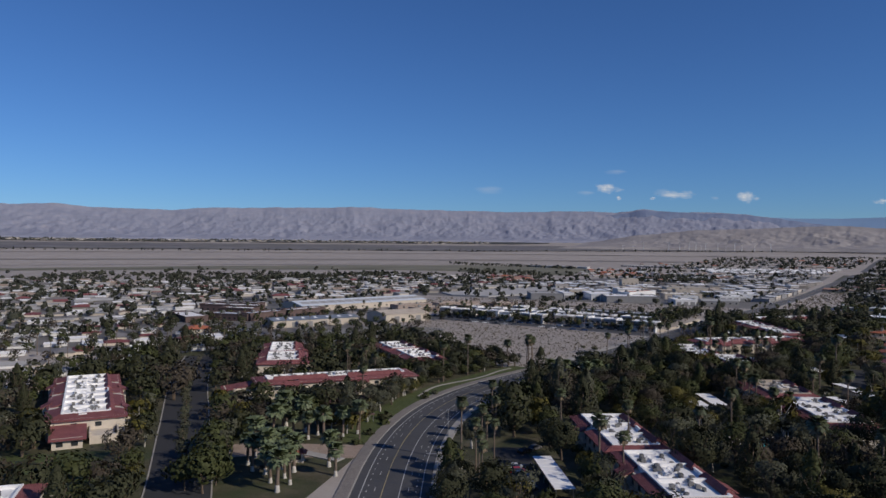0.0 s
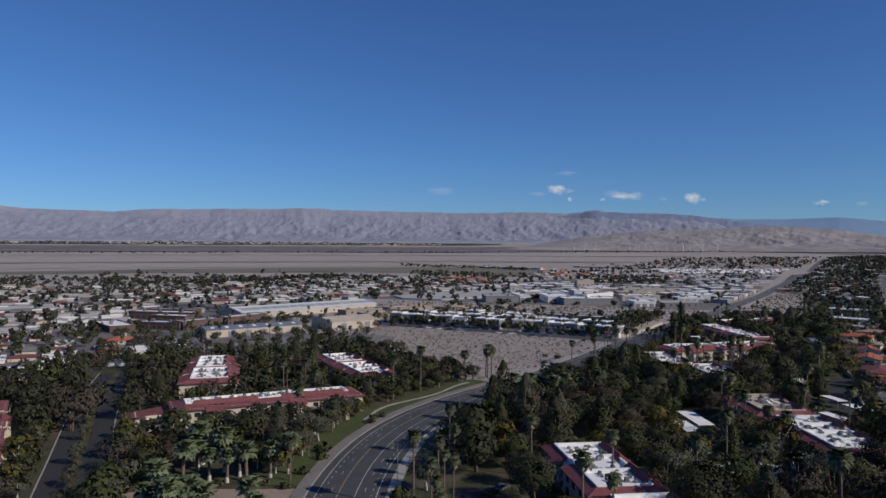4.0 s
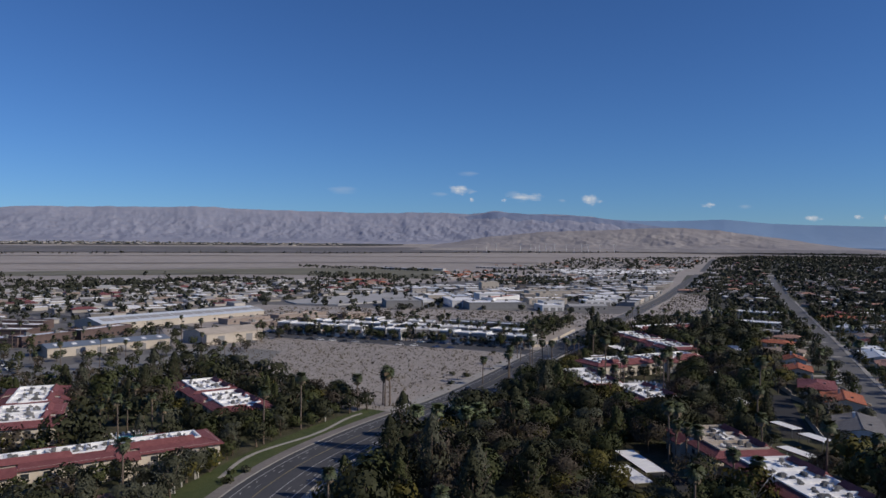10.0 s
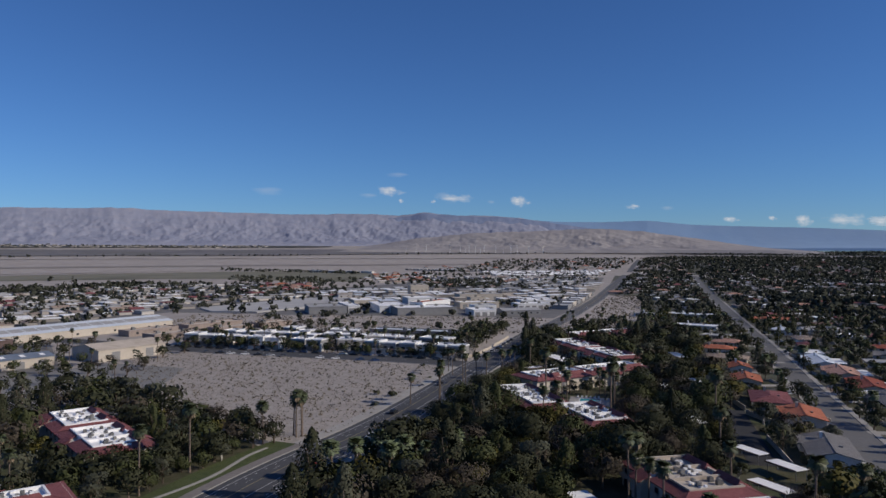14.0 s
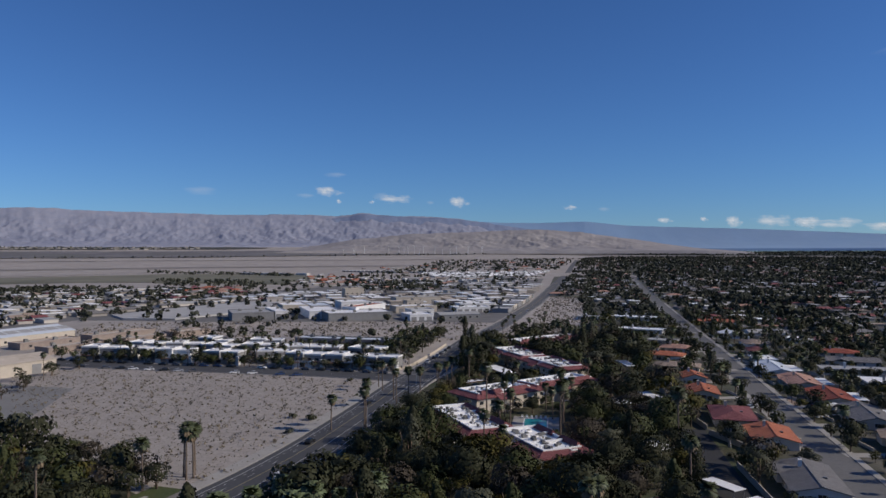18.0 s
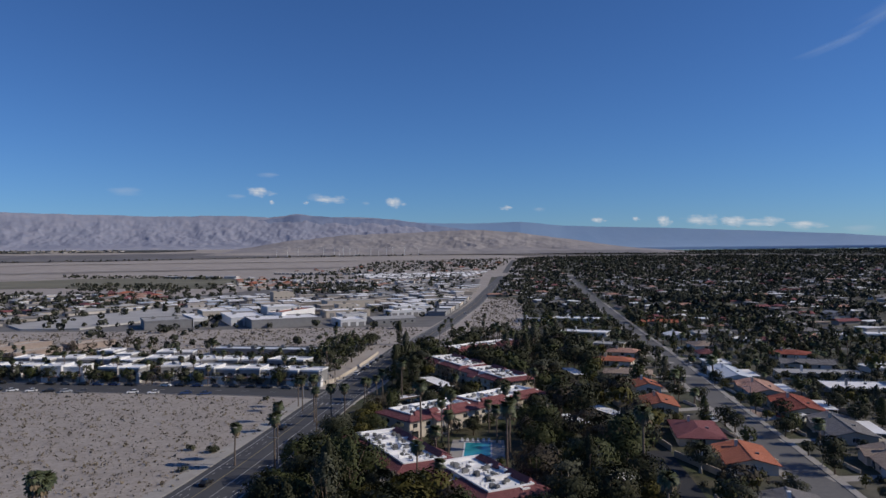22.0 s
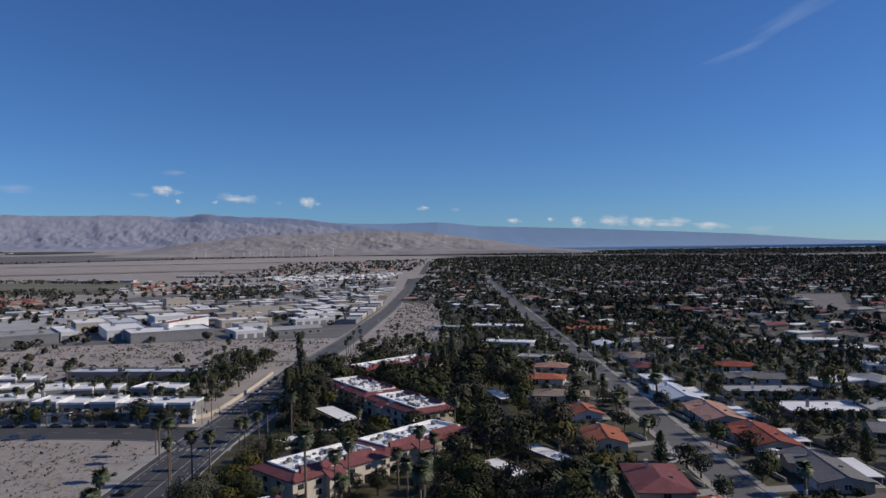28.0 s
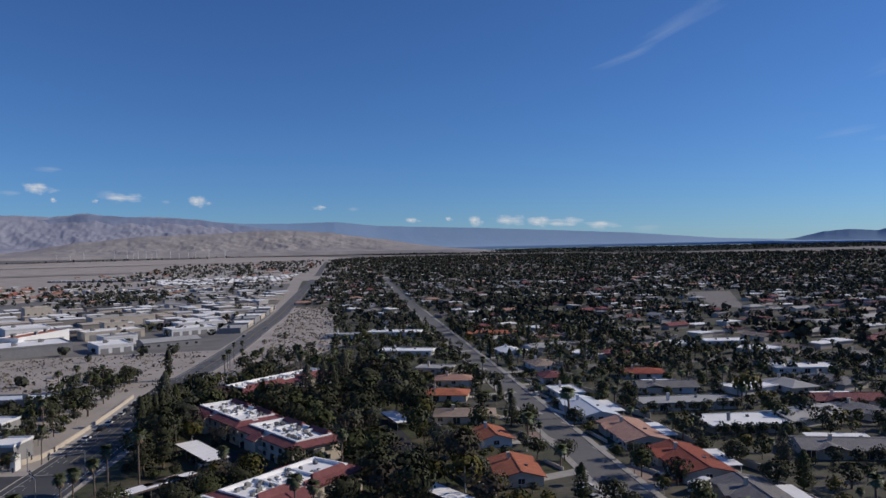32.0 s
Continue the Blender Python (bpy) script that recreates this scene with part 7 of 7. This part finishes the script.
row_of(PALMS, [(36, 150), (38, 146), (40, 141), (37, 154), (34, 148), (48, 118), (44, 122), (3, 66), (4, 40), (-2, 44), (66, 128), (30, 95)], "palms beside the wings", 0.8, 1.05)
row_of(TREES["olive"] + TREES["yellow"], [(along(MAIN, y)[0] - 20.5 + random.uniform(-2, 2), y) for y in (60, 66, 71, 76, 81, 86, 91, 96, 101, 106, 111, 117, 123)], "trees along the verge", 0.85, 1.1)
row_of(TREES["round"], [(-95, 148), (-90, 152), (-86, 157), (-92, 143), (-100, 152), (-82, 162), (-104, 142), (-98, 160), (-88, 165)], "dark trees beyond the verge", 0.7, 0.85)
row_of(SHORT_PALMS, [(-31, 169), (-25.5, 171), (-18, 169), (-13, 170), (-6, 171.5), (-36, 163), (-22, 164)], "palms beside the bend", 0.9, 1.1)
verge_line = [p for p in MAIN if 112 < p[1] < 196]
for k, (x, y) in enumerate(verge_line):
    if k % 1 == 0:
        row_of(TREES["round"] if k % 3 else TREES["olive"], [(x - 24 + random.uniform(-1.5, 1.5), y + random.uniform(-2, 2))], "trees behind the verge", 0.55, 0.72)
path_line = [(x - 17.2 + 1.8 * math.sin(y / 8.0), y) for x, y in smooth_line(verge_line, 2.0)]
tagged(new("footpath", strip(Geo(), path_line, -0.6, 0.6, 0.26, 0.3).mesh("footpath", CONCRETE)), "pale winding footpath across the lawn verge", "path", kind="structure")
row_of(TREES["brown"] + TREES["round"][:1], [(-176, 452), (-170, 460), (-163, 470), (-156, 482), (-150, 492), (-143, 502), (-136, 512), (-184, 446), (-128, 520), (-120, 512), (-112, 518)], "dry trees beside the pinkish blocks", 0.6, 0.8)
row_of(TREES["round"] + TREES["olive"] + PALMS[2:], [(-6, 383), (-9, 391), (-3, 392), (-7, 401), (0, 402), (2, 412), (5, 421), (-2, 416), (8, 431), (4, 437), (-9, 411), (-14, 400)], "trees behind the garden wall", 0.5, 0.75)
row_of(TREES["round"][:1] + TREES["round"][2:3], [(191, 306), (195, 305), (199, 304), (203, 303), (207, 302), (211, 301), (215, 300), (192, 341), (197, 340), (202, 338.5), (207, 337), (212, 336), (217, 334.5), (222, 333), (227, 332),
                                                  (196, 272), (202, 270), (208, 268.5), (214, 267), (253, 315), (259, 313), (266, 311), (272, 310)], "dark hedge trees before the flat-roofed houses", 0.36, 0.5)
row_of(TREES["cypress"], [(29, 383), (31, 387), (28, 378), (33, 392), (37.4, 497), (27, 372)], "cypresses by the road", 1.0, 1.25)
row_of(TREES["round"], [(126, 271), (119, 246), (158, 338), (149, 277)], "street trees", 0.6, 0.75)
row_of(SHORT_PALMS, [(141, 246), (163, 349), (137, 331)], "street palms", 0.85, 1.0)
for k in range(7):
    x, y, a = along(ENTRANCE, 22 + k * 16)
    row_of(TREES["olive"][1:], [(x, y)], "trees on the median", 0.5, 0.65)

GROVE_EAST = [(-38, 5), (68, 5), (92, 180), (118, 300), (138, 400), (112, 482), (55, 470), (30, 400), (22, 345), (8, 300), (-15, 205), (-38, 150), (-44, 100), (-38, 45)]
CORE = [(-38, 90), (36, 90), (45, 190), (8, 245), (-16, 205), (-40, 150)]
grove(CORE, 6.6, 6000, ("pine", "round", "round", "round", "brown", "brown", "olive", "pine", "yellow", "round"), 0.9, 1.3, 2.6)
grove(GROVE_EAST, 6.2, 12000, ("pine", "round", "round", "olive", "round", "brown", "yellow", "round", "palm", "round", "pine", "round", "brown", "olive"), 0.8, 1.25, 2.2)
WEST_BELT = [(-230, -40), (-70, -40), (-100, 0), (-74, 62), (-86, 110), (-74, 160), (-66, 190), (-80, 205), (-150, 240), (-230, 190)]
grove(WEST_BELT, 6.4, 9000, ("round", "olive", "round", "brown", "round", "yellow", "round", "brown", "pine", "olive", "round"), 0.7, 1.1, 2.0)
LOT_BELT = [(-160, 248), (-118, 228), (-72, 190), (-62, 200), (-84, 214), (-122, 246), (-152, 264)]
grove(LOT_BELT, 5.5, 3000, ("round", "round", "brown", "round", "olive"), 0.7, 1.05, 1.5)
NORTH_GREEN = [(0, 404), (10, 440), (26, 510), (4, 520), (-12, 460), (-10, 404)]
grove(NORTH_GREEN, 6, 900, ("round", "round", "olive", "round", "round", "palm"), 0.6, 0.9, 2.0)
HEDGE_LINE = [(40, 505), (60, 500), (105, 490), (120, 560), (60, 545)]
grove(HEDGE_LINE, 7, 700, ("round", "olive", "palm"), 0.55, 0.8, 2.0)
GARDENS = [(85, 150), (215, 150), (330, 130), (420, 300), (330, 420), (300, 640), (150, 640), (112, 485), (138, 400), (118, 300)]
grove(GARDENS, 6.0, 14000, ("round", "olive", "round", "round", "yellow", "short", "pine", "round", "palm", "olive"), 0.4, 0.8, 0.6)
VILLA_GREEN = [(-190, 402), (-12, 366), (-8, 392), (2, 440), (-150, 470)]
grove(VILLA_GREEN, 4.6, 5000, ("round", "palm", "round", "round", "brown"), 0.42, 0.7, 0.2)
SCHOOL_GREEN = [(-420, 130), (-235, 110), (-225, 190), (-150, 250), (-160, 420), (-300, 400)]
grove(SCHOOL_GREEN, 9, 2600, ("round", "olive", "brown", "round", "palm"), 0.5, 0.75, 1.5)

# shrubs in the gardens
random.seed(31)
for _ in range(520):
    poly = random.choice((GROVE_EAST, GARDENS, WEST_BELT, GARDENS))
    x, y = random.choice(((random.uniform(90, 330), random.uniform(150, 480)), (random.uniform(-40, 110), random.uniform(20, 420)), (random.uniform(-200, -70), random.uniform(10, 220))))
    if free(x, y, 0.8) and spaced(x, y, 2.5):
        plant(random.choice(SHRUBS), x, y, random.uniform(0.6, 1.2))

# scrub on the bare lots
rng = np.random.default_rng(41)


def scrub(poly, count, lo, hi, label):
    xs, ys = [p[0] for p in poly], [p[1] for p in poly]
    qs = []
    done = 0
    while done < count:
        x, y = rng.uniform(min(xs), max(xs)), rng.uniform(min(ys), max(ys))
        done += 1
        if not inside(x, y, poly) or not free(x, y, 1.0):
            continue
        w = lo + (hi - lo) * rng.random() ** 3
        q = lump_leaves(rng, [(0, 0, w * 0.22)], [w * 0.55], 9 / (w * w) * 2, w * 0.22, 0.5)
        qs.append(q + np.array([x, y, ground_z(x, y) + 0.03]))
    tagged(new("scrub", quads_mesh("scrub", np.concatenate(qs), SCRUB)), label, "scrub", kind="stuff")


scrub([(-60, 192), (-44, 205), (-31, 240), (-20, 283), (-12, 338), (-78, 362), (-172, 384), (-182, 360), (-120, 245)], 10000, 0.3, 1.7, "low dry desert scrub on the vacant lot")
scrub([(-250, 500), (-120, 470), (15, 470), (45, 500), (66, 590), (-20, 606), (-120, 606), (-240, 612), (-250, 540)], 2600, 0.8, 3.6, "dry desert scrub on bare ground before the works")
scrub([(60, 500), (125, 520), (225, 900), (165, 900), (105, 640)], 4500, 0.8, 3.8, "dry desert scrub on the bare strip beside the road")

tagged(new("yard_wall", strip(Geo(), [(226, 556), (240, 559), (256, 563), (272, 567)], -0.2, 0.2, 1.9, 2.0).mesh("yard_wall", STUCCO_WHITE)), "long white garden wall before a house", "wall", kind="structure")
# woods and garden trees too far off to tell apart
rng = np.random.default_rng(51)


def far_trees(poly, count, lo, hi, leaves, label, mat=FAR_LEAF):
    xs, ys = np.array([p[0] for p in poly]), np.array([p[1] for p in poly])
    qs, ws = [], []
    for _ in range(count):
        x, y = rng.uniform(xs.min(), xs.max()), rng.uniform(ys.min(), ys.max())
        if not inside(x, y, poly):
            continue
        r = math.hypot(x, y)
        if r < 480 and x > 0 or road_gap(x, y) < 2 or any(inside(x, y, lot) for lot in OPEN_LOTS):
            continue
        if noise.noise(Vector((x / 70, y / 110, 3.1))) < rng.uniform(-0.55, 0.25) and r < 2200:
            continue
        if r < 700 and x > 0 and rng.random() < 0.45:
            continue
        w = rng.uniform(lo, hi)
        n = leaves if r < 1200 else leaves // 2
        d = rng.normal(size=(n, 3))
        d /= np.linalg.norm(d, axis=1)[:, None]
        p = d * w * (0.35 + 0.3 * rng.random((n, 1))) * np.array([1, 1, 0.85]) + np.array([x, y, ground_z(x, y) + w * 0.62])
        t1 = np.cross(d, rng.normal(size=(n, 3)))
        t1 /= np.linalg.norm(t1, axis=1)[:, None]
        t2 = np.cross(d + 0.6 * rng.normal(size=(n, 3)), t1)
        t2 /= np.linalg.norm(t2, axis=1)[:, None]
        k = w * 0.19 * (0.6 + rng.random((n, 1))) * (1.0 if r < 1200 else 1.35)
        qs.append(np.stack([p - t1 * k - t2 * k * 0.6, p + t1 * k * 0.5 - t2 * k, p + t1 * k + t2 * k * 0.5, p - t1 * k * 0.4 + t2 * k], 1))
        ws.append(d)
    tagged(new("far_trees", quads_mesh("far_trees", np.concatenate(qs), mat, np.concatenate(ws))), label, "trees", kind="stuff")


far_trees([(230, 150), (340, 110), (1200, 150), (1500, 700), (1000, 1400), (290, 1450), (172, 925), (220, 915), (205, 780), (150, 600), (215, 560)], 21000, 2.6, 6.8, 15, "dark garden trees between the distant houses")
far_trees([(290, 1450), (1000, 1400), (1500, 700), (2350, 1050), (2150, 1690), (1720, 2100), (1450, 2480), (1000, 2700), (760, 2740), (640, 2660), (585, 2500)], 23000, 4.0, 8.5, 16, "dark distant trees over the town")
far_trees([(-1000, 150), (-330, 180), (-340, 420), (-260, 700), (-150, 900), (-420, 1200), (-1000, 900)], 4600, 2.6, 6.5, 22, "garden trees between the distant houses")
far_trees([(-260, 560), (40, 560), (110, 800), (270, 1480), (340, 1850), (-180, 1600), (-320, 1000)], 1500, 3, 6, 26, "small trees between the works")
far_trees([(-655, 740), (-628, 740), (-500, 1110), (-530, 1140)], 900, 5, 8, 22, "line of dark tamarisk trees at the edge of the town")
far_trees([(132, 540), (150, 545), (224, 890), (204, 890)], 260, 3, 6.5, 26, "dark trees along the edge of the bare strip")
far_trees([(-418, 1234), (-238, 1159), (-290, 1387), (-500, 1450)], 420, 3, 6.5, 18, "trees before the dry field")
far_trees([(-642, 1839), (-247, 1635), (-280, 1760), (-700, 1960)], 700, 4, 7, 14, "line of trees behind the dry field")
far_trees([(-100, 1090), (45, 1080), (60, 1330), (-110, 1300)], 420, 3, 6, 18, "dark hedges and trees beyond the works")
far_trees([(-1050, 650), (-640, 770), (-560, 1120), (-760, 1400), (-1250, 900)], 110, 4, 8, 24, "scattered desert trees at the edge of the town")
far_trees([(-150, 1650), (400, 1980), (620, 2650), (100, 2500)], 1500, 4, 8, 16, "distant trees on the valley floor")
far_trees([(-3100, 2050), (-2000, 3150), (-1000, 3600), (-1050, 3680), (-2180, 3300), (-3300, 2150)], 5200, 5, 10, 10, "dark tree line of the far town")
far_trees([(-190, 470), (20, 440), (10, 540), (-230, 545)], 40, 2.5, 4.5, 40, "dry trees on the bare strip")


def ring(inner, outer):
    """The outline of a stretch of the plain, from headings and distances."""
    return [(r * math.sin(radians(a)), r * math.cos(radians(a))) for a, r in list(inner) + list(outer)[::-1]]


far_trees(ring([(-60, 3015), (-26, 2980), (-17, 2955), (-7, 3090)], [(-60, 3050), (-26, 3012), (-17, 2985), (-7, 3122)]), 5200, 4, 9, 12, "dark line of trees across the valley floor")
far_trees(ring([(-7, 3090), (3.5, 3200), (9, 3380), (14, 3600)], [(-7, 3122), (3.5, 3232), (9, 3412), (14, 3640)]), 1500, 4, 8, 12, "dark line of trees across the valley floor")
far_trees(ring([(12, 3560), (20, 3190), (30, 3120), (38, 2920), (46, 3140), (60, 3330)], [(12, 3690), (20, 3900), (30, 4300), (38, 4300), (46, 4400), (60, 4400)]), 14000, 5, 9, 10, "dark woods far beyond the wash")
far_trees([(262, 640), (322, 570), (470, 790), (350, 850)], 560, 5, 8, 30, "tall dark trees between the houses")
far_trees([(380, 480), (420, 440), (455, 495), (410, 525)], 100, 5, 8, 30, "tall dark trees between the houses")


# a small town at the foot of the mountains
random.seed(71)
town = Geo()
for _ in range(420):
    a, r = radians(random.uniform(-52, -16)), random.uniform(3700, 3900)
    x, y = r * math.sin(a), r * math.cos(a)
    town.box(x, y, ground_z(x, y) - 1, random.uniform(8, 22), random.uniform(8, 14), random.uniform(4, 7), random.random())
tagged(new("far_town", town.mesh("far_town", FAR_WALL)), "pale specks of a town at the mountains' foot", "houses", kind="stuff")


# ---- wind turbines below the hill ----
def turbine():
    ob = thing("wind_turbine", 0, 0, 0, 0, "white wind turbine on the far valley floor", "wind turbine", "wind farm")
    part("tower", Geo().tube([(0, 0, 0), (0, 0, 26)], [0.9, 0.5], 6).mesh("tower", STUCCO_WHITE), ob)
    blades = Geo()
    for k in range(3):
        a = math.tau * k / 3 + 0.4
        e = (11 * math.cos(a), 0, 26 + 11 * math.sin(a))
        blades.add([(0.5 * math.sin(a), -0.8, 26 - 0.5 * math.cos(a)), (-0.5 * math.sin(a), -0.8, 26 + 0.5 * math.cos(a)), (e[0], -0.8, e[2]), (0, -1.4, 26)], [(0, 2, 1), (0, 3, 2), (1, 2, 3)])
    part("rotor", blades.mesh("rotor", STUCCO_WHITE), ob)
    part("nacelle", Geo().box(0, 0, 25.3, 1.4, 3.0, 1.4).mesh("nacelle", STUCCO_WHITE), ob)
    return ob


TURBINE = turbine()
random.seed(61)
for k, az in enumerate((-3.6, -1.7, -0.9, -0.2, 0.3, 1.0, 1.9, 3.1, 3.6, 4.5, 5.6, -0.5, 0.7, 2.5, -5.2, -4.4)):
    a, r = radians(az), 3270 if k < 11 else 3180
    x, y = r * math.sin(a), r * math.cos(a)
    plant(TURBINE, x, y, 1.3 if k < 11 else 0.9, random.uniform(-0.4, 0.4), z=ground_z(x, y) - 0.5)


# ---- standing the copies: those nearest to the flight as things of their own, the rest joined ----
def flight_gap(x, y):
    t = min(1, max(0, (y + 60) / 330))
    return math.hypot(x - 10 - 30 * t, y + 60 - 330 * t)


LIMITS = {"tree": 190, "pine_tree": 120, "olive_tree": 100, "cypress": 40, "palm_tree": 180, "shrub": 80, "house": 150, "car": 300, "wind_turbine": 300}
PLANTED.sort(key=lambda it: flight_gap(it[1], it[2]))
stood, count_of, joined = {}, {}, {}
for ob, x, y, z, ang, size, group_name in PLANTED:
    kind_ = ob.name.split(".")[0]
    count_of[kind_] = count_of.get(kind_, 0) + 1
    if count_of[kind_] > LIMITS[kind_]:
        joined.setdefault(ob, []).append((x, y, z, ang, size))
    elif ob in stood:
        o = put(ob, x, y, z, ang, size)
        if group_name:
            o["group"] = group_name
    else:
        stood[ob] = (x, y, z, ang, size, group_name)
bulk = {}
for ob, places in joined.items():
    for o in (ob, *ob.children_recursive):
        if not o.data or o.name.startswith("painted"):
            continue
        me = o.data
        co = np.empty(len(me.vertices) * 3, dtype=np.float32)
        me.vertices.foreach_get("co", co)
        if o.name.split(".")[0] in ("crown", "fronds", "dry_fronds", "shrub"):
            q = co.reshape(-1, 4, 3)
            for x, y, z, ang, size in places:
                far = flight_gap(x, y)
                n = len(q)
                keep = max(60, int(n * (0.26 if far < 140 else 0.13 if far < 250 else 0.075))) if o.name.startswith(("crown", "shrub")) else n
                sel = q[np.linspace(0, n - 1, min(keep, n)).astype(int)]
                mid = sel.mean(1, keepdims=True)
                sel = mid + (sel - mid) * min(3.0, (n / len(sel)) ** 0.43)
                c, s = math.cos(ang) * size, math.sin(ang) * size
                into = bulk.setdefault(me.materials[0].name, [me.materials[0], [], []])
                into[1].append(np.stack([sel[..., 0] * c - sel[..., 1] * s + x, sel[..., 0] * s + sel[..., 1] * c + y, sel[..., 2] * size + z], -1))
                if me.name in SMOOTH:
                    w = SMOOTH[me.name][np.linspace(0, n - 1, min(keep, n)).astype(int)]
                    c, s = math.cos(ang), math.sin(ang)
                    into[2].append(np.stack([w[:, 0] * c - w[:, 1] * s, w[:, 0] * s + w[:, 1] * c, w[:, 2]], -1))
        else:
            faces = [(*p.vertices, p.vertices[-1])[:4] for p in me.polygons if len(p.vertices) in (3, 4)]
            pts = co.reshape(-1, 3)
            quads = pts[np.array(faces)]
            if len(quads) > 60:
                quads = quads[:21 * 2]
            for x, y, z, ang, size in places:
                c, s = math.cos(ang) * size, math.sin(ang) * size
                bulk.setdefault(me.materials[0].name, [me.materials[0], [], []])[1].append(
                    np.stack([quads[..., 0] * c - quads[..., 1] * s + x, quads[..., 0] * s + quads[..., 1] * c + y, quads[..., 2] * size + z], -1))
for nm, (mt, arrays, ways) in bulk.items():
    tagged(new("distant_planting", quads_mesh("distant_planting", np.concatenate(arrays), mt, np.concatenate(ways) if ways else None)), "trees and palms of the gardens further off", "trees", kind="stuff")
for ob, (x, y, z, ang, size, group_name) in stood.items():
    ob.matrix_basis = Matrix.Translation((x, y, z)) @ Matrix.Rotation(ang, 4, "Z")
    ob.scale = (size, size, size)
    if group_name:
        ob["group"] = group_name
for ob in PROTOTYPES + CARS + HOUSE_KINDS + [TURBINE]:
    if ob not in stood:
        for o in [*ob.children_recursive, ob]:
            bpy.data.objects.remove(o)
